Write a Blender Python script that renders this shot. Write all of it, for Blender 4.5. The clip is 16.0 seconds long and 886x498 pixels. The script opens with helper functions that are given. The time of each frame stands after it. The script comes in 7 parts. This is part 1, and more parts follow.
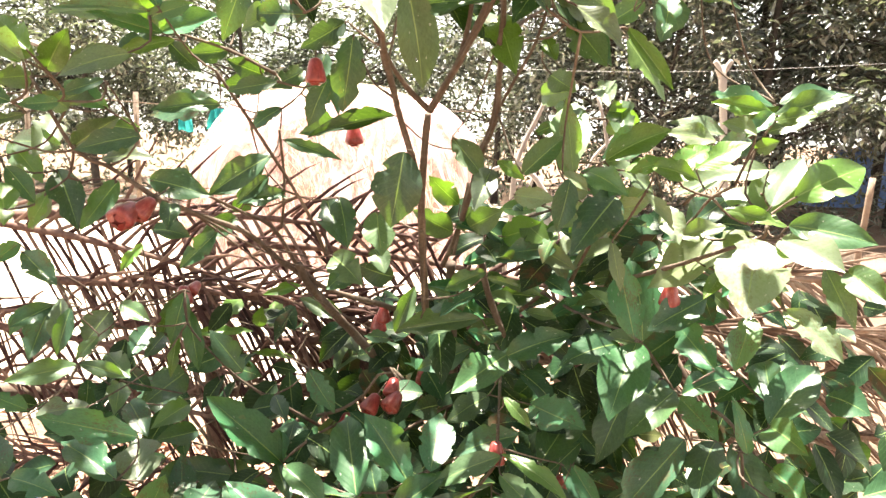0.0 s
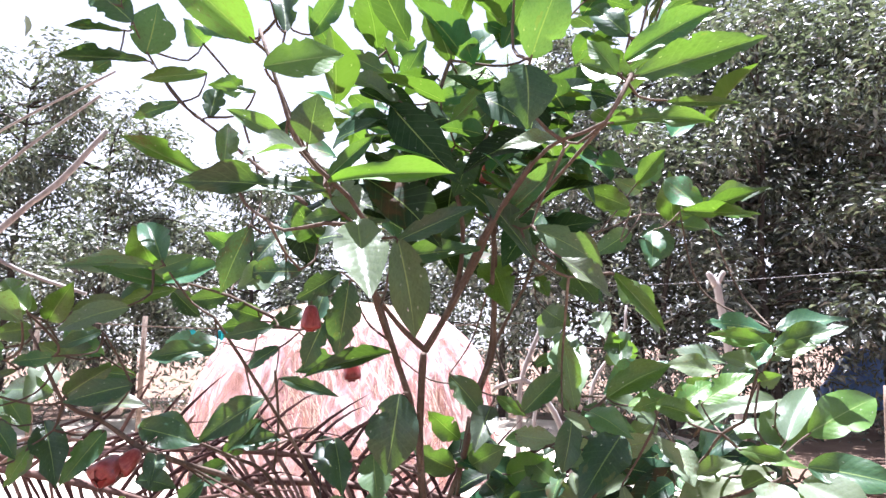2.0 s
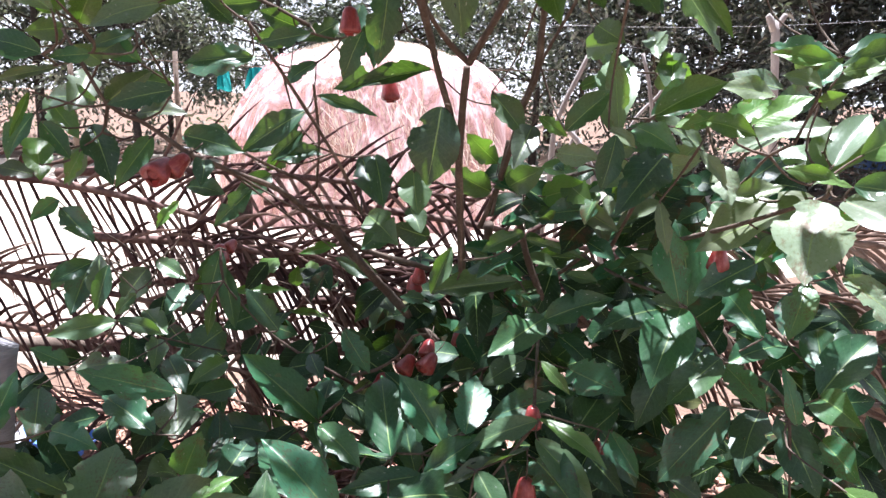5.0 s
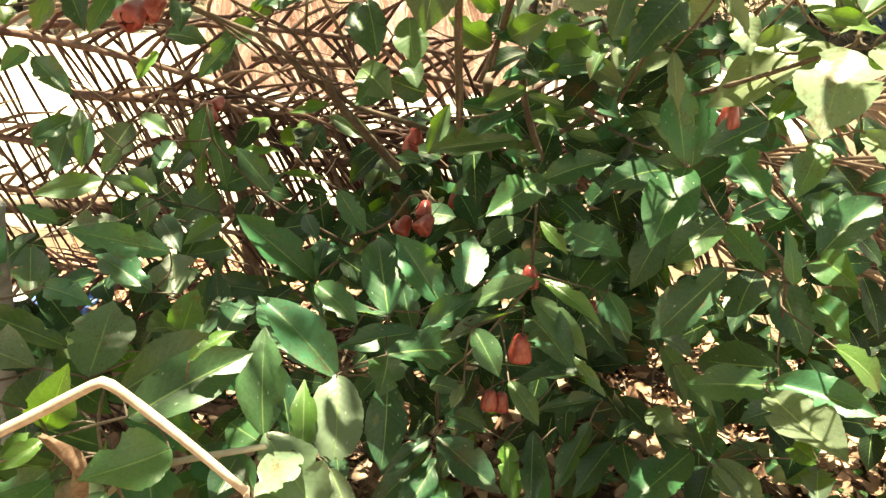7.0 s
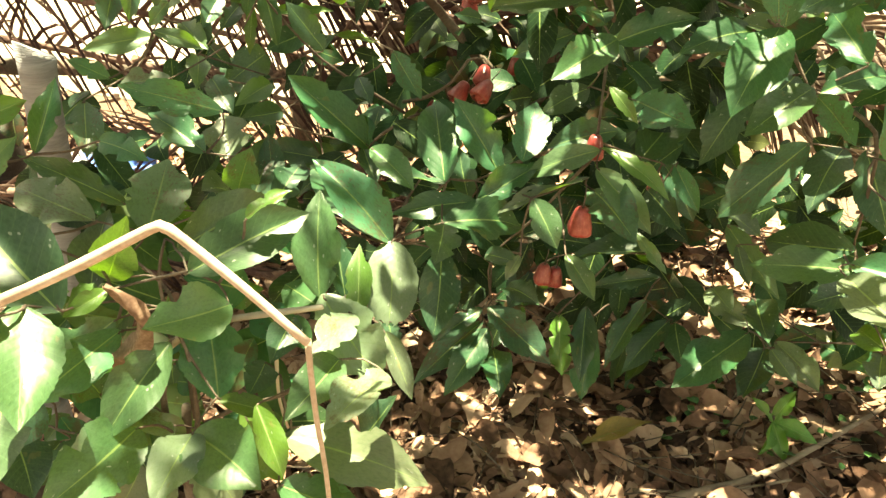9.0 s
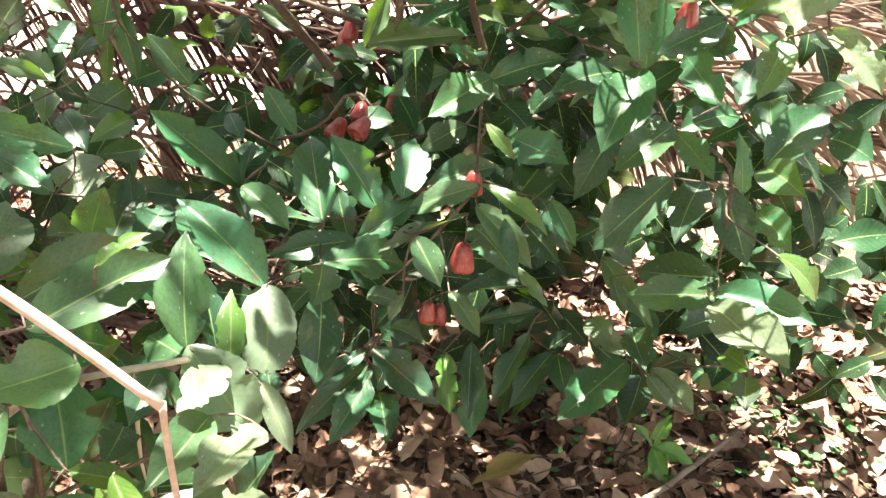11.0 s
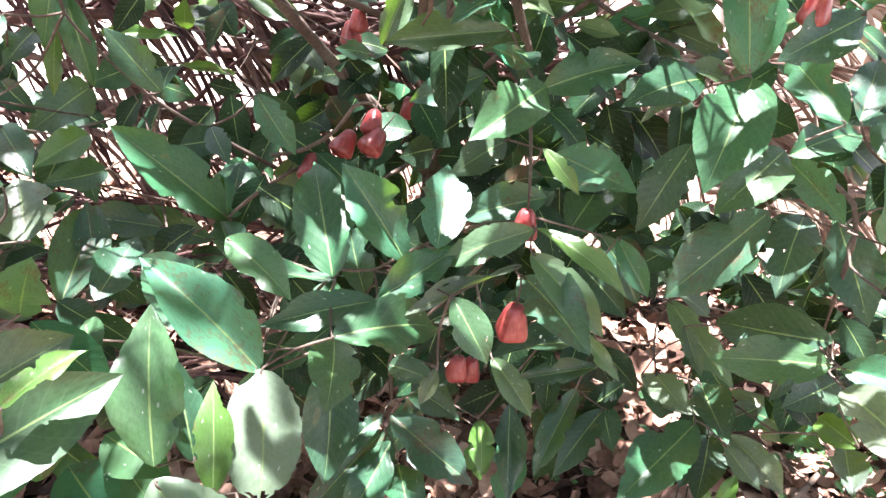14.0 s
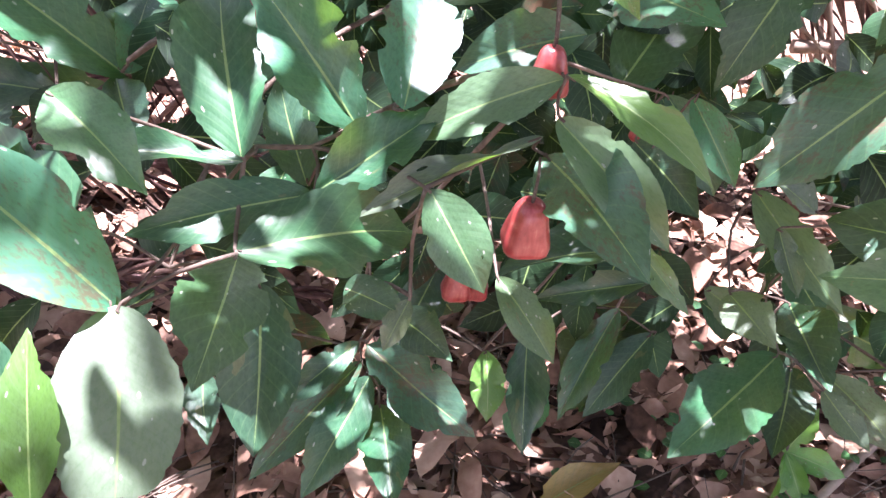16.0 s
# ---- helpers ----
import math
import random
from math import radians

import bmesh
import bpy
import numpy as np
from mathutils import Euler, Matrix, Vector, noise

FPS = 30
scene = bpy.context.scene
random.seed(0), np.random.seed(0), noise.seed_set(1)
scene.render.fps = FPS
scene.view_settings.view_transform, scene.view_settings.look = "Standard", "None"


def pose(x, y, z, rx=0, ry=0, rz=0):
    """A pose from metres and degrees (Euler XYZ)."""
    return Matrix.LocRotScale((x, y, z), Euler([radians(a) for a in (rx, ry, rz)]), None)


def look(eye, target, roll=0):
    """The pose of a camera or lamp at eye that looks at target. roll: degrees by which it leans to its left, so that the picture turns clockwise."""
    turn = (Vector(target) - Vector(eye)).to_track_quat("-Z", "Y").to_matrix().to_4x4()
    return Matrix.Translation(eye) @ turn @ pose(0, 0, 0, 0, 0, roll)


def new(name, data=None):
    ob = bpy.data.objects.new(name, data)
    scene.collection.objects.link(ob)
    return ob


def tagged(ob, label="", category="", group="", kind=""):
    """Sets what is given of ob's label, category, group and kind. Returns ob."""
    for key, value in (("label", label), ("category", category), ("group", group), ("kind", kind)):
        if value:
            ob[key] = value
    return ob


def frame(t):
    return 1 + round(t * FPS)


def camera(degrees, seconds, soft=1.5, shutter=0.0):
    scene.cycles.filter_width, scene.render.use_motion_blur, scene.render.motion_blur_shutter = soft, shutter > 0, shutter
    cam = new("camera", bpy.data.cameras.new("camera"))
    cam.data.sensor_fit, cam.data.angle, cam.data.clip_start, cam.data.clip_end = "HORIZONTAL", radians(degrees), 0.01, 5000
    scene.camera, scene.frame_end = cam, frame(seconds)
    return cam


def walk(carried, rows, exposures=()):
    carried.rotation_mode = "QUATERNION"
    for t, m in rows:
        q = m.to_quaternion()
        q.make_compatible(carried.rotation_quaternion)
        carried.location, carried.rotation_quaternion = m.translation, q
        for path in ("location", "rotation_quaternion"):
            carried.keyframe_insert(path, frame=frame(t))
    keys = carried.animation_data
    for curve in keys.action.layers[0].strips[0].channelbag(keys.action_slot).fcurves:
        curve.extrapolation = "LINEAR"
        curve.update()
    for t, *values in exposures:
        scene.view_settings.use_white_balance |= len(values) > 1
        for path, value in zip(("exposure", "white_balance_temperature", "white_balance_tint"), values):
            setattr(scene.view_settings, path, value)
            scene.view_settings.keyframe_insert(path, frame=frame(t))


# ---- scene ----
cam = camera(66.48, 16.0)
PATH = [
    (0, 0.0000, 0.0000, 1.5400, 80.58, -1.28, 0.82),
    (0.5, 0.0020, -0.0056, 1.5556, 85.78, -0.96, 0.05),
    (1, 0.0059, 0.0022, 1.5667, 90.21, -0.72, 0.31),
    (1.5, 0.0120, 0.0121, 1.5796, 94.67, 0.07, 0.02),
    (2, 0.0167, 0.0160, 1.5922, 98.31, 0.41, 1.26),
    (2.5, 0.0193, 0.0086, 1.6008, 101.49, 0.72, 1.23),
    (3, 0.0172, 0.0083, 1.5959, 96.32, 0.98, 2.21),
    (3.5, 0.0130, 0.0103, 1.5828, 89.11, 0.24, 3.08),
    (4, 0.0051, 0.0175, 1.5673, 84.88, -0.43, 3.55),
    (4.5, 0.0007, 0.0320, 1.5479, 80.15, -0.70, 3.79),
    (5, -0.0033, 0.0385, 1.5293, 77.26, -1.26, 3.94),
    (7.5, -0.0135, 0.0893, 1.4855, 62.24, -1.51, 3.68),
    (8, -0.0208, 0.1042, 1.4672, 58.08, -1.20, 4.71),
    (8.5, -0.0294, 0.1000, 1.4599, 55.85, 0.07, 9.06),
    (9, -0.0315, 0.0998, 1.4559, 55.86, -1.18, 7.92),
    (9.5, -0.0301, 0.1046, 1.4544, 56.45, -3.79, 3.06),
    (12, -0.0257, 0.2207, 1.4299, 60.53, -4.93, -1.60),
    (12.5, -0.0550, 0.3076, 1.4294, 60.22, -4.34, -1.43),
    (13, -0.0740, 0.3862, 1.4254, 60.02, -4.59, -3.04),
    (13.5, -0.0915, 0.4219, 1.4165, 60.37, -4.01, -3.58),
    (14, -0.0931, 0.4478, 1.3919, 57.70, -5.08, -1.91),
    (14.5, -0.0841, 0.5155, 1.3398, 55.53, -5.02, -0.94),
    (15, -0.0554, 0.5964, 1.2736, 52.36, -4.34, 0.32),
    (15.5, -0.0330, 0.6658, 1.2289, 49.54, -4.26, -0.92),
    (16, -0.0093, 0.7385, 1.1878, 47.89, -3.28, 0.32),
]
walk(cam, [(t, pose(x, y, z, rx, ry, rz)) for t, x, y, z, rx, ry, rz in PATH], [(0.0, 3.06, 7000, 10), (0.5, 2.55, 6200, 12), (1.0, 2.19, 5600, 15), (1.5, 2.27, 5600, 19), (2.5, 2.53, 5580, 24), (3.5, 1.87, 5750, 17), (5.0, 2.06, 5600, 19), (7.3, 2.6, 8900, -8), (9.7, 2.92, 9250, -8), (11.9, 3.11, 5300, 17), (12.5, 3.13, 5350, 18), (13.0, 3.13, 6250, 13), (13.5, 3.19, 6150, 15), (14.0, 3.32, 5850, 20), (15.0, 3.42, 5500, 28), (16.0, 3.35, 5650, 31)])

# ---- light ----
SUN_UP, SUN_SIDE = radians(79), radians(-14)
world = bpy.data.worlds.new("sky")
scene.world = world
world.use_nodes = True
wn = world.node_tree.nodes
sky = wn.new("ShaderNodeTexSky")
sky.sky_type, sky.sun_disc, sky.sun_elevation, sky.sun_rotation = "NISHITA", False, SUN_UP, SUN_SIDE
sky.dust_density = 2.0
# white haze that thickens towards the horizon
wl = world.node_tree.links
place = wn.new("ShaderNodeTexCoord")
split = wn.new("ShaderNodeSeparateXYZ")
wl.new(place.outputs["Generated"], split.inputs[0])
low = wn.new("ShaderNodeMath")
low.operation, low.use_clamp = "SUBTRACT", True
low.inputs[0].default_value = 1.0
wl.new(split.outputs[2], low.inputs[1])
thick = wn.new("ShaderNodeMath")
thick.operation = "POWER"
wl.new(low.outputs[0], thick.inputs[0])
thick.inputs[1].default_value = 1.5
haze = wn.new("ShaderNodeMix")
haze.data_type, haze.blend_type = "RGBA", "ADD"
wl.new(thick.outputs[0], haze.inputs[0])
wl.new(sky.outputs[0], haze.inputs[6])
haze.inputs[7].default_value = (31.0, 30.5, 29.2, 1)
wl.new(haze.outputs[2], wn["Background"].inputs[0])
wn["Background"].inputs[1].default_value = 0.0135
sun = new("sun", bpy.data.lights.new("sun", "SUN"))
sun.data.energy, sun.data.angle, sun.data.color = 5.0, radians(0.53), (1.0, 0.95, 0.86)
sun_way = Vector((math.cos(SUN_UP) * math.sin(SUN_SIDE), math.cos(SUN_UP) * math.cos(SUN_SIDE), math.sin(SUN_UP)))
sun.matrix_world = look(sun_way * 50, (0, 0, 0))


# ---- materials ----
def material(name):
    m = bpy.data.materials.new(name)
    m.use_nodes = True
    n = m.node_tree.nodes
    return m, n, m.node_tree.links, n["Principled BSDF"], n["Material Output"]


def node(n, kind, **values):
    k = n.new(kind)
    for key, v in values.items():
        k.inputs[key].default_value = v
    return k


def ramp(n, l, fac, stops):
    r = n.new("ShaderNodeValToRGB")
    e = r.color_ramp.elements
    while len(e) < len(stops):
        e.new(0.5)
    for k, (at, c) in zip(e, stops):
        k.position, k.color = at, (*c, 1)
    l.new(fac, r.inputs[0])
    return r.outputs[0]


def mix(n, l, fac, a, b, mode="MIX"):
    k = n.new("ShaderNodeMix")
    k.data_type, k.blend_type = "RGBA", mode
    for v, s in ((fac, k.inputs[0]), (a, k.inputs[6]), (b, k.inputs[7])):
        if hasattr(v, "is_linked"):
            l.new(v, s)
        else:
            s.default_value = v if isinstance(v, float) else (*v, 1)
    return k.outputs[2]


def maths(n, l, op, a, b=0.0):
    k = n.new("ShaderNodeMath")
    k.operation = op
    for v, s in ((a, k.inputs[0]), (b, k.inputs[1])):
        if hasattr(v, "is_linked"):
            l.new(v, s)
        else:
            s.default_value = v
    return k.outputs[0]


def bump(n, l, height, strength, distance, bsdf):
    b = node(n, "ShaderNodeBump", Strength=strength, Distance=distance)
    l.new(height, b.inputs["Height"])
    l.new(b.outputs[0], bsdf.inputs["Normal"])
    return b.outputs[0]


def surface(name, stops, scale=8.0, rough=0.8, fine=80.0, relief=0.4, depth=0.004, stretch=(1, 1, 1), island=0.0, specular=0.2):
    """Two scales of noise through a colour ramp, with fine relief; island: how far single pieces differ."""
    m, n, l, p, out = material(name)
    co = n.new("ShaderNodeTexCoord")
    mp = node(n, "ShaderNodeMapping", Scale=stretch)
    l.new(co.outputs["Object"], mp.inputs[0])
    a = node(n, "ShaderNodeTexNoise", Scale=scale, Detail=4.0)
    b = node(n, "ShaderNodeTexNoise", Scale=fine, Detail=3.0)
    l.new(mp.outputs[0], a.inputs[0])
    l.new(mp.outputs[0], b.inputs[0])
    f = maths(n, l, "ADD", maths(n, l, "MULTIPLY", a.outputs[0], 0.65), maths(n, l, "MULTIPLY", b.outputs[0], 0.35))
    if island:
        g = n.new("ShaderNodeNewGeometry")
        f = maths(n, l, "ADD", f, maths(n, l, "MULTIPLY", maths(n, l, "SUBTRACT", g.outputs["Random Per Island"], 0.5), island))
    l.new(ramp(n, l, f, stops), p.inputs["Base Color"])
    p.inputs["Roughness"].default_value = rough
    p.inputs["Specular IOR Level"].default_value = specular
    bump(n, l, b.outputs[0], relief, depth, p)
    return m


def leaf_surface(name, through_it=0.29, island=False, glow=(1.15, 2.25, 0.16), gloss=0.68):
    """A glossy leaf with a pale midrib, fine side veins, dust spots; light passes through it."""
    m, n, l, p, out = material(name)
    uv = n.new("ShaderNodeUVMap")
    uv.uv_map = "leaf"
    sep = n.new("ShaderNodeSeparateXYZ")
    l.new(uv.outputs[0], sep.inputs[0])
    off = maths(n, l, "ABSOLUTE", maths(n, l, "SUBTRACT", sep.outputs[0], 0.5))
    rib = maths(n, l, "LESS_THAN", off, maths(n, l, "MULTIPLY", maths(n, l, "SUBTRACT", 1.25, sep.outputs[1]), 0.018))
    slant = maths(n, l, "SUBTRACT", sep.outputs[1], maths(n, l, "MULTIPLY", off, 0.42))
    wave = maths(n, l, "ABSOLUTE", maths(n, l, "SINE", maths(n, l, "MULTIPLY", slant, 34.0)))
    vein = maths(n, l, "GREATER_THAN", wave, 0.985)
    co = n.new("ShaderNodeTexCoord")
    info = n.new("ShaderNodeObjectInfo")
    if island:
        rnd = n.new("ShaderNodeNewGeometry").outputs["Random Per Island"]
        tint = n.new("ShaderNodeAttribute")
        tint.attribute_name = "tint"
        own = tint.outputs["Color"]
    else:
        rnd, own = info.outputs["Random"], info.outputs["Color"]
    big = node(n, "ShaderNodeTexNoise", Scale=3.0, Detail=3.0)
    big.noise_dimensions = "4D"
    l.new(co.outputs["Object"], big.inputs["Vector"])
    l.new(maths(n, l, "MULTIPLY", rnd, 40.0), big.inputs["W"])
    dots = node(n, "ShaderNodeTexVoronoi", Scale=9.0)
    dots.voronoi_dimensions = "4D"
    l.new(uv.outputs[0], dots.inputs["Vector"])
    l.new(maths(n, l, "MULTIPLY", rnd, 60.0), dots.inputs["W"])
    spot = maths(n, l, "LESS_THAN", dots.outputs["Distance"], 0.15)
    value = maths(n, l, "ADD", 0.40, maths(n, l, "ADD", maths(n, l, "MULTIPLY", big.outputs[0], 0.55), maths(n, l, "MULTIPLY", rnd, 0.62)))
    k = n.new("ShaderNodeHueSaturation")
    l.new(value, k.inputs["Value"])
    l.new(maths(n, l, "ADD", 0.485, maths(n, l, "MULTIPLY", rnd, 0.03)), k.inputs["Hue"])
    l.new(own, k.inputs["Color"])
    c = mix(n, l, maths(n, l, "MULTIPLY", vein, 0.24), k.outputs[0], (0.10, 0.18, 0.08))
    c = mix(n, l, maths(n, l, "MULTIPLY", rib, 0.85), c, (0.30, 0.42, 0.14))
    c = mix(n, l, maths(n, l, "MULTIPLY", spot, 0.75), c, (0.48, 0.50, 0.42))
    rot = maths(n, l, "GREATER_THAN", big.outputs[0], 0.68)
    c = mix(n, l, maths(n, l, "MULTIPLY", rot, 0.4), c, (0.20, 0.14, 0.06))
    fine = node(n, "ShaderNodeTexNoise", Scale=26.0, Detail=4.0, Roughness=0.7)
    fine.noise_dimensions = "4D"
    l.new(co.outputs["Object"], fine.inputs["Vector"])
    l.new(maths(n, l, "MULTIPLY", rnd, 70.0), fine.inputs["W"])
    # mottling, rust on old leaves, a film of dust
    c = mix(n, l, ramp(n, l, fine.outputs[0], [(0.45, (0.0,) * 3), (0.7, (0.8,) * 3)]), c, (0.6, 0.66, 0.6), "MULTIPLY")
    old = maths(n, l, "GREATER_THAN", rnd, 0.78)
    rust = ramp(n, l, maths(n, l, "ADD", maths(n, l, "MULTIPLY", fine.outputs[0], 0.7), maths(n, l, "MULTIPLY", big.outputs[0], 0.6)), [(0.67, (0.0,) * 3), (0.78, (0.6,) * 3)])
    c = mix(n, l, maths(n, l, "MULTIPLY", old, rust), c, (0.14, 0.055, 0.035))
    dust = ramp(n, l, maths(n, l, "ADD", maths(n, l, "MULTIPLY", fine.outputs[0], 0.5), maths(n, l, "MULTIPLY", big.outputs[0], 0.5)), [(0.30, (0.11,) * 3), (0.56, (0.01,) * 3)])
    c = mix(n, l, dust, c, (0.24, 0.245, 0.225))
    l.new(c, p.inputs["Base Color"])
    p.inputs["Roughness"].default_value = 0.33
    l.new(maths(n, l, "ADD", 0.17, maths(n, l, "ADD", maths(n, l, "MULTIPLY", big.outputs[0], 0.2), maths(n, l, "MULTIPLY", fine.outputs[0], 0.26))), p.inputs["Roughness"])
    p.inputs["Specular IOR Level"].default_value = gloss
    nb = bump(n, l, maths(n, l, "ADD", maths(n, l, "MULTIPLY", wave, 0.10), maths(n, l, "MULTIPLY", big.outputs[0], 1.5)), 0.35, 0.004, p)
    tr = n.new("ShaderNodeBsdfTranslucent")
    parts = n.new("ShaderNodeSeparateColor")
    l.new(c, parts.inputs[0])
    green = maths(n, l, "MINIMUM", parts.outputs[1], 0.15)
    thin = n.new("ShaderNodeCombineColor")
    for k in range(3):
        l.new(maths(n, l, "MULTIPLY", green, glow[k]), thin.inputs[k])
    l.new(thin.outputs[0], tr.inputs[0])
    ms = node(n, "ShaderNodeMixShader", Fac=through_it)
    l.new(p.outputs[0], ms.inputs[1])
    l.new(tr.outputs[0], ms.inputs[2])
    pits = node(n, "ShaderNodeTexVoronoi", Scale=5.0)
    pits.voronoi_dimensions = "4D"
    l.new(uv.outputs[0], pits.inputs["Vector"])
    l.new(maths(n, l, "MULTIPLY", rnd, 90.0), pits.inputs["W"])
    pick = n.new("ShaderNodeSeparateColor")
    l.new(pits.outputs["Color"], pick.inputs[0])
    torn = maths(n, l, "MULTIPLY", maths(n, l, "LESS_THAN", pits.outputs["Distance"], maths(n, l, "MULTIPLY", pick.outputs[1], 0.19)), maths(n, l, "GREATER_THAN", pick.outputs[0], 0.8))
    hole = n.new("ShaderNodeBsdfTransparent")
    cut = n.new("ShaderNodeMixShader")
    l.new(torn, cut.inputs[0])
    l.new(ms.outputs[0], cut.inputs[1])
    l.new(hole.outputs[0], cut.inputs[2])
    l.new(cut.outputs[0] if not island else ms.outputs[0], out.inputs[0])
    return m


LEAF = leaf_surface("living_leaf")
LEAF_FILL = leaf_surface("living_leaf_inner", 0.2, island=True, gloss=0.15)
LEAF_FAR = leaf_surface("far_foliage", 0.22, island=True, glow=(1.3, 1.7, 0.7))
# z, w, W and Z are paler: sun on the leaves painted into their tone
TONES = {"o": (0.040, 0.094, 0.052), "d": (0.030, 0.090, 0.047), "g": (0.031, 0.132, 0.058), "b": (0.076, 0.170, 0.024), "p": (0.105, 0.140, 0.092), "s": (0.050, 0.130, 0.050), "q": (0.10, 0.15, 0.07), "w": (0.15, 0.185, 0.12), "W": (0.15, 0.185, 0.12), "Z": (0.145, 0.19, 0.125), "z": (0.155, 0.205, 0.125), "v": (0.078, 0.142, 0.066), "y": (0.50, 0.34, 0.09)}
BARK = surface("bark", [(0.2, (0.045, 0.032, 0.026)), (0.5, (0.12, 0.09, 0.07)), (0.8, (0.26, 0.22, 0.18))], 14, 0.85, 130, 0.7, 0.003)
BARK_DARK = surface("wood_bark", [(0.2, (0.02, 0.016, 0.014)), (0.5, (0.05, 0.042, 0.036)), (0.8, (0.11, 0.095, 0.08))], 10, 0.9, 90, 0.7, 0.004)
# paler copy of dry_palm, with sunlight put into the colour
FROND_SUNLIT = surface("sunlit_dry_palm", [(0.15, (0.07, 0.045, 0.035)), (0.45, (0.22, 0.15, 0.115)), (0.85, (0.50, 0.40, 0.32))], 4, 0.6, 70, 0.3, 0.002, island=0.55)
BARK_GREY = surface("weathered_wood", [(0.2, (0.12, 0.118, 0.125)), (0.5, (0.27, 0.265, 0.28)), (0.8, (0.42, 0.415, 0.43))], 9, 0.9, 90, 0.8, 0.004, (0.4, 0.4, 3.5))
PALE_WOOD = surface("dead_wood", [(0.2, (0.25, 0.20, 0.15)), (0.5, (0.48, 0.41, 0.33)), (0.8, (0.66, 0.60, 0.52))], 6, 0.85, 60, 0.5, 0.003, (1, 1, 0.2))
TAN_WOOD = surface("tan_stick", [(0.2, (0.14, 0.10, 0.075)), (0.5, (0.28, 0.21, 0.16)), (0.8, (0.42, 0.35, 0.28))], 12, 0.85, 90, 0.6, 0.003)
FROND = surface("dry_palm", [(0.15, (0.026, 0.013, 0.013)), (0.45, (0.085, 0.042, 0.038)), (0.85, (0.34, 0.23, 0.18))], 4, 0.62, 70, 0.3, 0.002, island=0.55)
LITTER = surface("leaf_litter", [(0.14, (0.030, 0.017, 0.012)), (0.33, (0.16, 0.085, 0.058)), (0.57, (0.36, 0.205, 0.142)), (0.93, (0.60, 0.43, 0.32))], 5, 0.8, 60, 0.5, 0.003, island=0.75)
SOIL = surface("soil", [(0.25, (0.07, 0.045, 0.034)), (0.5, (0.16, 0.105, 0.076)), (0.75, (0.24, 0.17, 0.12))], 1.1, 0.95, 30, 0.9, 0.02)
SAND = surface("sunlit_sand", [(0.25, (0.40, 0.33, 0.25)), (0.5, (0.58, 0.50, 0.41)), (0.75, (0.70, 0.63, 0.54))], 0.9, 0.95, 25, 0.7, 0.01)
STRAW = surface("straw", [(0.2, (0.46, 0.37, 0.29)), (0.5, (0.70, 0.61, 0.51)), (0.8, (0.84, 0.78, 0.69))], 5, 0.9, 60, 0.8, 0.01, (3, 3, 0.4), island=0.4)
REED = surface("pale_reed", [(0.2, (0.26, 0.18, 0.13)), (0.5, (0.46, 0.36, 0.29)), (0.8, (0.66, 0.58, 0.53))], 20, 0.32, 160, 0.3, 0.001)
DRY_LEAF = surface("dry_leaf", [(0.25, (0.09, 0.05, 0.035)), (0.5, (0.20, 0.12, 0.085)), (0.75, (0.40, 0.28, 0.21))], 40, 0.55, 160, 0.35, 0.001)
POST_GREY = surface("bleached_post", [(0.2, (0.16, 0.14, 0.13)), (0.5, (0.33, 0.30, 0.28)), (0.8, (0.50, 0.47, 0.44))], 8, 0.9, 70, 0.7, 0.004, (1, 1, 0.15))
NET_TEAL = surface("teal_net", [(0.3, (0.02, 0.30, 0.32)), (0.7, (0.06, 0.50, 0.52))], 3, 0.6, 60, 0.4, 0.01)
TARP_BLUE = surface("blue_tarpaulin", [(0.3, (0.07, 0.13, 0.33)), (0.7, (0.20, 0.30, 0.58))], 2, 0.45, 20, 0.5, 0.02)
SCRAP_BLUE = surface("blue_plastic", [(0.3, (0.05, 0.12, 0.40)), (0.7, (0.15, 0.28, 0.62))], 30, 0.35, 90, 0.4, 0.002)
SCRAP_PALE = surface("white_plastic", [(0.3, (0.42, 0.42, 0.44)), (0.7, (0.74, 0.74, 0.76))], 20, 0.4, 80, 0.4, 0.002)
WIRE = surface("wire", [(0.3, (0.25, 0.25, 0.26)), (0.7, (0.45, 0.45, 0.46))], 30, 0.4, 90, 0.1, 0.001)


def fruit_surface():
    m, n, l, p, out = material("rose_apple_skin")
    co = n.new("ShaderNodeTexCoord")
    info = n.new("ShaderNodeObjectInfo")
    mp = node(n, "ShaderNodeMapping", Scale=(7, 7, 0.7))
    l.new(co.outputs["Object"], mp.inputs[0])
    streak = node(n, "ShaderNodeTexNoise", Scale=2.2, Detail=4.0)
    l.new(mp.outputs[0], streak.inputs[0])
    blot = node(n, "ShaderNodeTexNoise", Scale=4.5, Detail=4.0)
    l.new(co.outputs["Object"], blot.inputs[0])
    f = maths(n, l, "ADD", maths(n, l, "MULTIPLY", streak.outputs[0], 0.35), maths(n, l, "MULTIPLY", blot.outputs[0], 0.5))
    f = maths(n, l, "ADD", f, maths(n, l, "MULTIPLY", info.outputs["Random"], 0.12))
    l.new(ramp(n, l, f, [(0.28, (0.15, 0.016, 0.017)), (0.44, (0.25, 0.034, 0.033)), (0.56, (0.31, 0.060, 0.052)), (0.70, (0.44, 0.16, 0.12))]), p.inputs["Base Color"])
    p.inputs["Roughness"].default_value = 0.28
    p.inputs["Subsurface Weight"].default_value = 0.12
    p.inputs["Subsurface Radius"].default_value = (0.01, 0.004, 0.003)
    p.inputs["Coat Weight"].default_value = 0.25
    bump(n, l, blot.outputs[0], 0.12, 0.002, p)
    return m


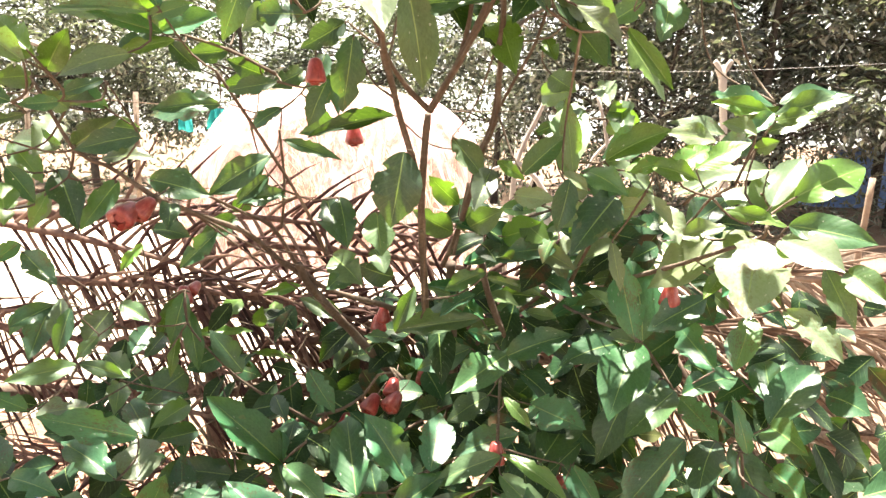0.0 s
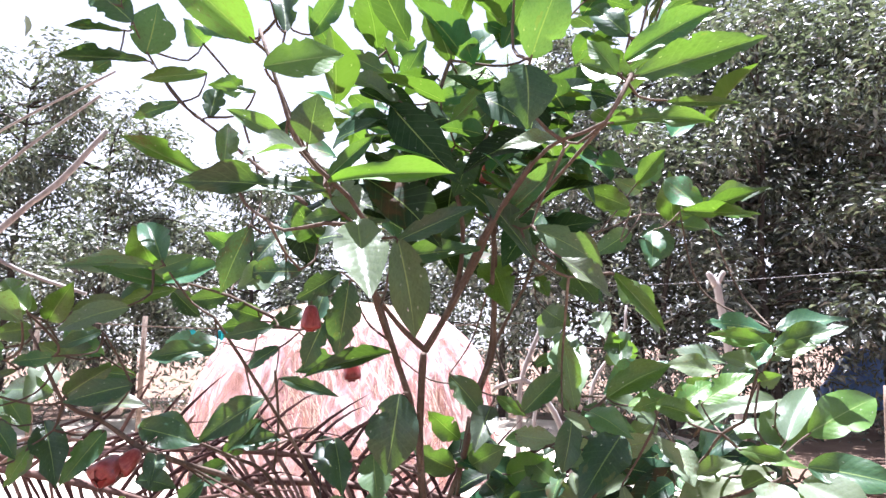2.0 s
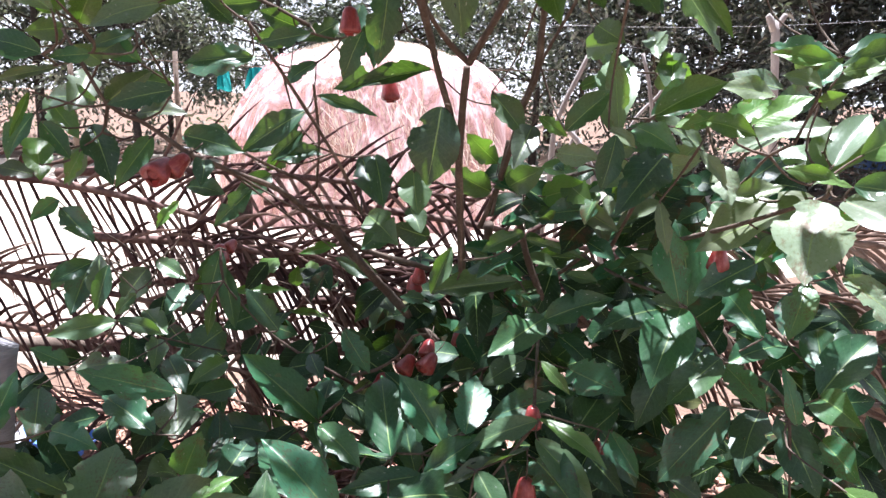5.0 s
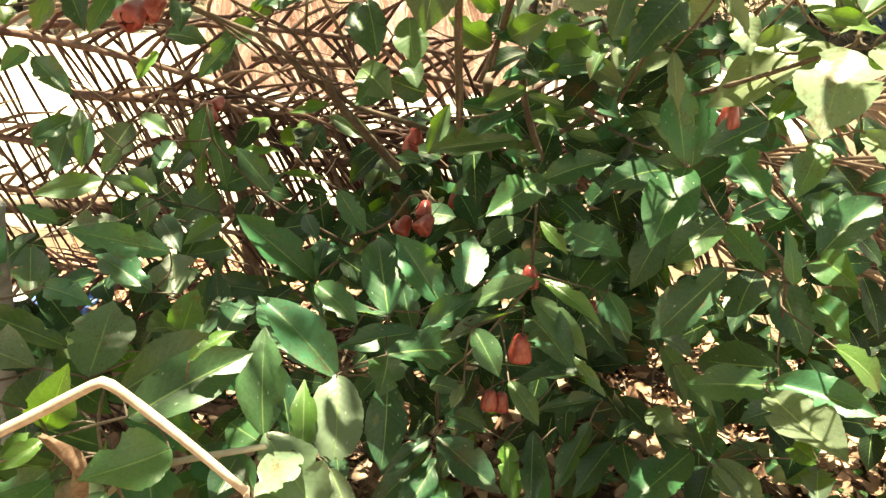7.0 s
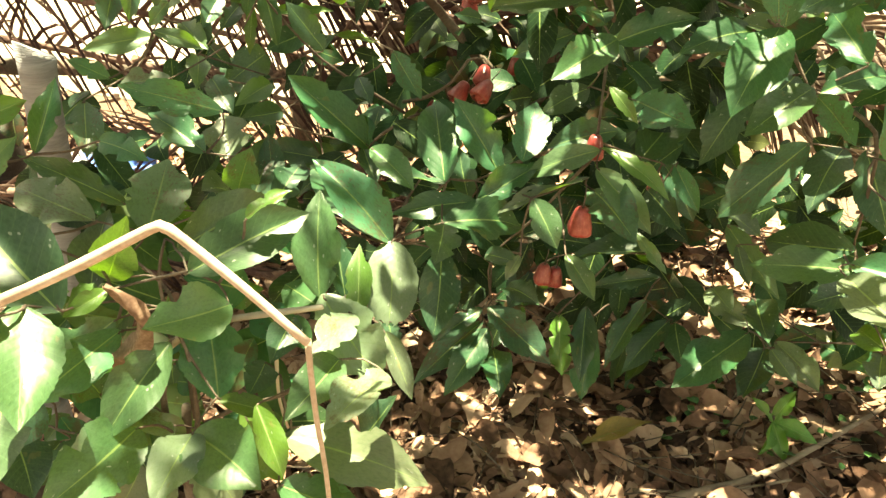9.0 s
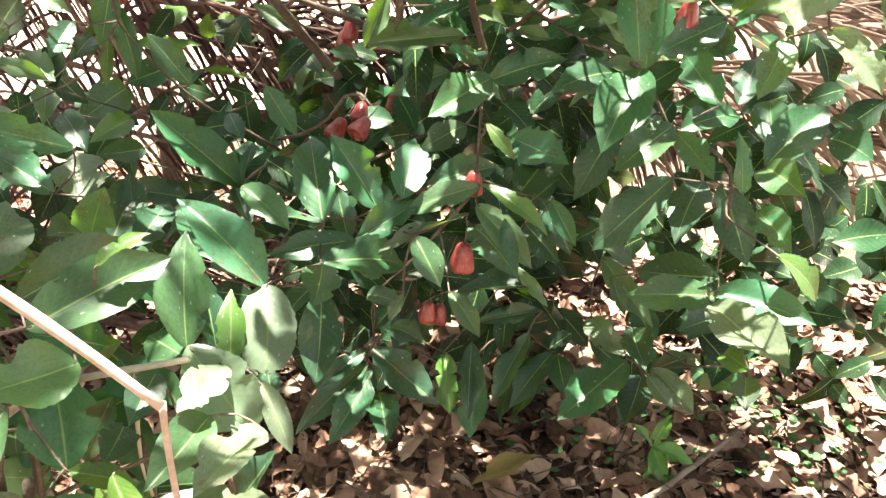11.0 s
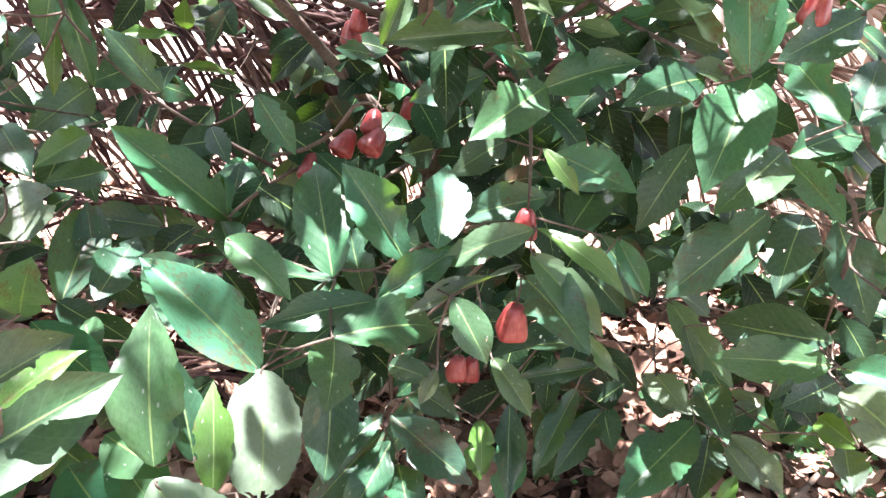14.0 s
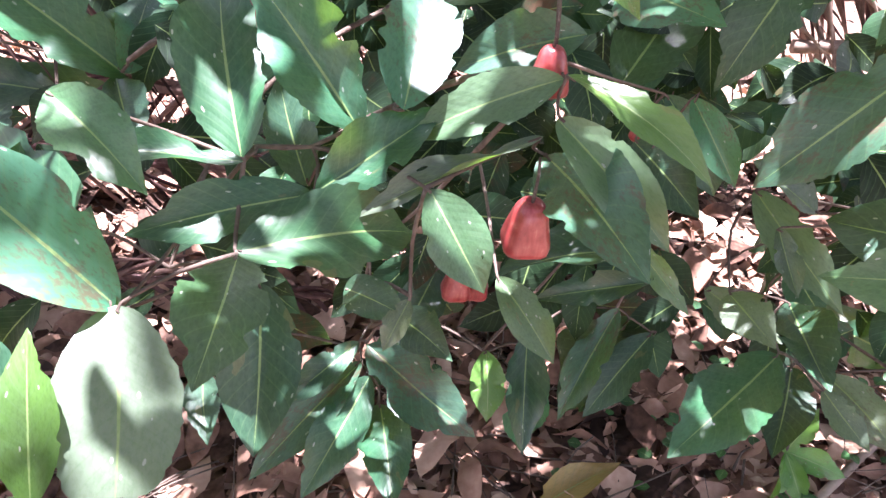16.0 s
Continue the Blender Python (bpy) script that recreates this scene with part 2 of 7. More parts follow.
def sheet_surface():
    """Thin pink plastic that lets light and some of the straw through."""
    m, n, l, p, out = material("pink_plastic_sheet")
    co = n.new("ShaderNodeTexCoord")
    mp = node(n, "ShaderNodeMapping", Scale=(2.6, 2.6, 0.9), Rotation=(0.0, 0.5, 0.0))
    l.new(co.outputs["Object"], mp.inputs[0])
    a = node(n, "ShaderNodeTexNoise", Scale=1.6, Detail=6.0, Roughness=0.62, Distortion=1.8)
    l.new(mp.outputs[0], a.inputs[0])
    c = ramp(n, l, a.outputs[0], [(0.3, (0.50, 0.24, 0.25)), (0.47, (0.70, 0.42, 0.43)), (0.55, (0.80, 0.56, 0.57)), (0.66, (0.90, 0.80, 0.80))])
    l.new(c, p.inputs["Base Color"])
    p.inputs["Roughness"].default_value = 0.35
    bump(n, l, a.outputs[0], 0.7, 0.05, p)
    tp = n.new("ShaderNodeBsdfTransparent")
    tp.inputs[0].default_value = (1.0, 0.86, 0.84, 1)
    ms = n.new("ShaderNodeMixShader")
    l.new(ramp(n, l, a.outputs[0], [(0.38, (0.75,) * 3), (0.6, (0.15,) * 3)]), ms.inputs[0])
    l.new(p.outputs[0], ms.inputs[1])
    l.new(tp.outputs[0], ms.inputs[2])
    l.new(ms.outputs[0], out.inputs[0])
    return m


FRUIT, SHEET = fruit_surface(), sheet_surface()


# ---- shapes ----
def part(name, mesh, mat, parent=None, label=""):
    """One mesh object from a bmesh or a mesh, under a thing or a part."""
    if isinstance(mesh, bmesh.types.BMesh):
        data = bpy.data.meshes.new(name)
        mesh.to_mesh(data)
        mesh.free()
    else:
        data = mesh
    if mat and not data.materials:
        data.materials.append(mat)
    ob = new(name, data)
    ob.parent = parent
    return tagged(ob, label) if label else ob


def raw(name, verts, faces, smooth=True):
    data = bpy.data.meshes.new(name)
    data.from_pydata(verts, [], faces)
    if smooth:
        data.shade_smooth()
    return data


def empty(name, at, label, category, group="", kind=""):
    ob = new(name)
    ob.location = at
    ob.empty_display_size = 0.05
    return tagged(ob, label, category, group, kind)


def smooth_path(points, step=0.03):
    """Points along a rounded line through the given ones."""
    p = [Vector(q) for q in points]
    if len(p) < 3:
        return p
    out = []
    ends = [p[0] * 2 - p[1], *p, p[-1] * 2 - p[-2]]
    for a, b, c, d in zip(ends, ends[1:], ends[2:], ends[3:]):
        k = max(2, min(12, int((c - b).length / step)))
        for i in range(k):
            t = i / k
            out.append(0.5 * (2 * b + (c - a) * t + (2 * a - 5 * b + 4 * c - d) * t * t + (3 * b - a - 3 * c + d) * t ** 3))
    return out + [p[-1]]


def tube(verts, faces, points, r0, r1, sides=7, knots=0.12, rng=random):
    """Adds a tapering, slightly knotty tube along the points to the lists."""
    side = None
    start = len(verts)
    for i, p in enumerate(points):
        way = (points[min(i + 1, len(points) - 1)] - points[max(i - 1, 0)]).normalized()
        side = (side - way * side.dot(way)).normalized() if side is not None and (side - way * side.dot(way)).length > 1e-4 else way.orthogonal().normalized()
        up = way.cross(side)
        r = (r0 + (r1 - r0) * i / max(1, len(points) - 1)) * (1 + rng.uniform(-knots, knots))
        for k in range(sides):
            a = 2 * math.pi * k / sides
            verts.append(p + (side * math.cos(a) + up * math.sin(a)) * r)
        if i:
            for k in range(sides):
                a, b = start + (i - 1) * sides, start + i * sides
                faces.append((a + k, a + (k + 1) % sides, b + (k + 1) % sides, b + k))
    faces.append(tuple(range(start, start + sides))[::-1])
    faces.append(tuple(range(len(verts) - sides, len(verts))))


def leaf_shape(rng, bites, holes, fold, arch, wave, along=38, across=4, oval=False):
    """Verts, faces and uv of a leaf one long and one wide, from stalk to tip along x."""
    verts, faces, uv = [], [], []
    full, sharp = rng.uniform(0.43, 0.50), rng.uniform(0.66, 0.78)
    if oval:
        full, sharp = 0.5, 0.52
    twist, droop = rng.uniform(-0.35, 0.35), rng.uniform(0.0, 0.16)
    eaten = [(rng.uniform(0.2, 0.95), rng.choice((-1, 1)), rng.uniform(0.12, 0.5), rng.uniform(0.025, 0.075)) for _ in range(bites)]
    if oval:
        eaten = [(0.99, 1, 0.55, 0.06), (0.95, -1, 0.40, 0.05), (0.90, 1, 0.22, 0.03), (0.62, -1, 0.06, 0.03)]
    ph, bend = rng.uniform(0, 6), rng.uniform(-0.05, 0.05)
    for i in range(along + 1):
        s = i / along
        q = s ** (math.log(0.5) / math.log(full))
        half = 0.5 * max(0.0, math.sin(math.pi * q)) ** (sharp + (0.0 if oval else 0.30 * s))
        for k in range(-across, across + 1):
            u = k / across
            h = half
            for at, sgn, deep, wide in eaten:
                if sgn * u > 0:
                    h *= 1 - deep * math.sqrt(max(0.0, 1 - ((s - at) / wide) ** 2)) * (0.85 + 0.15 * math.sin(at * 90 + s * 60))
            if bites and abs(k) == across:
                h *= 1 - (0.07 * rng.random() ** 2 if bites > 1 else 0.03 * rng.random())
            y = u * h
            z = fold * abs(y) + arch * 4 * s * (1 - s) + wave * math.sin(ph + s * 8 + (2 if u > 0 else 0)) * abs(u) ** 2 * half * 2
            z += twist * y * (s - 0.4) - droop * s * s * s
            verts.append(Vector((s, y + bend * math.sin(math.pi * s), z)))
            uv.append((0.5 + u * 0.5, s))
    w = 2 * across + 1
    gone = {(rng.randrange(3, along - 1), rng.randrange(0, 2 * across)) for _ in range(holes)}
    for i in range(along):
        for k in range(2 * across):
            if oval and i > along * (0.94 - 0.07 * ((k * 5) % 3) / 2):
                continue
            if (i, k) not in gone:
                faces.append((i * w + k, (i + 1) * w + k, (i + 1) * w + k + 1, i * w + k + 1))
    return verts, faces, uv


def put_uv(data, uv):
    layer = data.uv_layers.new(name="leaf")
    for lp in data.loops:
        layer.data[lp.index].uv = uv[lp.vertex_index]


rng_leaf = random.Random(11)
LEAVES = []
for i in range(16):
    v, fc, uv = leaf_shape(rng_leaf, (2, 1, 5, 3)[i % 4], 0, rng_leaf.uniform(0.10, 0.33), rng_leaf.uniform(-0.02, 0.12), rng_leaf.uniform(0.03, 0.10))
    data = raw("leaf", v, fc)
    put_uv(data, uv)
    data.materials.append(LEAF)
    LEAVES.append(data)


# one broad leaf with an eaten end
v, fc, uv = leaf_shape(random.Random(2), 4, 0, 0.10, 0.05, 0.04, oval=True)
OVAL = raw("leaf", v, fc)
put_uv(OVAL, uv)
OVAL.materials.append(LEAF)


def facing(base, tip, way):
    """The turn that brings a leaf's upper face towards a direction."""
    ax = (Vector(tip) - Vector(base)).normalized()
    up = Vector((0, 0, 1)) - ax * ax.z
    up = up.normalized() if up.length > 1e-3 else Vector((0, -1, 0))
    w = Vector(way)
    return math.degrees(math.atan2(w.dot(ax.cross(up)), w.dot(up)))


def leaf_pose(base, tip, width, turn):
    """From stalk to tip; turn: degrees by which the upper face is turned from upright about that line."""
    base, tip = Vector(base), Vector(tip)
    ax = (tip - base)
    long = ax.length
    ax.normalize()
    up = Vector((0, 0, 1)) - ax * ax.z
    up = up.normalized() if up.length > 1e-3 else Vector((0, -1, 0))
    side = ax.cross(up)
    a = radians(turn)
    nrm = up * math.cos(a) + side * math.sin(a)
    yy = nrm.cross(ax)
    m = Matrix.Identity(4)
    for r in range(3):
        m[r][0], m[r][1], m[r][2], m[r][3] = ax[r] * long, yy[r] * width, nrm[r] * long * 0.8, base[r]
    return m


rng_twig = random.Random(3)


def stem(owner, name, points, r0, r1, mat=None):
    v, f = [], []
    tube(v, f, smooth_path(points), r0, r1, 9, 0.1, rng_twig)
    return part(name, raw(name, v, f), mat or BARK, owner)


def twig(owner, points, r0, r1, leaves):
    """A branch with its leaves: each leaf is set on the wood by a thin stalk."""
    line = smooth_path(points)
    v, f = [], []
    tube(v, f, line, r0, r1, 7, 0.12, rng_twig)
    wood = part("branch", raw("branch", v, f), BARK, owner)
    joined = list(line)
    left = [(Vector(q[:3]), Vector(q[3:6])) for q in leaves]
    while left:
        near, (b, t) = min(((min(joined, key=lambda q: (q - e[0]).length), e) for e in left), key=lambda e: (e[0] - e[1][0]).length)
        left.remove((b, t))
        b = b + (near - b).normalized() * min(0.004, (near - b).length * 0.3)
        far = (b - near).length
        mid = (b + near) / 2 + Vector((rng_twig.uniform(-0.12, 0.12), rng_twig.uniform(0.12, 0.34), -0.12)) * far
        run = smooth_path([near, mid, b, b + (t - b) * 0.06], 0.02)
        v, f = [], []
        tube(v, f, run, 0.0026 if far > 0.08 else 0.002, 0.0014, 5, 0.08, rng_twig)
        part("leaf_stalk", raw("leaf_stalk", v, f), BARK, wood)
        joined += [b, mid]
    for bx, by, bz, tx, ty, tz, w, turn, tone in leaves:
        ob = part("leaf", {"o": LEAVES[0], "Z": OVAL}.get(tone, LEAVES[rng_twig.randrange(16)]), None, wood)
        ob.matrix_basis = leaf_pose((bx, by, bz), (tx, ty, tz), w, turn + rng_twig.uniform(-8, 8))
        c = TONES[tone]
        k = rng_twig.uniform(0.85, 1.15)
        ob.color = (c[0] * k * rng_twig.uniform(0.9, 1.1), c[1] * k, c[2] * k * rng_twig.uniform(0.9, 1.1), 1)
    return wood


def leaf_cloud(name, places, tones, mat, owner, rng, along=6, across=2):
    """Many leaves in one mesh; places: (base, tip, width, turn)."""
    verts, faces, uvs, cols = [], [], [], []
    shapes = [leaf_shape(rng, i % 3, 0, rng.uniform(0.1, 0.3), rng.uniform(0, 0.1), 0.05, along, across) for i in range(8)]
    for base, tip, width, turn in places:
        m = leaf_pose(base, tip, width, turn)
        v, f, uv = shapes[rng.randrange(8)]
        s = len(verts)
        verts += [m @ q for q in v]
        faces += [tuple(i + s for i in q) for q in f]
        uvs += uv
        c = tones[rng.randrange(len(tones))]
        k = rng.uniform(0.8, 1.2)
        cols += [(c[0] * k, c[1] * k, c[2] * k, 1)] * len(v)
    data = raw(name, verts, faces)
    put_uv(data, uvs)
    layer = data.color_attributes.new("tint", "FLOAT_COLOR", "POINT")
    layer.data.foreach_set("color", [x for c in cols for x in c])
    return tagged(part(name, data, mat, owner), kind="stuff")


def lathe(profile, lobes=0.0, around=20, count=4):
    v, f = [], []
    for r, z in profile:
        for k in range(around):
            a = 2 * math.pi * k / around
            rr = r * (1 + lobes * math.cos(count * a) * max(0, -z * 1.2))
            v.append((rr * math.cos(a), rr * math.sin(a), z))
    for i in range(len(profile) - 1):
        for k in range(around):
            a, b = i * around, (i + 1) * around
            f.append((a + k, b + k, b + (k + 1) % around, a + (k + 1) % around))
    f.append(tuple(range(around)))
    f.append(tuple(range(len(v) - around, len(v)))[::-1])
    return v, f


# bell-shaped fruit, one wide, hanging from its stalk at the origin
FRUIT_MESH = raw("fruit", *lathe([(0.05, 0.0), (0.13, 0.02), (0.23, -0.03), (0.31, -0.15), (0.365, -0.34), (0.425, -0.57), (0.48, -0.79), (0.50, -0.94), (0.485, -1.04), (0.41, -1.11), (0.26, -1.13), (0.18, -1.05), (0.12, -1.02)], 0.07, 24))
FRUIT_MESH.materials.append(FRUIT)
cv, cf = [], []
for k in range(4):
    a = math.pi / 2 * k + 0.4
    o, s = Vector((math.cos(a), math.sin(a), 0)), Vector((-math.sin(a), math.cos(a), 0))
    i = len(cv)
    down = Vector((0, 0, -1))
    cv += [o * 0.30 + s * 0.20 + down * 1.12, o * 0.30 - s * 0.20 + down * 1.12, o * 0.17 - s * 0.16 + down * 1.24, o * 0.08 + down * 1.22, o * 0.17 + s * 0.16 + down * 1.24]
    cf.append((i, i + 1, i + 2, i + 3, i + 4))
CALYX_MESH = raw("calyx", cv, cf)
CALYX_MESH.materials.append(FRUIT)
sv, sf = [], []
tube(sv, sf, [Vector((0, 0, -0.02)), Vector((0.02, 0, 0.3)), Vector((0.05, 0.02, 0.6)), Vector((0.04, 0.05, 0.95))], 0.035, 0.028, 6)
STALK_MESH = raw("stalk", sv, sf)
STALK_MESH.materials.append(BARK)


rng_fruit = random.Random(9)


def fruit(owner, at, wide, nod, lean):
    ob = part("fruit", FRUIT_MESH, None, owner, "ripe red bell-shaped rose apple")
    m = pose(*at, nod + rng_fruit.uniform(-8, 8), lean, rng_fruit.uniform(-25, 25)) if nod else pose(*at, rng_fruit.uniform(-6, 6), lean, rng_fruit.uniform(-90, 90))
    ob.matrix_basis = m @ Matrix.Scale(wide, 4) @ Matrix.Translation((0, 0, 0.6))
    for name, data in (("calyx", CALYX_MESH), ("stalk", STALK_MESH)):
        part(name, data, None, ob)

# ---- ground ----
steps = [0.0]
while steps[-1] < 900:
    steps.append(steps[-1] + max(0.12, steps[-1] * 0.16))
line_x = [-s for s in steps[:0:-1]] + steps
verts = [(x, y + 1.5, 0.018 * noise.noise((x * 1.3, y * 1.3, 0)) + 0.012 * noise.noise((x * 4, y * 4, 3)) if abs(x) < 40 and abs(y) < 40 else 0.0) for y in line_x for x in line_x]
w = len(line_x)
faces = [(j * w + i, j * w + i + 1, (j + 1) * w + i + 1, (j + 1) * w + i) for j in range(w - 1) for i in range(w - 1)]
tagged(part("ground", raw("ground", verts, faces), SOIL), "bare brown soil strewn with dry leaves", "ground", kind="structure")
yard = []
for k in range(60):
    a = 2 * math.pi * k / 60
    r = 1 + 0.12 * noise.noise((math.cos(a) * 2, math.sin(a) * 2, 7))
    yard.append((-3.5 + 7.6 * r * math.cos(a), 10.3 + 6.6 * r * math.sin(a), 0.034))
yv = [(-3.5, 10.3, 0.05), *yard, *[(x * 1.02 - 0.07 * -1, y, -0.02) for x, y, z in yard]]
yf = [(0, 1 + k, 1 + (k + 1) % 60) for k in range(60)] + [(1 + k, 61 + k, 61 + (k + 1) % 60, 1 + (k + 1) % 60) for k in range(60)]
tagged(part("sand_yard", raw("sand_yard", yv, yf), SAND), "pale sunlit sand yard behind the bushes", "yard", kind="structure")

# ---- the tree and the shoot ----
tree = empty("rose_apple_tree", (0, 0, 0), "rose apple tree with glossy green leaves and red fruit", "tree")
shoot = empty("young_rose_apple", (0, 0, 0), "low sunlit rose apple shoot with chewed leaves", "plant")
stem(tree, "trunk", [(0.0, 2.05, -0.05), (-0.01, 2.03, 0.2), (0.0, 2.01, 0.45), (-0.005, 2.0, 0.64)], 0.036, 0.024)
stem(shoot, "stem", [(-0.66, 0.92, -0.05), (-0.63, 0.88, 0.2), (-0.60, 0.84, 0.34), (-0.545, 0.82, 0.60)], 0.012, 0.008)
stem(shoot, "stem", [(-0.60, 0.84, 0.34), (-0.60, 0.83, 0.5), (-0.58, 0.82, 0.63)], 0.008, 0.005)
stem(shoot, "stem", [(-0.66, 0.9, 0.60), (-0.55, 0.9, 0.70), (-0.485, 0.9, 0.729), (-0.321, 0.9, 0.777)], 0.0075, 0.005, PALE_WOOD)
stem(shoot, "stem", [(-0.40, 0.90, 0.748), (-0.412, 0.90, 0.65), (-0.418, 0.90, 0.55), (-0.41, 0.90, 0.48)], 0.004, 0.0025, PALE_WOOD)
# ---- the rose apple tree, branch by branch ----
stem(tree, "trunk", [(-0.005, 2.000, 0.631), (0.019, 2.000, 0.725), (0.013, 1.950, 0.913), (0.005, 1.900, 1.088), (0.003, 1.850, 1.194)], 0.018, 0.014)
stem(tree, "trunk", [(-0.005, 2.000, 0.631), (-0.086, 1.980, 0.727), (-0.240, 1.900, 0.932), (-0.360, 1.750, 1.129), (-0.388, 1.700, 1.210)], 0.015, 0.010)
stem(tree, "branch", [(-0.060, 1.750, 1.054), (-0.063, 1.600, 1.233), (-0.064, 1.450, 1.381), (-0.056, 1.350, 1.499), (-0.048, 1.300, 1.582)], 0.010, 0.007)
stem(tree, "branch", [(-0.044, 1.290, 1.588), (0.010, 1.200, 1.672), (0.059, 1.120, 1.769), (0.081, 1.000, 1.793), (0.119, 0.900, 1.837)], 0.007, 0.004)
stem(tree, "branch", [(-0.044, 1.290, 1.588), (-0.080, 1.280, 1.621), (-0.108, 1.200, 1.659), (-0.112, 1.100, 1.677)], 0.006, 0.003)
stem(tree, "branch", [(-0.062, 1.400, 1.410), (-0.080, 1.350, 1.500), (-0.099, 1.320, 1.564), (-0.117, 1.280, 1.637), (-0.126, 1.200, 1.684)], 0.007, 0.005)
stem(tree, "branch", [(0.027, 1.600, 1.346), (0.066, 1.500, 1.510), (0.087, 1.450, 1.593), (0.091, 1.350, 1.736), (0.082, 1.250, 1.842)], 0.007, 0.005)
stem(tree, "branch", [(0.055, 1.550, 1.495), (0.105, 1.500, 1.616), (0.162, 1.420, 1.730), (0.182, 1.380, 1.807)], 0.004, 0.003)
stem(tree, "branch", [(-0.018, 1.750, 1.206), (0.021, 1.700, 1.316), (0.042, 1.650, 1.430), (0.010, 1.700, 1.245)], 0.007, 0.004)
stem(tree, "branch", [(0.148, 1.700, 1.026), (0.099, 1.700, 1.149), (0.070, 1.650, 1.269)], 0.010, 0.007)
stem(tree, "branch", [(0.039, 1.950, 0.841), (0.103, 1.850, 0.991), (0.205, 1.750, 1.100), (0.274, 1.650, 1.203)], 0.008, 0.005)
stem(tree, "branch", [(-0.097, 1.950, 1.011), (-0.190, 1.880, 1.062), (-0.336, 1.800, 1.124), (-0.394, 1.720, 1.199)], 0.009, 0.007)
stem(tree, "branch", [(-0.394, 1.720, 1.199), (-0.425, 1.600, 1.315), (-0.467, 1.500, 1.364), (-0.505, 1.400, 1.408)], 0.005, 0.003)
stem(tree, "branch", [(-0.288, 1.550, 1.261), (-0.317, 1.450, 1.386), (-0.402, 1.350, 1.565), (-0.447, 1.300, 1.652)], 0.004, 0.003)
stem(tree, "branch", [(-0.405, 1.600, 1.316), (-0.384, 1.550, 1.425), (-0.368, 1.450, 1.547)], 0.003, 0.003)
stem(tree, "branch", [(-0.339, 1.680, 0.809), (-0.274, 1.660, 0.835), (-0.212, 1.650, 0.882), (-0.177, 1.650, 0.935), (-0.142, 1.650, 0.943)], 0.005, 0.003)
twig(tree, [(-0.098, 1.200, 1.596), (-0.097, 0.950, 1.659), (-0.100, 0.850, 1.752), (-0.135, 0.820, 1.794), (-0.170, 0.800, 1.832), (-0.201, 0.800, 1.913), (-0.231, 0.820, 1.995)], 0.005, 0.002, [
    (-0.247, 0.850, 1.990, -0.350, 0.767, 2.068, 0.063, -104, "b"),
    (-0.256, 0.950, 2.104, -0.316, 0.904, 2.149, 0.031, -107, "g"),
    (-0.238, 1.000, 2.120, -0.175, 0.969, 2.199, 0.022, 127, "g"),
    (-0.232, 0.950, 2.053, -0.246, 0.975, 2.132, 0.036, -15, "d"),
    (-0.336, 1.000, 2.069, -0.397, 1.023, 2.121, 0.040, -71, "g"),
    (-0.213, 0.780, 1.927, -0.125, 0.847, 1.973, 0.054, 86, "b"),
    (-0.205, 1.000, 2.071, -0.150, 0.976, 2.139, 0.040, 122, "g"),
    (-0.157, 0.760, 1.817, -0.201, 0.675, 1.782, 0.048, -30, "z"),
    (-0.160, 0.800, 1.836, -0.147, 0.783, 1.894, 0.053, 155, "v"),
    (-0.205, 0.850, 1.863, -0.270, 0.820, 1.892, 0.026, -90, "v"),
    (-0.138, 0.800, 1.779, -0.304, 0.746, 1.786, 0.040, -82, "d"),
])
twig(tree, [(-0.201, 0.800, 1.913), (-0.231, 0.820, 1.995)], 0.002, 0.002, [
    (-0.138, 0.800, 1.789, 0.016, 0.812, 1.801, 0.030, 83, "b"),
    (-0.148, 0.850, 1.805, -0.086, 0.844, 1.862, 0.023, 96, "g"),
    (-0.138, 0.900, 1.770, -0.189, 0.891, 1.761, 0.023, -81, "v"),
    (-0.068, 0.970, 1.748, -0.041, 0.983, 1.605, 0.061, 108, "v"),
])
twig(tree, [(-0.201, 0.800, 1.913), (-0.231, 0.820, 1.995)], 0.002, 0.002, [
    (-0.142, 0.919, 1.817, -0.107, 0.848, 1.752, 0.045, 33, "p"),
])
twig(tree, [(-0.103, 1.250, 1.596), (-0.100, 1.000, 1.654), (-0.106, 0.900, 1.693), (-0.113, 0.800, 1.737), (-0.200, 0.850, 1.740), (-0.237, 0.900, 1.764)], 0.005, 0.002, [
    (-0.202, 0.958, 1.700, -0.279, 0.948, 1.700, 0.041, -83, "d"),
    (-0.244, 1.016, 1.784, -0.180, 0.958, 1.740, 0.039, 68, "g"),
    (-0.170, 1.094, 1.714, -0.232, 1.051, 1.667, 0.041, -81, "d"),
    (-0.185, 0.986, 1.753, -0.201, 0.905, 1.787, 0.050, -143, "d"),
    (-0.260, 0.992, 1.705, -0.280, 0.928, 1.675, 0.045, -66, "p"),
    (-0.182, 1.250, 1.718, -0.204, 1.259, 1.579, 0.064, -118, "d"),
    (-0.298, 0.900, 1.839, -0.304, 0.929, 1.910, 0.033, 10, "v"),
    (-0.317, 0.900, 1.820, -0.415, 0.843, 1.867, 0.028, -87, "b"),
    (-0.099, 0.790, 1.740, -0.072, 0.701, 1.642, 0.061, 7, "z"),
    (-0.071, 1.000, 1.749, 0.048, 0.994, 1.801, 0.035, 82, "d"),
    (-0.084, 1.050, 1.730, 0.066, 1.051, 1.750, 0.037, 78, "d"),
])
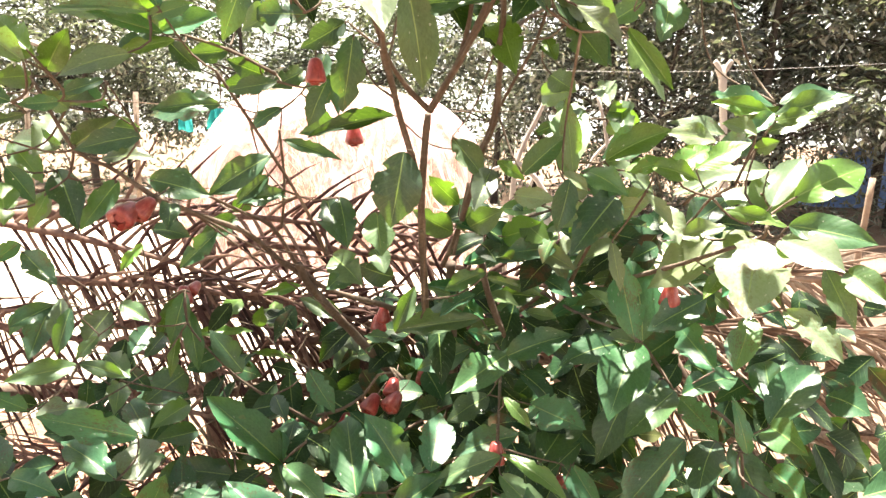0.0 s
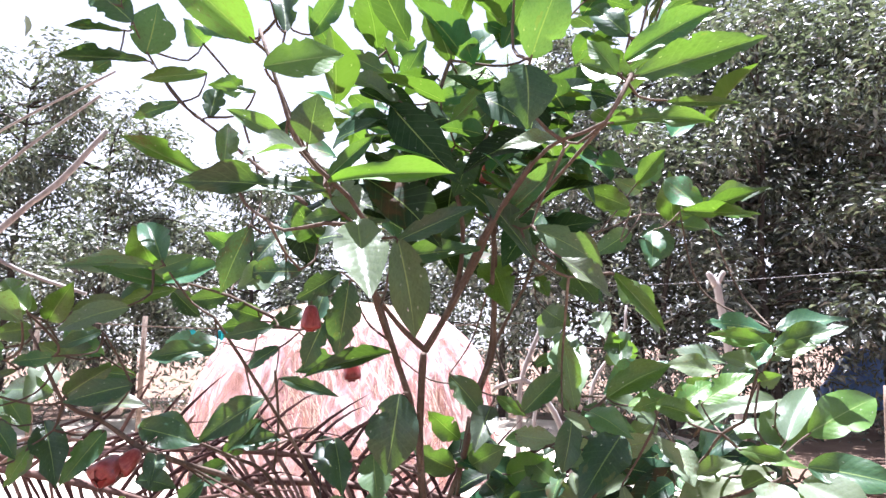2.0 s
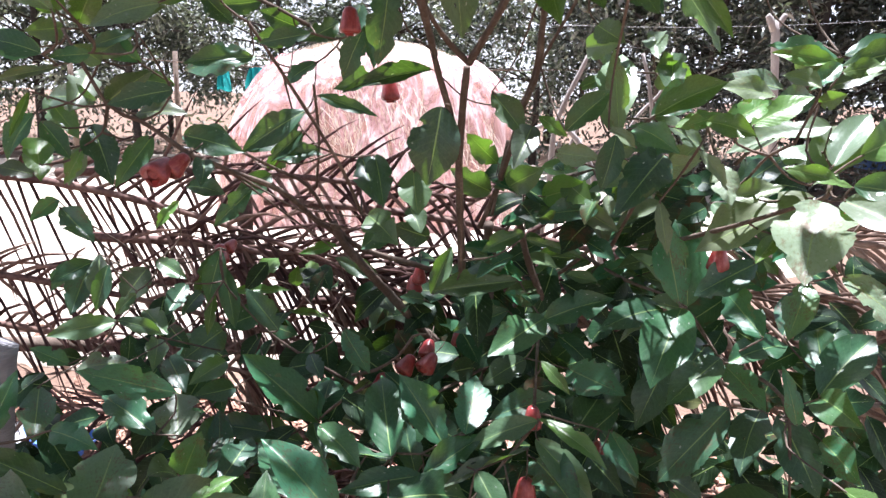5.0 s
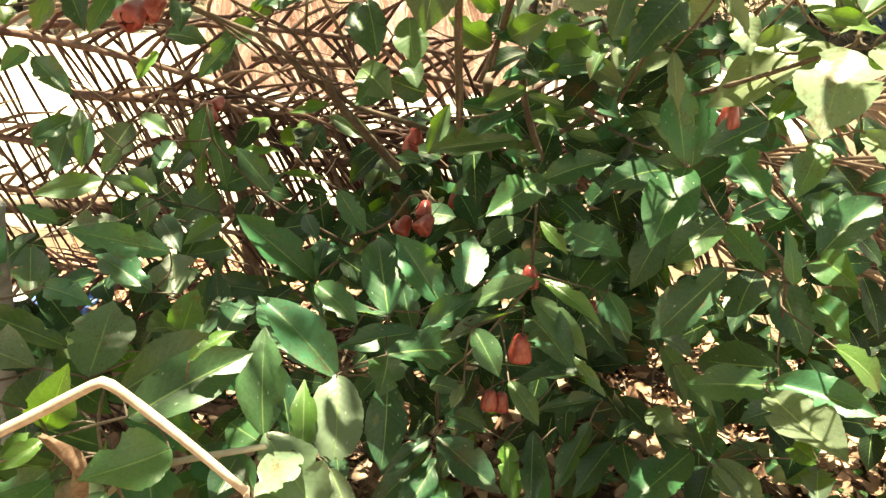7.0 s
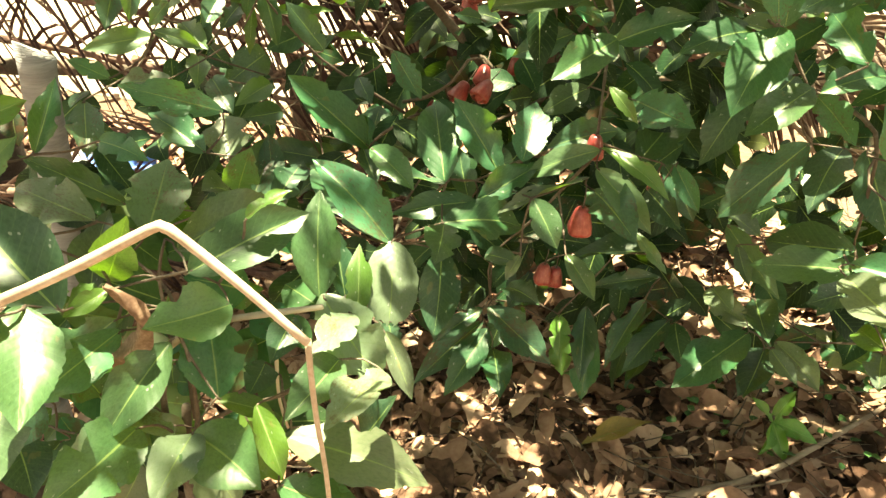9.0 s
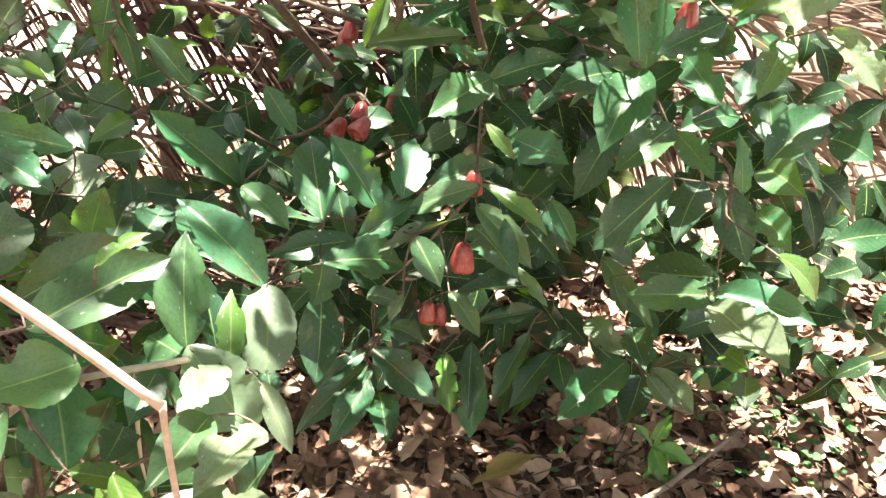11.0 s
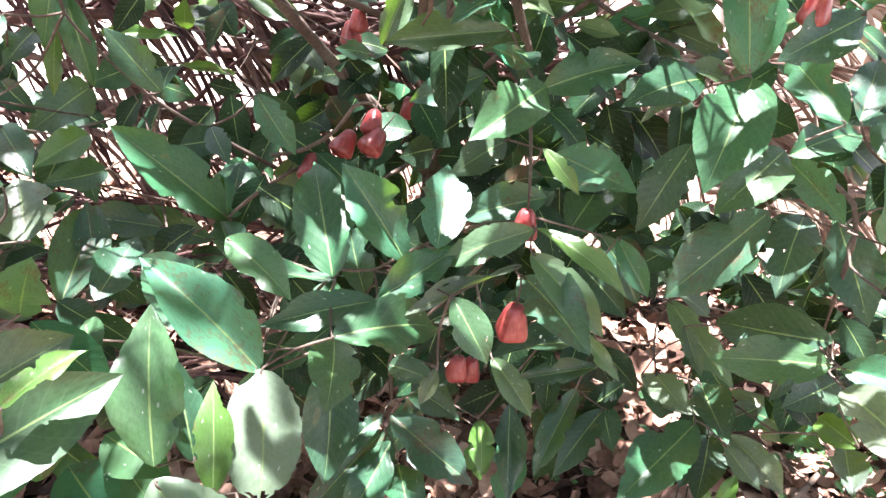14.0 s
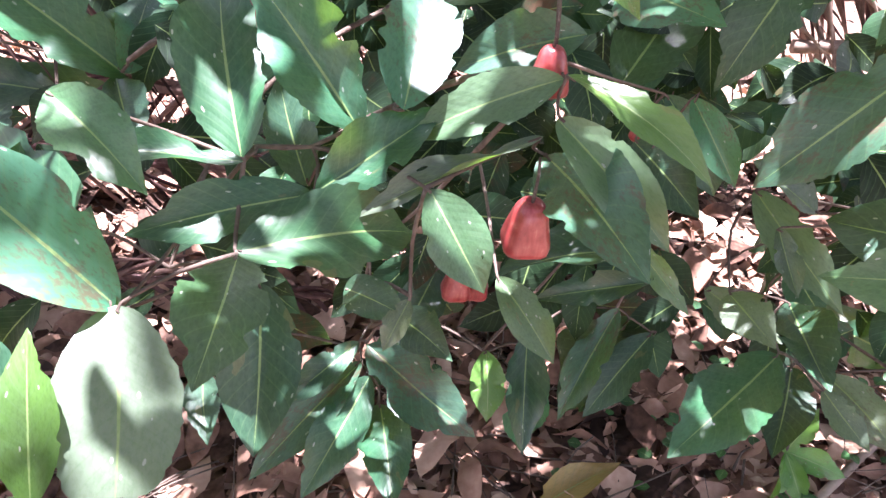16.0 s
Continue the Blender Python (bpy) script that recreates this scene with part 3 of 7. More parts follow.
twig(tree, [(-0.230, 1.100, 1.827), (-0.348, 1.200, 1.924), (-0.421, 1.220, 1.988), (-0.513, 1.250, 2.063), (-0.550, 1.250, 2.113), (-0.586, 1.250, 2.171)], 0.004, 0.002, [
    (-0.674, 1.263, 2.315, -0.612, 1.191, 2.365, 0.074, 166, "b"),
    (-0.712, 1.258, 2.320, -0.804, 1.248, 2.360, 0.045, -56, "d"),
    (-0.614, 1.200, 2.239, -0.636, 1.201, 2.429, 0.081, -62, "b"),
    (-0.589, 1.200, 2.203, -0.698, 1.223, 2.296, 0.069, -71, "g"),
    (-0.679, 1.200, 2.288, -0.741, 1.151, 2.305, 0.021, -98, "d"),
    (-0.585, 1.250, 2.161, -0.553, 1.221, 2.252, 0.087, 156, "g"),
    (-0.631, 1.250, 2.210, -0.722, 1.202, 2.201, 0.020, -93, "d"),
    (-0.580, 1.250, 2.149, -0.723, 1.179, 2.131, 0.033, -91, "d"),
    (-0.654, 1.250, 2.151, -0.665, 1.204, 2.106, 0.031, -58, "d"),
    (-0.461, 1.250, 2.121, -0.575, 1.209, 2.099, 0.032, -91, "b"),
    (-0.513, 1.250, 2.063, -0.595, 1.225, 2.026, 0.032, -91, "d"),
])
twig(tree, [(-0.550, 1.250, 2.113), (-0.586, 1.250, 2.171)], 0.002, 0.002, [
    (-0.436, 1.200, 2.012, -0.440, 1.244, 2.091, 0.043, 19, "d"),
    (-0.349, 1.200, 2.061, -0.424, 1.172, 2.066, 0.018, -90, "d"),
    (-0.322, 1.100, 1.791, -0.367, 1.099, 1.681, 0.054, -101, "d"),
    (-0.266, 1.100, 1.781, -0.304, 1.052, 1.720, 0.039, -57, "d"),
])
twig(tree, [(-0.550, 1.250, 2.113), (-0.586, 1.250, 2.171)], 0.002, 0.002, [
    (-0.496, 1.317, 2.214, -0.509, 1.242, 2.228, 0.059, -138, "g"),
    (-0.407, 1.294, 2.109, -0.446, 1.220, 2.085, 0.046, -103, "b"),
])
twig(tree, [(-0.347, 1.350, 1.653), (-0.443, 1.360, 1.699), (-0.524, 1.360, 1.723), (-0.588, 1.360, 1.745)], 0.004, 0.002, [
    (-0.593, 1.361, 1.754, -0.604, 1.280, 1.826, 0.075, -140, "b"),
    (-0.588, 1.324, 1.749, -0.773, 1.314, 1.762, 0.045, -48, "p"),
    (-0.591, 1.352, 1.744, -0.523, 1.301, 1.770, 0.039, 126, "v"),
    (-0.564, 1.341, 1.717, -0.669, 1.331, 1.683, 0.058, -45, "d"),
    (-0.569, 1.344, 1.726, -0.446, 1.334, 1.759, 0.060, 53, "g"),
    (-0.576, 1.404, 1.716, -0.508, 1.388, 1.657, 0.047, 68, "d"),
    (-0.454, 1.394, 1.702, -0.520, 1.355, 1.689, 0.044, -92, "d"),
    (-0.385, 1.402, 1.656, -0.431, 1.328, 1.675, 0.046, -104, "d"),
    (-0.439, 1.443, 1.802, -0.496, 1.362, 1.827, 0.055, -109, "g"),
    (-0.237, 1.300, 1.642, -0.275, 1.297, 1.553, 0.047, -89, "d"),
    (-0.333, 1.300, 1.635, -0.421, 1.275, 1.616, 0.036, -74, "d"),
])
twig(tree, [(-0.524, 1.360, 1.723), (-0.588, 1.360, 1.745)], 0.002, 0.002, [
    (-0.543, 1.300, 1.718, -0.658, 1.242, 1.746, 0.031, -78, "g"),
    (-0.522, 1.300, 1.708, -0.616, 1.262, 1.681, 0.031, -77, "b"),
])
twig(tree, [(-0.044, 1.290, 1.588), (0.011, 1.200, 1.682), (0.027, 1.150, 1.794), (0.005, 1.120, 1.886), (-0.021, 1.100, 1.960), (-0.007, 1.080, 2.018), (0.008, 1.080, 2.063)], 0.005, 0.003, [
    (-0.017, 1.119, 2.026, 0.088, 1.109, 2.080, 0.058, 57, "b"),
    (-0.072, 1.031, 1.975, -0.156, 1.021, 2.019, 0.046, -52, "p"),
    (-0.100, 1.100, 2.095, -0.158, 1.062, 2.156, 0.039, -111, "b"),
    (-0.164, 1.050, 2.066, -0.076, 1.077, 2.028, 0.041, 96, "v"),
    (-0.080, 1.100, 2.022, -0.030, 1.070, 2.100, 0.035, 120, "g"),
    (0.012, 1.100, 2.066, -0.037, 1.040, 2.185, 0.055, -136, "b"),
    (0.008, 1.100, 2.113, 0.066, 1.044, 2.217, 0.039, 130, "b"),
    (0.218, 1.000, 2.119, 0.264, 0.973, 2.150, 0.028, 106, "b"),
    (-0.104, 1.150, 1.978, -0.184, 1.199, 2.029, 0.048, -73, "g"),
    (-0.025, 1.150, 1.946, -0.142, 1.131, 1.973, 0.042, -88, "g"),
    (-0.022, 1.100, 2.001, 0.074, 1.093, 2.016, 0.036, 91, "g"),
])
twig(tree, [(-0.007, 1.080, 2.018), (0.008, 1.080, 2.063)], 0.003, 0.003, [
    (0.007, 1.050, 1.943, 0.080, 1.023, 2.013, 0.028, 103, "b"),
    (0.093, 1.100, 1.998, 0.015, 1.120, 1.946, 0.046, -95, "d"),
    (-0.023, 1.100, 1.891, -0.126, 1.088, 1.904, 0.040, -85, "d"),
    (0.043, 1.100, 1.910, 0.014, 1.039, 1.829, 0.048, -32, "d"),
    (-0.042, 1.100, 1.834, -0.135, 1.098, 1.797, 0.035, -83, "d"),
])
twig(tree, [(-0.007, 1.080, 2.018), (0.008, 1.080, 2.063)], 0.003, 0.003, [
    (-0.042, 1.205, 2.107, -0.099, 1.195, 2.172, 0.045, -92, "b"),
    (-0.092, 1.234, 2.120, -0.141, 1.224, 2.187, 0.040, -92, "b"),
    (0.069, 1.186, 2.085, 0.023, 1.160, 2.141, 0.042, -128, "g"),
    (0.037, 1.192, 2.066, -0.041, 1.182, 1.988, 0.054, -72, "b"),
    (-0.154, 1.220, 1.969, -0.195, 1.152, 1.991, 0.048, -128, "b"),
])
twig(tree, [(-0.044, 1.290, 1.588), (0.038, 1.050, 1.706), (0.078, 0.950, 1.784), (0.117, 0.850, 1.826), (0.143, 0.800, 1.837), (0.192, 0.780, 1.852), (0.225, 0.780, 1.910)], 0.004, 0.002, [
    (0.234, 0.851, 1.954, 0.353, 0.841, 2.023, 0.045, 59, "b"),
    (0.095, 0.850, 2.051, 0.135, 0.884, 2.201, 0.076, 50, "g"),
    (0.109, 0.800, 1.940, 0.145, 0.752, 2.027, 0.062, 133, "g"),
    (0.100, 0.780, 1.924, 0.099, 0.764, 1.841, 0.067, 2, "d"),
    (0.213, 0.800, 1.919, 0.181, 0.817, 1.973, 0.028, -80, "b"),
    (0.233, 0.800, 1.911, 0.180, 0.861, 1.961, 0.042, -76, "b"),
    (0.227, 0.780, 1.906, 0.359, 0.722, 1.928, 0.044, 92, "s"),
    (0.226, 0.820, 1.942, 0.325, 0.768, 1.985, 0.038, 97, "g"),
    (0.199, 0.800, 1.857, 0.318, 0.766, 1.851, 0.030, 87, "b"),
    (0.285, 0.850, 1.901, 0.371, 0.822, 1.889, 0.015, 88, "b"),
    (0.283, 0.900, 2.056, 0.280, 0.906, 2.157, 0.043, -51, "g"),
])
twig(tree, [(0.192, 0.780, 1.852), (0.225, 0.780, 1.910)], 0.002, 0.002, [
    (0.325, 0.950, 2.100, 0.369, 0.903, 2.154, 0.027, 114, "b"),
    (0.257, 0.900, 2.014, 0.214, 0.949, 2.088, 0.043, -69, "g"),
    (0.133, 1.000, 1.716, 0.056, 0.989, 1.817, 0.039, -93, "d"),
    (0.085, 1.000, 1.780, 0.181, 0.969, 1.866, 0.039, 91, "g"),
    (0.151, 0.850, 1.852, 0.071, 0.860, 1.849, 0.032, -48, "z"),
    (0.170, 0.900, 1.863, 0.138, 0.943, 1.889, 0.029, -70, "d"),
    (0.121, 0.950, 1.758, 0.219, 0.942, 1.704, 0.046, 81, "v"),
    (0.152, 0.900, 1.708, 0.217, 0.893, 1.655, 0.041, 53, "z"),
    (0.243, 1.000, 1.698, 0.313, 0.986, 1.614, 0.026, 82, "b"),
    (0.186, 1.150, 1.484, 0.231, 1.140, 1.457, 0.026, 42, "z"),
])
twig(tree, [(0.192, 0.780, 1.852), (0.225, 0.780, 1.910)], 0.002, 0.002, [
    (0.114, 1.106, 1.808, 0.199, 1.096, 1.898, 0.061, 67, "b"),
])
twig(tree, [(0.066, 1.500, 1.510), (0.089, 1.400, 1.593), (0.084, 1.300, 1.731), (0.085, 1.200, 1.812)], 0.006, 0.003, [
    (0.074, 1.206, 1.770, -0.070, 1.196, 1.746, 0.075, -38, "d"),
    (0.166, 1.294, 1.816, 0.294, 1.284, 1.747, 0.072, 78, "p"),
    (0.209, 1.290, 1.755, 0.257, 1.201, 1.672, 0.066, 55, "v"),
    (0.315, 1.294, 1.727, 0.399, 1.284, 1.618, 0.071, 43, "b"),
    (0.079, 1.365, 1.772, 0.109, 1.275, 1.663, 0.071, 30, "b"),
    (0.178, 1.369, 1.734, 0.192, 1.320, 1.686, 0.034, 34, "b"),
    (0.193, 1.401, 1.668, 0.230, 1.315, 1.632, 0.055, 62, "p"),
    (0.043, 1.187, 1.851, -0.017, 1.153, 1.775, 0.050, -75, "d"),
    (0.014, 1.217, 1.911, 0.065, 1.164, 1.948, 0.042, 129, "d"),
    (-0.126, 1.500, 1.583, -0.318, 1.472, 1.536, 0.043, -72, "d"),
    (0.135, 1.300, 1.472, 0.211, 1.292, 1.548, 0.051, 74, "s"),
])
twig(tree, [(0.084, 1.300, 1.731), (0.085, 1.200, 1.812)], 0.003, 0.003, [
    (-0.002, 1.400, 1.538, 0.070, 1.396, 1.453, 0.053, 75, "v"),
    (0.081, 1.400, 1.476, 0.046, 1.313, 1.403, 0.053, -22, "p"),
    (0.092, 1.400, 1.494, 0.151, 1.393, 1.458, 0.031, 71, "b"),
])
twig(tree, [(0.101, 1.600, 1.761), (0.235, 1.800, 1.870), (0.434, 1.950, 1.923), (0.565, 2.000, 1.980), (0.665, 2.000, 1.970)], 0.005, 0.002, [
    (0.556, 2.009, 2.066, 0.617, 1.926, 2.157, 0.079, 127, "g"),
    (0.537, 2.011, 1.979, 0.384, 2.001, 2.063, 0.086, -78, "b"),
    (0.659, 2.007, 1.959, 0.630, 1.923, 2.088, 0.091, -179, "b"),
    (0.682, 2.025, 1.971, 0.745, 1.942, 2.016, 0.072, 115, "b"),
    (0.735, 1.955, 1.999, 0.932, 1.945, 2.046, 0.067, 51, "p"),
    (0.652, 1.931, 1.962, 0.877, 1.921, 1.963, 0.066, 54, "b"),
    (0.601, 1.948, 1.943, 0.547, 1.861, 1.809, 0.101, -21, "d"),
    (0.652, 1.969, 1.939, 0.790, 1.959, 1.908, 0.071, 46, "d"),
    (0.571, 2.005, 2.051, 0.477, 1.921, 2.066, 0.051, -121, "v"),
    (0.528, 1.999, 1.929, 0.407, 1.918, 1.853, 0.067, -73, "d"),
    (0.420, 1.500, 1.950, 0.476, 1.465, 2.021, 0.044, 97, "b"),
])
twig(tree, [(0.565, 2.000, 1.980), (0.665, 2.000, 1.970)], 0.002, 0.002, [
    (0.404, 1.500, 1.898, 0.295, 1.513, 1.949, 0.055, -85, "b"),
])
twig(tree, [(0.512, 1.500, 1.402), (0.604, 1.500, 1.504), (0.658, 1.500, 1.574), (0.694, 1.500, 1.627)], 0.004, 0.002, [
    (0.694, 1.482, 1.625, 0.850, 1.472, 1.660, 0.072, 35, "g"),
    (0.691, 1.493, 1.619, 0.548, 1.483, 1.647, 0.066, -45, "g"),
    (0.677, 1.468, 1.585, 0.776, 1.458, 1.621, 0.047, 47, "b"),
    (0.631, 1.479, 1.567, 0.668, 1.431, 1.617, 0.040, 109, "b"),
    (0.676, 1.504, 1.583, 0.572, 1.424, 1.629, 0.058, -120, "p"),
    (0.570, 1.440, 1.557, 0.450, 1.430, 1.588, 0.065, -40, "p"),
    (0.655, 1.450, 1.562, 0.752, 1.440, 1.596, 0.049, 46, "v"),
    (0.640, 1.491, 1.551, 0.533, 1.408, 1.500, 0.060, -56, "d"),
    (0.680, 1.664, 1.409, 0.560, 1.585, 1.353, 0.070, -44, "d"),
    (0.560, 1.500, 1.896, 0.512, 1.612, 1.996, 0.069, -52, "g"),
    (0.560, 1.500, 1.896, 0.691, 1.439, 1.928, 0.036, 82, "s"),
])
twig(tree, [(0.658, 1.500, 1.574), (0.694, 1.500, 1.627)], 0.002, 0.002, [
    (0.510, 1.500, 1.890, 0.667, 1.443, 1.870, 0.036, 80, "b"),
    (0.450, 1.500, 1.846, 0.424, 1.430, 1.760, 0.055, -5, "g"),
    (0.680, 1.763, 1.401, 0.581, 1.670, 1.334, 0.073, -32, "g"),
])
twig(tree, [(-0.056, 1.500, 1.149), (-0.055, 1.350, 1.392), (-0.070, 1.250, 1.501), (-0.077, 1.200, 1.516)], 0.004, 0.002, [
    (-0.128, 1.600, 1.061, -0.082, 1.630, 1.177, 0.048, 49, "v"),
    (-0.089, 1.250, 1.512, -0.112, 1.237, 1.371, 0.097, -62, "o"),
    (0.085, 1.550, 1.220, 0.223, 1.528, 1.181, 0.025, 60, "v"),
    (-0.160, 1.450, 1.378, -0.141, 1.387, 1.293, 0.073, 10, "v"),
])
twig(tree, [(0.389, 1.500, 1.230), (0.455, 1.300, 1.308), (0.485, 1.150, 1.365), (0.508, 1.090, 1.393), (0.511, 1.090, 1.418)], 0.006, 0.003, [
    (0.525, 1.280, 1.296, 0.478, 1.245, 1.254, 0.032, -21, "b"),
    (0.488, 1.060, 1.391, 0.430, 0.953, 1.290, 0.109, 3, "z"),
    (0.519, 1.060, 1.392, 0.544, 0.929, 1.377, 0.065, 27, "z"),
    (0.525, 1.050, 1.416, 0.630, 0.988, 1.401, 0.057, 65, "s"),
    (0.564, 1.120, 1.454, 0.710, 1.167, 1.511, 0.076, 52, "b"),
    (0.442, 1.100, 1.435, 0.532, 1.057, 1.415, 0.029, 66, "b"),
    (0.555, 1.100, 1.268, 0.634, 1.037, 1.203, 0.058, 39, "z"),
    (0.617, 1.100, 1.341, 0.654, 1.057, 1.249, 0.043, 59, "v"),
    (0.654, 1.100, 1.337, 0.665, 0.994, 1.307, 0.050, 44, "v"),
    (0.528, 1.150, 1.244, 0.469, 1.063, 1.180, 0.054, -10, "v"),
])
twig(tree, [(0.508, 1.090, 1.393), (0.511, 1.090, 1.418)], 0.003, 0.003, [
    (0.514, 1.168, 1.532, 0.532, 1.120, 1.545, 0.030, 104, "z"),
])
twig(tree, [(0.288, 1.600, 1.192), (0.319, 1.450, 1.357), (0.330, 1.400, 1.420), (0.343, 1.350, 1.483), (0.390, 1.320, 1.495)], 0.005, 0.002, [
    (0.288, 1.311, 1.503, 0.415, 1.323, 1.567, 0.069, 44, "g"),
    (0.326, 1.285, 1.484, 0.401, 1.275, 1.507, 0.039, 46, "b"),
    (0.413, 1.298, 1.490, 0.475, 1.269, 1.535, 0.044, 92, "g"),
    (0.510, 1.331, 1.543, 0.409, 1.321, 1.561, 0.050, -49, "z"),
    (0.242, 1.291, 1.478, 0.319, 1.218, 1.447, 0.059, 77, "g"),
    (0.230, 1.361, 1.468, 0.256, 1.471, 1.631, 0.085, -12, "z"),
    (0.387, 1.520, 1.545, 0.333, 1.432, 1.621, 0.073, -153, "z"),
    (0.324, 1.504, 1.668, 0.320, 1.425, 1.610, 0.051, 18, "z"),
    (0.203, 1.606, 1.640, 0.259, 1.517, 1.646, 0.060, 100, "z"),
    (0.269, 1.200, 1.505, 0.373, 1.172, 1.561, 0.054, 72, "b"),
    (0.229, 1.150, 1.487, 0.277, 1.067, 1.457, 0.046, 52, "s"),
])
twig(tree, [(0.343, 1.350, 1.483), (0.390, 1.320, 1.495)], 0.002, 0.002, [
    (0.303, 1.250, 1.437, 0.207, 1.146, 1.347, 0.081, -33, "d"),
    (0.218, 1.250, 1.471, 0.196, 1.244, 1.372, 0.048, -61, "d"),
    (0.241, 1.350, 1.471, 0.222, 1.352, 1.624, 0.046, -90, "z"),
    (0.344, 1.400, 1.545, 0.358, 1.483, 1.629, 0.057, -4, "v"),
])
twig(tree, [(0.343, 1.350, 1.483), (0.390, 1.320, 1.495)], 0.002, 0.002, [
    (0.180, 1.510, 1.552, 0.239, 1.508, 1.578, 0.029, 75, "d"),
    (0.119, 1.292, 1.434, 0.190, 1.234, 1.431, 0.045, 83, "z"),
    (0.395, 1.248, 1.425, 0.403, 1.183, 1.366, 0.049, 33, "z"),
    (0.295, 1.316, 1.406, 0.373, 1.273, 1.427, 0.047, 88, "z"),
    (0.293, 1.341, 1.497, 0.403, 1.331, 1.447, 0.062, 45, "z"),
])
twig(tree, [(0.001, 1.900, 1.048), (0.056, 1.800, 1.199), (0.131, 1.700, 1.319), (0.243, 1.650, 1.369)], 0.006, 0.003, [
    (0.045, 1.597, 1.330, 0.114, 1.508, 1.380, 0.065, 108, "v"),
    (0.019, 1.708, 1.371, -0.050, 1.620, 1.442, 0.062, -120, "b"),
    (0.124, 1.599, 1.306, 0.213, 1.511, 1.346, 0.078, 95, "b"),
    (0.101, 1.695, 1.361, 0.019, 1.592, 1.330, 0.069, -63, "p"),
    (0.179, 1.614, 1.279, 0.073, 1.560, 1.258, 0.053, -73, "d"),
    (0.245, 1.542, 1.293, 0.120, 1.527, 1.279, 0.065, -49, "d"),
    (0.172, 1.583, 1.349, 0.219, 1.494, 1.312, 0.064, 55, "b"),
    (0.007, 1.708, 1.301, -0.088, 1.638, 1.361, 0.070, -100, "p"),
    (0.269, 1.591, 1.253, 0.174, 1.581, 1.310, 0.057, -66, "v"),
    (0.088, 1.600, 1.223, -0.013, 1.592, 1.174, 0.050, -61, "v"),
])
twig(tree, [(0.131, 1.700, 1.319), (0.243, 1.650, 1.369)], 0.003, 0.003, [
    (0.331, 1.600, 1.300, 0.272, 1.512, 1.360, 0.058, -133, "b"),
])
twig(tree, [(-0.288, 1.550, 1.261), (-0.317, 1.450, 1.386), (-0.402, 1.350, 1.565), (-0.447, 1.300, 1.652)], 0.004, 0.002, [
    (-0.569, 1.586, 1.397, -0.459, 1.706, 1.476, 0.081, 73, "d"),
    (-0.500, 1.542, 1.359, -0.410, 1.514, 1.439, 0.054, 110, "d"),
    (-0.463, 1.489, 1.383, -0.359, 1.486, 1.405, 0.054, 35, "d"),
    (-0.692, 1.542, 1.430, -0.553, 1.520, 1.402, 0.072, 56, "d"),
    (-0.191, 1.599, 1.565, -0.360, 1.582, 1.542, 0.055, -45, "d"),
    (-0.275, 1.488, 1.710, -0.287, 1.428, 1.568, 0.069, 11, "d"),
    (-0.217, 1.494, 1.725, -0.242, 1.432, 1.580, 0.073, 11, "d"),
    (-0.529, 1.586, 1.608, -0.697, 1.566, 1.578, 0.090, -47, "d"),
    (-0.314, 1.688, 1.384, -0.248, 1.558, 1.284, 0.072, 24, "d"),
    (-0.392, 1.572, 1.597, -0.462, 1.544, 1.546, 0.047, -51, "d"),
    (-0.373, 1.400, 1.495, -0.495, 1.357, 1.414, 0.057, -70, "d"),
])
twig(tree, [(-0.402, 1.350, 1.565), (-0.447, 1.300, 1.652)], 0.002, 0.002, [
    (-0.380, 1.400, 1.454, -0.444, 1.376, 1.394, 0.035, -70, "d"),
    (-0.345, 1.400, 1.420, -0.416, 1.380, 1.408, 0.026, -66, "d"),
    (-0.399, 1.600, 1.525, -0.261, 1.627, 1.481, 0.036, 70, "d"),
    (-0.538, 1.150, 1.665, -0.636, 1.103, 1.626, 0.045, -76, "p"),
    (-0.441, 1.300, 1.591, -0.556, 1.256, 1.577, 0.043, -72, "d"),
    (-0.250, 1.500, 1.402, -0.218, 1.416, 1.307, 0.058, 11, "d"),
    (-0.508, 1.200, 1.745, -0.572, 1.259, 1.838, 0.055, -28, "g"),
    (-0.522, 1.200, 1.740, -0.658, 1.129, 1.736, 0.026, -76, "v"),
    (-0.527, 1.200, 1.730, -0.457, 1.226, 1.762, 0.032, 79, "v"),
    (-0.172, 1.500, 1.289, -0.142, 1.457, 1.241, 0.051, 26, "v"),
])
twig(tree, [(-0.402, 1.350, 1.565), (-0.447, 1.300, 1.652)], 0.002, 0.002, [
    (-0.339, 1.566, 1.681, -0.395, 1.490, 1.639, 0.049, -76, "d"),
    (-0.443, 1.577, 1.657, -0.506, 1.499, 1.638, 0.050, -88, "d"),
])
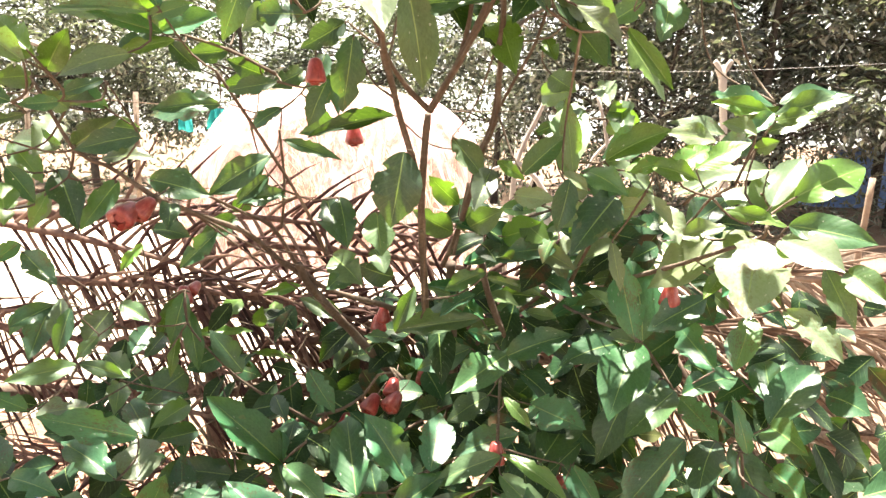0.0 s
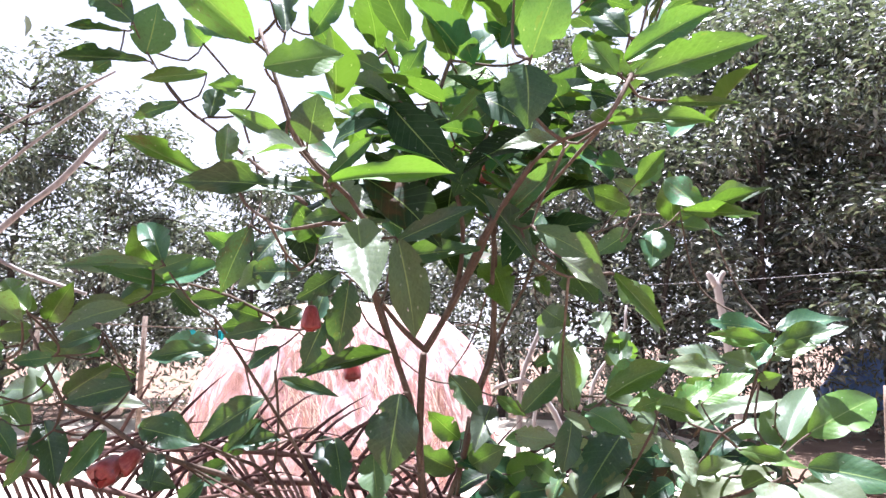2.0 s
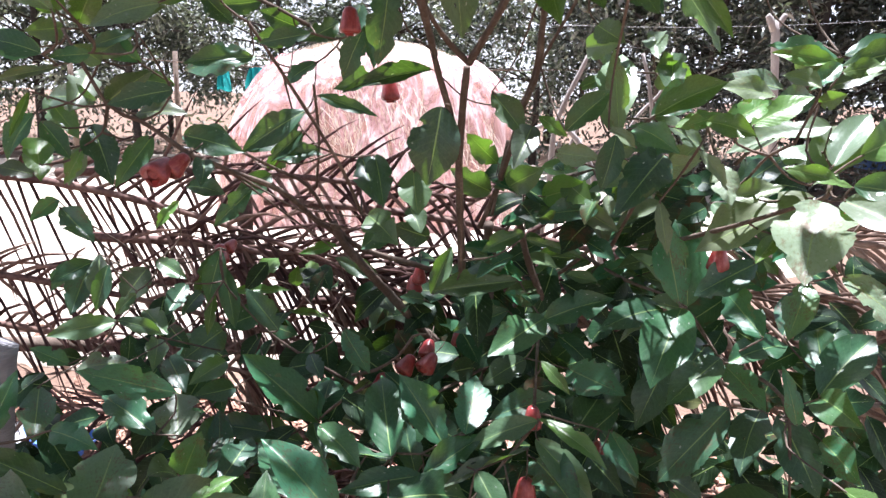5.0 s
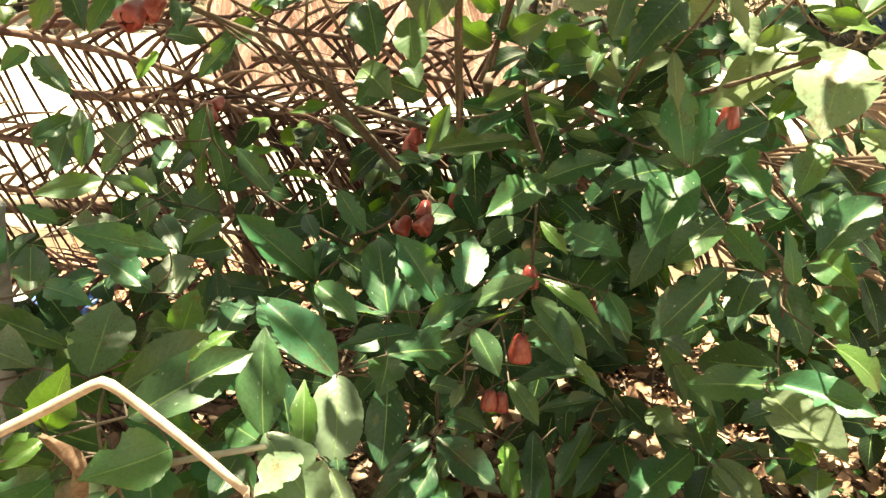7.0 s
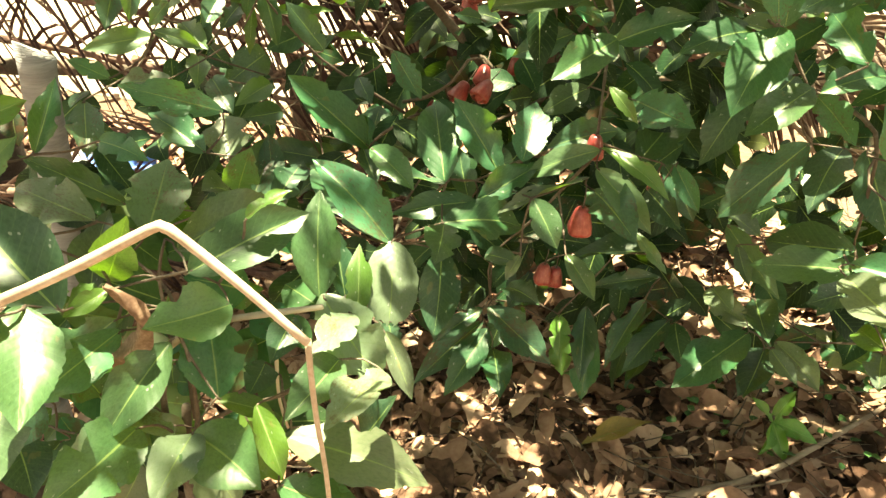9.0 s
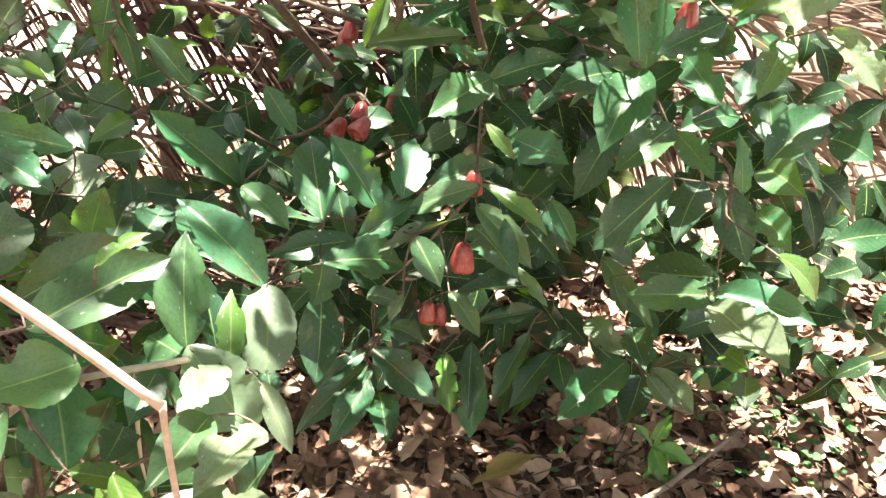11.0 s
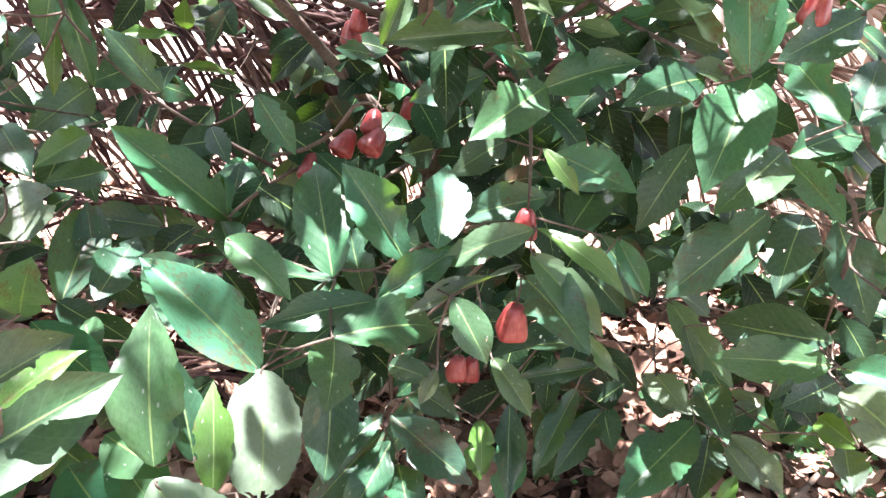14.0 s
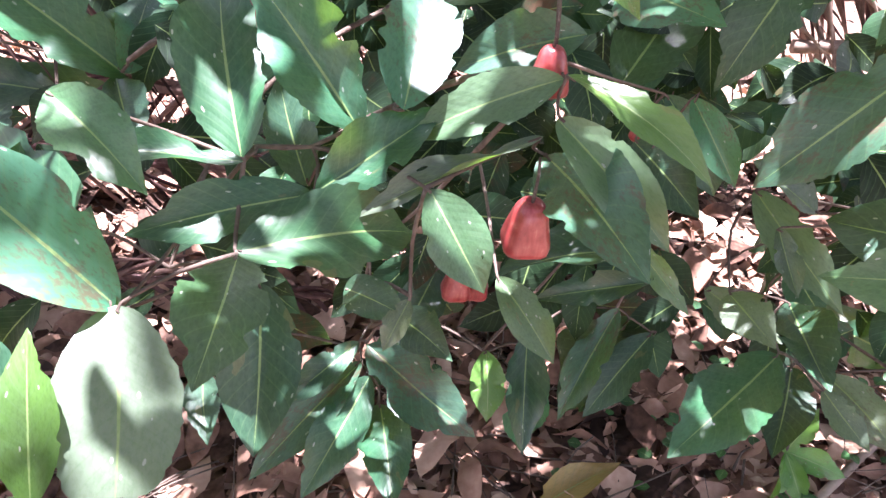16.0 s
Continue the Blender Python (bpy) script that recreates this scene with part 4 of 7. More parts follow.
twig(tree, [(-0.569, 1.280, 1.416), (-0.637, 1.250, 1.473), (-0.681, 1.220, 1.502), (-0.738, 1.200, 1.628)], 0.005, 0.002, [
    (-0.737, 1.325, 1.665, -0.617, 1.321, 1.682, 0.054, 82, "p"),
    (-0.764, 1.253, 1.633, -0.795, 1.184, 1.621, 0.044, -89, "p"),
    (-0.795, 1.223, 1.597, -0.876, 1.191, 1.603, 0.054, -92, "g"),
    (-0.746, 1.335, 1.505, -0.637, 1.289, 1.559, 0.053, 117, "p"),
    (-0.708, 1.367, 1.481, -0.597, 1.358, 1.486, 0.052, 37, "p"),
    (-0.884, 1.306, 1.423, -0.827, 1.231, 1.363, 0.053, 5, "b"),
    (-0.789, 1.320, 1.420, -0.812, 1.284, 1.347, 0.044, -28, "p"),
    (-0.615, 1.000, 1.649, -0.681, 1.032, 1.708, 0.045, -40, "b"),
    (-0.608, 1.200, 1.626, -0.674, 1.166, 1.599, 0.026, -75, "d"),
    (-0.633, 1.100, 1.582, -0.683, 1.070, 1.575, 0.028, -72, "g"),
    (-0.572, 1.250, 1.530, -0.671, 1.199, 1.503, 0.049, -70, "d"),
])
twig(tree, [(-0.681, 1.220, 1.502), (-0.738, 1.200, 1.628)], 0.002, 0.002, [
    (-0.668, 1.350, 1.439, -0.730, 1.306, 1.341, 0.049, -69, "g"),
    (-0.762, 1.300, 1.462, -0.690, 1.227, 1.363, 0.063, 15, "d"),
    (-0.828, 1.250, 1.468, -0.765, 1.229, 1.405, 0.041, 38, "g"),
    (-0.752, 1.250, 1.422, -0.779, 1.225, 1.356, 0.027, -69, "b"),
    (-0.833, 1.448, 1.501, -0.976, 1.481, 1.510, 0.066, -66, "p"),
    (-0.622, 1.000, 1.634, -0.688, 0.947, 1.701, 0.046, -81, "p"),
    (-0.679, 1.050, 1.579, -0.779, 1.047, 1.601, 0.046, -65, "g"),
    (-0.892, 1.522, 1.566, -0.869, 1.405, 1.482, 0.066, -25, "p"),
    (-0.689, 1.100, 1.562, -0.764, 1.048, 1.540, 0.020, -71, "p"),
    (-0.770, 1.150, 1.398, -0.797, 1.193, 1.443, 0.052, 2, "b"),
    (-0.960, 1.469, 1.509, -0.866, 1.416, 1.433, 0.059, 32, "v"),
])
twig(tree, [(-0.681, 1.220, 1.502), (-0.738, 1.200, 1.628)], 0.002, 0.002, [
    (-0.774, 1.150, 1.522, -0.801, 1.125, 1.445, 0.016, -74, "b"),
])
twig(tree, [(-0.681, 1.220, 1.502), (-0.738, 1.200, 1.628)], 0.002, 0.002, [
    (-0.887, 1.322, 1.480, -0.929, 1.281, 1.393, 0.052, -36, "g"),
    (-0.892, 1.311, 1.360, -0.977, 1.307, 1.376, 0.042, -44, "p"),
    (-0.742, 1.321, 1.578, -0.758, 1.260, 1.605, 0.043, -114, "p"),
    (-0.685, 1.359, 1.581, -0.776, 1.369, 1.633, 0.050, -65, "g"),
    (-0.713, 1.379, 1.635, -0.748, 1.304, 1.588, 0.050, -73, "p"),
    (-0.640, 1.403, 1.540, -0.727, 1.391, 1.549, 0.046, -89, "d"),
    (-0.779, 1.254, 1.662, -0.765, 1.179, 1.706, 0.050, -146, "b"),
    (-0.782, 1.324, 1.650, -0.697, 1.245, 1.709, 0.053, 151, "b"),
])
twig(tree, [(-0.039, 2.000, 0.695), (-0.256, 1.900, 0.954), (-0.386, 1.750, 1.163), (-0.420, 1.650, 1.225), (-0.456, 1.500, 1.315), (-0.522, 1.350, 1.378), (-0.569, 1.280, 1.416)], 0.011, 0.005, [
    (-0.536, 1.281, 1.402, -0.511, 1.201, 1.362, 0.040, -12, "d"),
    (-0.637, 1.419, 1.332, -0.546, 1.403, 1.319, 0.047, 49, "d"),
    (-0.484, 1.513, 1.350, -0.528, 1.421, 1.323, 0.050, -67, "d"),
    (-0.267, 1.505, 1.269, -0.192, 1.418, 1.227, 0.075, 48, "v"),
    (-0.229, 1.589, 1.229, -0.276, 1.484, 1.196, 0.066, -52, "d"),
    (-0.579, 2.150, 0.905, -0.605, 2.276, 0.975, 0.070, 5, "b"),
    (-0.304, 1.900, 1.017, -0.431, 1.890, 1.077, 0.055, -59, "v"),
    (-0.349, 2.100, 0.934, -0.273, 1.981, 0.890, 0.069, 27, "p"),
    (-0.605, 1.350, 1.443, -0.476, 1.321, 1.418, 0.062, 60, "d"),
    (-0.489, 1.400, 1.333, -0.560, 1.360, 1.261, 0.045, -64, "g"),
    (-0.725, 2.100, 0.955, -0.697, 2.223, 0.992, 0.063, 35, "b"),
])
twig(tree, [(-0.522, 1.350, 1.378), (-0.569, 1.280, 1.416)], 0.005, 0.005, [
    (-0.818, 2.100, 0.896, -0.643, 2.159, 0.893, 0.041, 57, "b"),
    (-0.469, 2.100, 1.063, -0.586, 2.064, 1.042, 0.038, -59, "b"),
    (-0.498, 2.100, 0.823, -0.628, 2.073, 0.847, 0.028, -55, "b"),
    (-0.309, 2.181, 0.848, -0.356, 2.021, 0.801, 0.078, -28, "v"),
    (-0.152, 1.700, 1.017, -0.210, 1.643, 1.041, 0.039, -63, "d"),
])
twig(tree, [(-0.522, 1.350, 1.378), (-0.569, 1.280, 1.416)], 0.005, 0.005, [
    (-0.135, 1.595, 1.204, -0.205, 1.517, 1.244, 0.067, -94, "d"),
])
twig(tree, [(-0.319, 1.750, 0.733), (-0.499, 1.650, 0.892), (-0.564, 1.600, 0.980), (-0.621, 1.550, 1.090), (-0.624, 1.550, 1.170)], 0.005, 0.002, [
    (-0.864, 1.454, 1.168, -0.838, 1.403, 1.064, 0.058, 21, "p"),
    (-0.546, 1.629, 0.659, -0.718, 1.648, 0.661, 0.075, -43, "d"),
    (-0.469, 1.674, 0.607, -0.675, 1.642, 0.686, 0.074, -45, "g"),
    (-0.507, 1.600, 0.954, -0.588, 1.604, 1.058, 0.063, -51, "d"),
    (-0.644, 1.600, 1.153, -0.667, 1.556, 1.034, 0.055, -46, "g"),
    (-0.642, 1.600, 1.116, -0.605, 1.568, 0.963, 0.048, 21, "g"),
    (-0.675, 1.620, 1.040, -0.681, 1.580, 0.938, 0.030, -30, "b"),
    (-0.698, 1.600, 1.044, -0.702, 1.496, 1.017, 0.048, -34, "d"),
    (-0.345, 1.600, 0.962, -0.273, 1.572, 0.863, 0.060, 43, "g"),
    (-0.625, 1.600, 0.795, -0.676, 1.489, 0.824, 0.058, -52, "d"),
    (-0.428, 1.600, 0.895, -0.379, 1.513, 0.868, 0.046, 14, "d"),
])
twig(tree, [(-0.621, 1.550, 1.090), (-0.624, 1.550, 1.170)], 0.002, 0.002, [
    (-0.831, 2.042, 0.784, -0.883, 1.823, 0.754, 0.108, -41, "d"),
    (-0.645, 1.600, 0.865, -0.687, 1.484, 0.854, 0.056, -42, "v"),
    (-0.796, 1.600, 0.868, -0.709, 1.500, 0.828, 0.064, 11, "d"),
    (-0.360, 1.600, 0.732, -0.252, 1.546, 0.730, 0.055, 40, "p"),
    (-0.861, 1.500, 0.994, -0.984, 1.416, 0.985, 0.056, -57, "v"),
    (-0.630, 1.300, 0.917, -0.799, 1.231, 0.987, 0.069, -53, "g"),
    (-0.657, 1.250, 0.848, -0.806, 1.321, 0.893, 0.074, -31, "g"),
    (-0.687, 1.400, 0.755, -0.733, 1.505, 0.821, 0.108, 3, "p"),
    (-0.927, 1.300, 0.917, -0.861, 1.176, 0.866, 0.072, -9, "d"),
    (-0.757, 1.459, 1.140, -0.796, 1.418, 1.073, 0.072, -56, "p"),
    (-0.906, 1.400, 1.281, -0.806, 1.346, 1.222, 0.057, 32, "d"),
])
twig(tree, [(-0.621, 1.550, 1.090), (-0.624, 1.550, 1.170)], 0.002, 0.002, [
    (-1.004, 1.658, 1.096, -1.083, 1.595, 1.053, 0.052, -59, "g"),
    (-0.812, 1.400, 1.160, -0.827, 1.362, 1.065, 0.039, -44, "d"),
    (-0.912, 1.400, 1.299, -0.927, 1.330, 1.265, 0.036, -45, "g"),
    (-0.671, 1.450, 1.295, -0.710, 1.418, 1.238, 0.027, -62, "b"),
    (-1.072, 1.665, 1.093, -1.102, 1.622, 1.024, 0.042, -55, "g"),
    (-1.054, 1.721, 1.071, -1.038, 1.592, 0.970, 0.073, -23, "d"),
    (-0.729, 1.450, 1.160, -0.652, 1.416, 1.134, 0.040, 40, "v"),
    (-0.773, 1.350, 1.053, -0.686, 1.381, 1.013, 0.035, 54, "v"),
    (-0.756, 1.400, 1.098, -0.789, 1.366, 1.055, 0.031, -54, "v"),
    (-0.765, 1.450, 1.043, -0.681, 1.382, 1.013, 0.051, 27, "v"),
    (-0.855, 1.300, 0.968, -0.920, 1.276, 1.014, 0.040, -52, "g"),
])
twig(tree, [(-0.621, 1.550, 1.090), (-0.624, 1.550, 1.170)], 0.002, 0.002, [
    (-1.035, 2.186, 0.708, -0.875, 2.038, 0.621, 0.112, 22, "d"),
    (-0.767, 1.500, 0.957, -0.732, 1.403, 0.920, 0.053, -8, "v"),
    (-0.689, 1.500, 1.094, -0.699, 1.409, 1.046, 0.046, -30, "d"),
])
twig(tree, [(-0.621, 1.550, 1.090), (-0.624, 1.550, 1.170)], 0.002, 0.002, [
    (-0.775, 1.386, 0.944, -0.896, 1.372, 0.931, 0.057, -40, "p"),
])
twig(tree, [(0.122, 1.380, 0.866), (0.027, 1.350, 0.865), (-0.066, 1.320, 0.833), (-0.120, 1.300, 0.809), (-0.172, 1.290, 0.813)], 0.004, 0.002, [
    (-0.175, 1.250, 0.826, -0.222, 1.421, 0.935, 0.089, 2, "g"),
    (-0.071, 1.300, 0.828, -0.172, 1.348, 0.963, 0.084, -38, "g"),
    (-0.029, 1.260, 0.879, -0.012, 1.412, 0.945, 0.079, 7, "g"),
    (-0.171, 1.240, 0.830, -0.296, 1.209, 0.869, 0.037, -6, "g"),
    (-0.312, 1.220, 0.903, -0.217, 1.138, 0.876, 0.059, 17, "s"),
    (-0.112, 1.245, 0.793, -0.269, 1.181, 0.788, 0.059, -39, "g"),
    (-0.110, 1.245, 0.795, 0.009, 1.300, 0.864, 0.061, 40, "g"),
    (-0.168, 1.166, 0.786, -0.006, 1.276, 0.730, 0.086, 39, "g"),
    (-0.164, 1.160, 0.788, -0.157, 1.012, 0.807, 0.072, -16, "s"),
    (-0.256, 1.118, 0.767, -0.236, 0.983, 0.667, 0.099, -10, "Z"),
    (-0.130, 1.310, 0.752, -0.162, 1.366, 0.851, 0.055, -12, "d"),
])
twig(tree, [(-0.120, 1.300, 0.809), (-0.172, 1.290, 0.813)], 0.002, 0.002, [
    (0.100, 1.270, 0.853, -0.080, 1.232, 0.791, 0.030, -2, "p"),
    (0.113, 1.310, 0.806, 0.183, 1.138, 0.801, 0.089, 30, "d"),
    (0.205, 1.270, 0.741, 0.265, 1.199, 0.697, 0.028, 34, "v"),
    (-0.003, 1.220, 0.824, 0.051, 1.158, 0.758, 0.058, 26, "s"),
    (-0.017, 1.190, 0.713, -0.041, 1.151, 0.680, 0.027, -8, "z"),
    (-0.087, 1.240, 0.673, -0.019, 1.173, 0.708, 0.046, 31, "d"),
    (-0.256, 1.120, 0.760, -0.409, 1.176, 0.899, 0.089, -31, "g"),
])
twig(tree, [(0.016, 1.950, 0.741), (-0.195, 1.650, 0.725), (-0.281, 1.450, 0.677), (-0.296, 1.300, 0.633)], 0.005, 0.002, [
    (-0.257, 1.114, 0.763, -0.467, 1.312, 0.806, 0.099, -12, "g"),
    (-0.178, 1.250, 0.666, -0.170, 1.106, 0.554, 0.088, -8, "d"),
    (-0.716, 1.050, 0.838, -0.855, 1.003, 0.946, 0.051, -46, "d"),
])
twig(tree, [(-0.281, 1.450, 0.677), (-0.296, 1.300, 0.633)], 0.002, 0.002, [
    (-0.430, 1.295, 0.701, -0.375, 1.248, 0.827, 0.060, 131, "d"),
])
twig(tree, [(-0.084, 2.000, 0.681), (-0.256, 1.750, 0.768), (-0.327, 1.550, 0.807), (-0.365, 1.480, 0.795)], 0.006, 0.003, [
    (-0.382, 1.489, 0.774, -0.399, 1.759, 0.773, 0.082, 21, "g"),
    (-0.804, 1.956, 1.072, -0.876, 1.956, 0.890, 0.063, -109, "d"),
    (-0.405, 1.520, 0.752, -0.348, 1.405, 0.725, 0.063, 0, "d"),
    (-0.388, 1.520, 0.751, -0.578, 1.536, 0.913, 0.098, -44, "g"),
    (-0.387, 1.520, 0.761, -0.386, 1.644, 0.821, 0.085, 13, "g"),
    (-0.649, 1.386, 0.641, -0.644, 1.583, 0.740, 0.094, 21, "d"),
    (-0.570, 1.350, 0.684, -0.553, 1.523, 0.716, 0.078, 25, "d"),
    (-0.618, 1.470, 0.648, -0.637, 1.528, 0.770, 0.064, 4, "d"),
])
twig(tree, [(-0.327, 1.550, 0.807), (-0.365, 1.480, 0.795)], 0.003, 0.003, [
    (-0.366, 1.716, 0.926, -0.299, 1.756, 0.804, 0.070, 95, "d"),
    (-0.287, 1.717, 0.799, -0.349, 1.697, 0.697, 0.061, -70, "p"),
    (-0.581, 1.996, 0.955, -0.545, 1.911, 1.037, 0.047, 168, "b"),
])
twig(tree, [(0.134, 1.450, 0.828), (0.006, 1.470, 0.626), (-0.081, 1.450, 0.522), (-0.076, 1.420, 0.418)], 0.004, 0.002, [
    (0.112, 1.464, 0.302, 0.126, 1.408, 0.198, 0.061, 16, "b"),
    (0.187, 1.449, 0.341, 0.179, 1.369, 0.153, 0.075, 5, "g"),
    (0.323, 1.445, 0.421, 0.260, 1.515, 0.062, 0.111, -53, "d"),
    (0.379, 1.459, 0.380, 0.287, 1.509, 0.079, 0.096, -42, "d"),
    (0.164, 1.450, 0.874, 0.018, 1.448, 0.826, 0.074, -49, "d"),
    (0.224, 1.488, 0.788, 0.343, 1.656, 0.878, 0.104, 15, "s"),
    (0.077, 1.270, 0.671, 0.140, 1.195, 0.617, 0.047, 26, "v"),
    (0.309, 1.400, 0.547, 0.152, 1.409, 0.499, 0.046, -34, "d"),
    (0.155, 1.400, 0.443, 0.150, 1.254, 0.334, 0.063, 6, "d"),
    (0.300, 1.450, 0.441, 0.211, 1.328, 0.314, 0.059, -7, "d"),
    (0.367, 1.450, 0.386, 0.262, 1.361, 0.277, 0.071, -12, "d"),
])
twig(tree, [(-0.081, 1.450, 0.522), (-0.076, 1.420, 0.418)], 0.002, 0.002, [
    (0.090, 1.350, 0.448, 0.094, 1.270, 0.390, 0.052, 6, "b"),
    (-0.077, 1.350, 0.450, 0.079, 1.252, 0.380, 0.089, 23, "d"),
    (-0.088, 1.370, 0.386, -0.235, 1.216, 0.311, 0.069, -22, "d"),
    (-0.092, 1.380, 0.419, -0.203, 1.291, 0.371, 0.047, -25, "d"),
    (-0.073, 1.340, 0.392, -0.158, 1.190, 0.309, 0.075, -16, "g"),
    (-0.058, 1.330, 0.338, -0.029, 1.163, 0.348, 0.076, 3, "g"),
    (-0.318, 1.350, 0.370, -0.282, 1.235, 0.376, 0.054, -6, "d"),
    (-0.038, 1.350, 0.511, 0.035, 1.243, 0.555, 0.062, 26, "d"),
    (0.281, 1.400, 0.831, 0.334, 1.334, 0.760, 0.044, 38, "g"),
])
twig(tree, [(-0.081, 1.450, 0.522), (-0.076, 1.420, 0.418)], 0.002, 0.002, [
    (0.275, 1.363, 0.633, 0.082, 1.346, 0.610, 0.090, 8, "d"),
    (0.017, 1.484, 0.469, -0.029, 1.380, 0.429, 0.075, -18, "d"),
    (0.052, 1.513, 0.345, -0.008, 1.469, 0.479, 0.080, -100, "d"),
])
twig(tree, [(0.128, 1.550, 1.000), (0.115, 1.400, 0.953), (0.113, 1.350, 0.892)], 0.004, 0.002, [
    (0.115, 1.300, 0.897, -0.029, 1.279, 0.838, 0.055, -44, "v"),
    (0.111, 1.280, 0.867, 0.219, 1.188, 0.793, 0.060, 39, "v"),
    (0.113, 1.280, 0.911, 0.243, 1.201, 0.861, 0.039, 19, "b"),
    (0.135, 1.500, 1.043, 0.281, 1.483, 1.108, 0.077, 56, "g"),
    (0.135, 1.480, 1.055, 0.010, 1.360, 1.007, 0.085, -36, "s"),
    (0.214, 1.647, 0.869, 0.318, 1.467, 0.889, 0.100, 47, "g"),
    (0.120, 1.360, 1.001, 0.179, 1.321, 0.948, 0.029, 47, "b"),
    (0.077, 1.550, 1.119, -0.126, 1.550, 1.086, 0.064, -57, "v"),
    (0.060, 1.650, 1.014, -0.079, 1.638, 0.958, 0.069, -54, "d"),
    (0.105, 1.600, 0.908, -0.001, 1.498, 0.879, 0.068, -36, "v"),
])
twig(tree, [(0.115, 1.400, 0.953), (0.113, 1.350, 0.892)], 0.002, 0.002, [
    (0.245, 1.438, 0.747, 0.307, 1.335, 0.715, 0.067, 44, "d"),
    (0.269, 1.445, 0.809, 0.345, 1.393, 0.703, 0.063, 42, "d"),
])
twig(tree, [(0.248, 1.750, 1.139), (0.330, 1.600, 1.116), (0.441, 1.520, 1.086), (0.512, 1.450, 0.988)], 0.005, 0.002, [
    (0.430, 1.446, 1.105, 0.408, 1.507, 1.285, 0.101, -11, "g"),
    (0.114, 1.891, 1.041, -0.150, 1.991, 0.958, 0.088, -36, "d"),
    (0.385, 1.350, 1.136, 0.351, 1.400, 1.300, 0.074, -52, "g"),
    (0.386, 1.340, 1.133, 0.306, 1.215, 1.022, 0.101, -7, "g"),
    (0.393, 1.500, 1.080, 0.248, 1.423, 1.058, 0.079, -45, "g"),
    (0.385, 1.480, 1.066, 0.300, 1.490, 1.005, 0.036, -27, "p"),
    (0.445, 1.580, 0.936, 0.364, 1.531, 0.769, 0.087, -28, "d"),
    (0.282, 1.800, 1.112, 0.130, 1.831, 1.117, 0.074, -60, "d"),
    (0.261, 1.700, 1.107, 0.411, 1.643, 1.072, 0.067, 59, "d"),
    (0.449, 1.700, 1.128, 0.272, 1.718, 1.060, 0.091, -58, "d"),
])
twig(tree, [(0.441, 1.520, 1.086), (0.512, 1.450, 0.988)], 0.002, 0.002, [
    (0.092, 1.961, 0.929, -0.081, 2.061, 0.815, 0.069, -56, "d"),
    (0.497, 1.501, 1.000, 0.408, 1.397, 0.960, 0.086, -25, "d"),
])
twig(tree, [(0.512, 1.450, 0.988), (0.581, 1.350, 0.975), (0.601, 1.300, 0.929), (0.628, 1.300, 0.735)], 0.005, 0.002, [
    (0.572, 1.205, 0.961, 0.542, 1.225, 1.068, 0.034, -55, "g"),
    (0.529, 1.380, 0.429, 0.347, 1.243, 0.376, 0.112, -9, "g"),
    (0.447, 1.487, 0.650, 0.547, 1.336, 0.563, 0.066, 39, "v"),
    (0.425, 1.400, 0.532, 0.440, 1.290, 0.555, 0.066, 34, "p"),
    (0.540, 1.432, 0.488, 0.520, 1.258, 0.509, 0.081, 28, "d"),
    (0.551, 1.300, 0.454, 0.592, 1.220, 0.430, 0.041, 34, "p"),
    (0.877, 1.692, 0.156, 0.897, 1.485, 0.273, 0.114, 50, "g"),
    (0.595, 1.420, 0.353, 0.515, 1.269, 0.345, 0.082, 10, "d"),
    (0.476, 1.350, 1.028, 0.350, 1.253, 0.967, 0.082, -23, "s"),
    (0.560, 1.360, 1.072, 0.521, 1.525, 1.133, 0.078, -42, "g"),
    (0.499, 1.370, 1.012, 0.645, 1.427, 1.045, 0.073, 38, "g"),
])
twig(tree, [(0.601, 1.300, 0.929), (0.628, 1.300, 0.735)], 0.002, 0.002, [
    (0.485, 1.350, 1.014, 0.523, 1.227, 0.978, 0.061, 41, "s"),
    (0.628, 1.430, 1.053, 0.699, 1.543, 1.131, 0.066, -2, "d"),
    (0.701, 1.380, 0.986, 0.735, 1.523, 1.050, 0.073, -24, "g"),
    (0.669, 1.330, 0.967, 0.805, 1.414, 1.080, 0.094, 17, "g"),
    (0.671, 1.330, 0.962, 0.672, 1.179, 0.973, 0.073, 47, "s"),
    (0.528, 1.410, 0.895, 0.377, 1.386, 0.727, 0.104, -37, "d"),
    (0.604, 1.430, 0.882, 0.519, 1.296, 0.810, 0.084, 0, "d"),
    (0.602, 1.240, 0.761, 0.488, 1.400, 0.676, 0.094, -51, "d"),
    (0.603, 1.220, 0.730, 0.441, 1.288, 0.678, 0.082, -41, "s"),
    (0.605, 1.350, 0.916, 0.649, 1.239, 0.793, 0.082, 41, "d"),
    (0.685, 1.330, 0.870, 0.676, 1.180, 0.873, 0.069, 40, "g"),
])
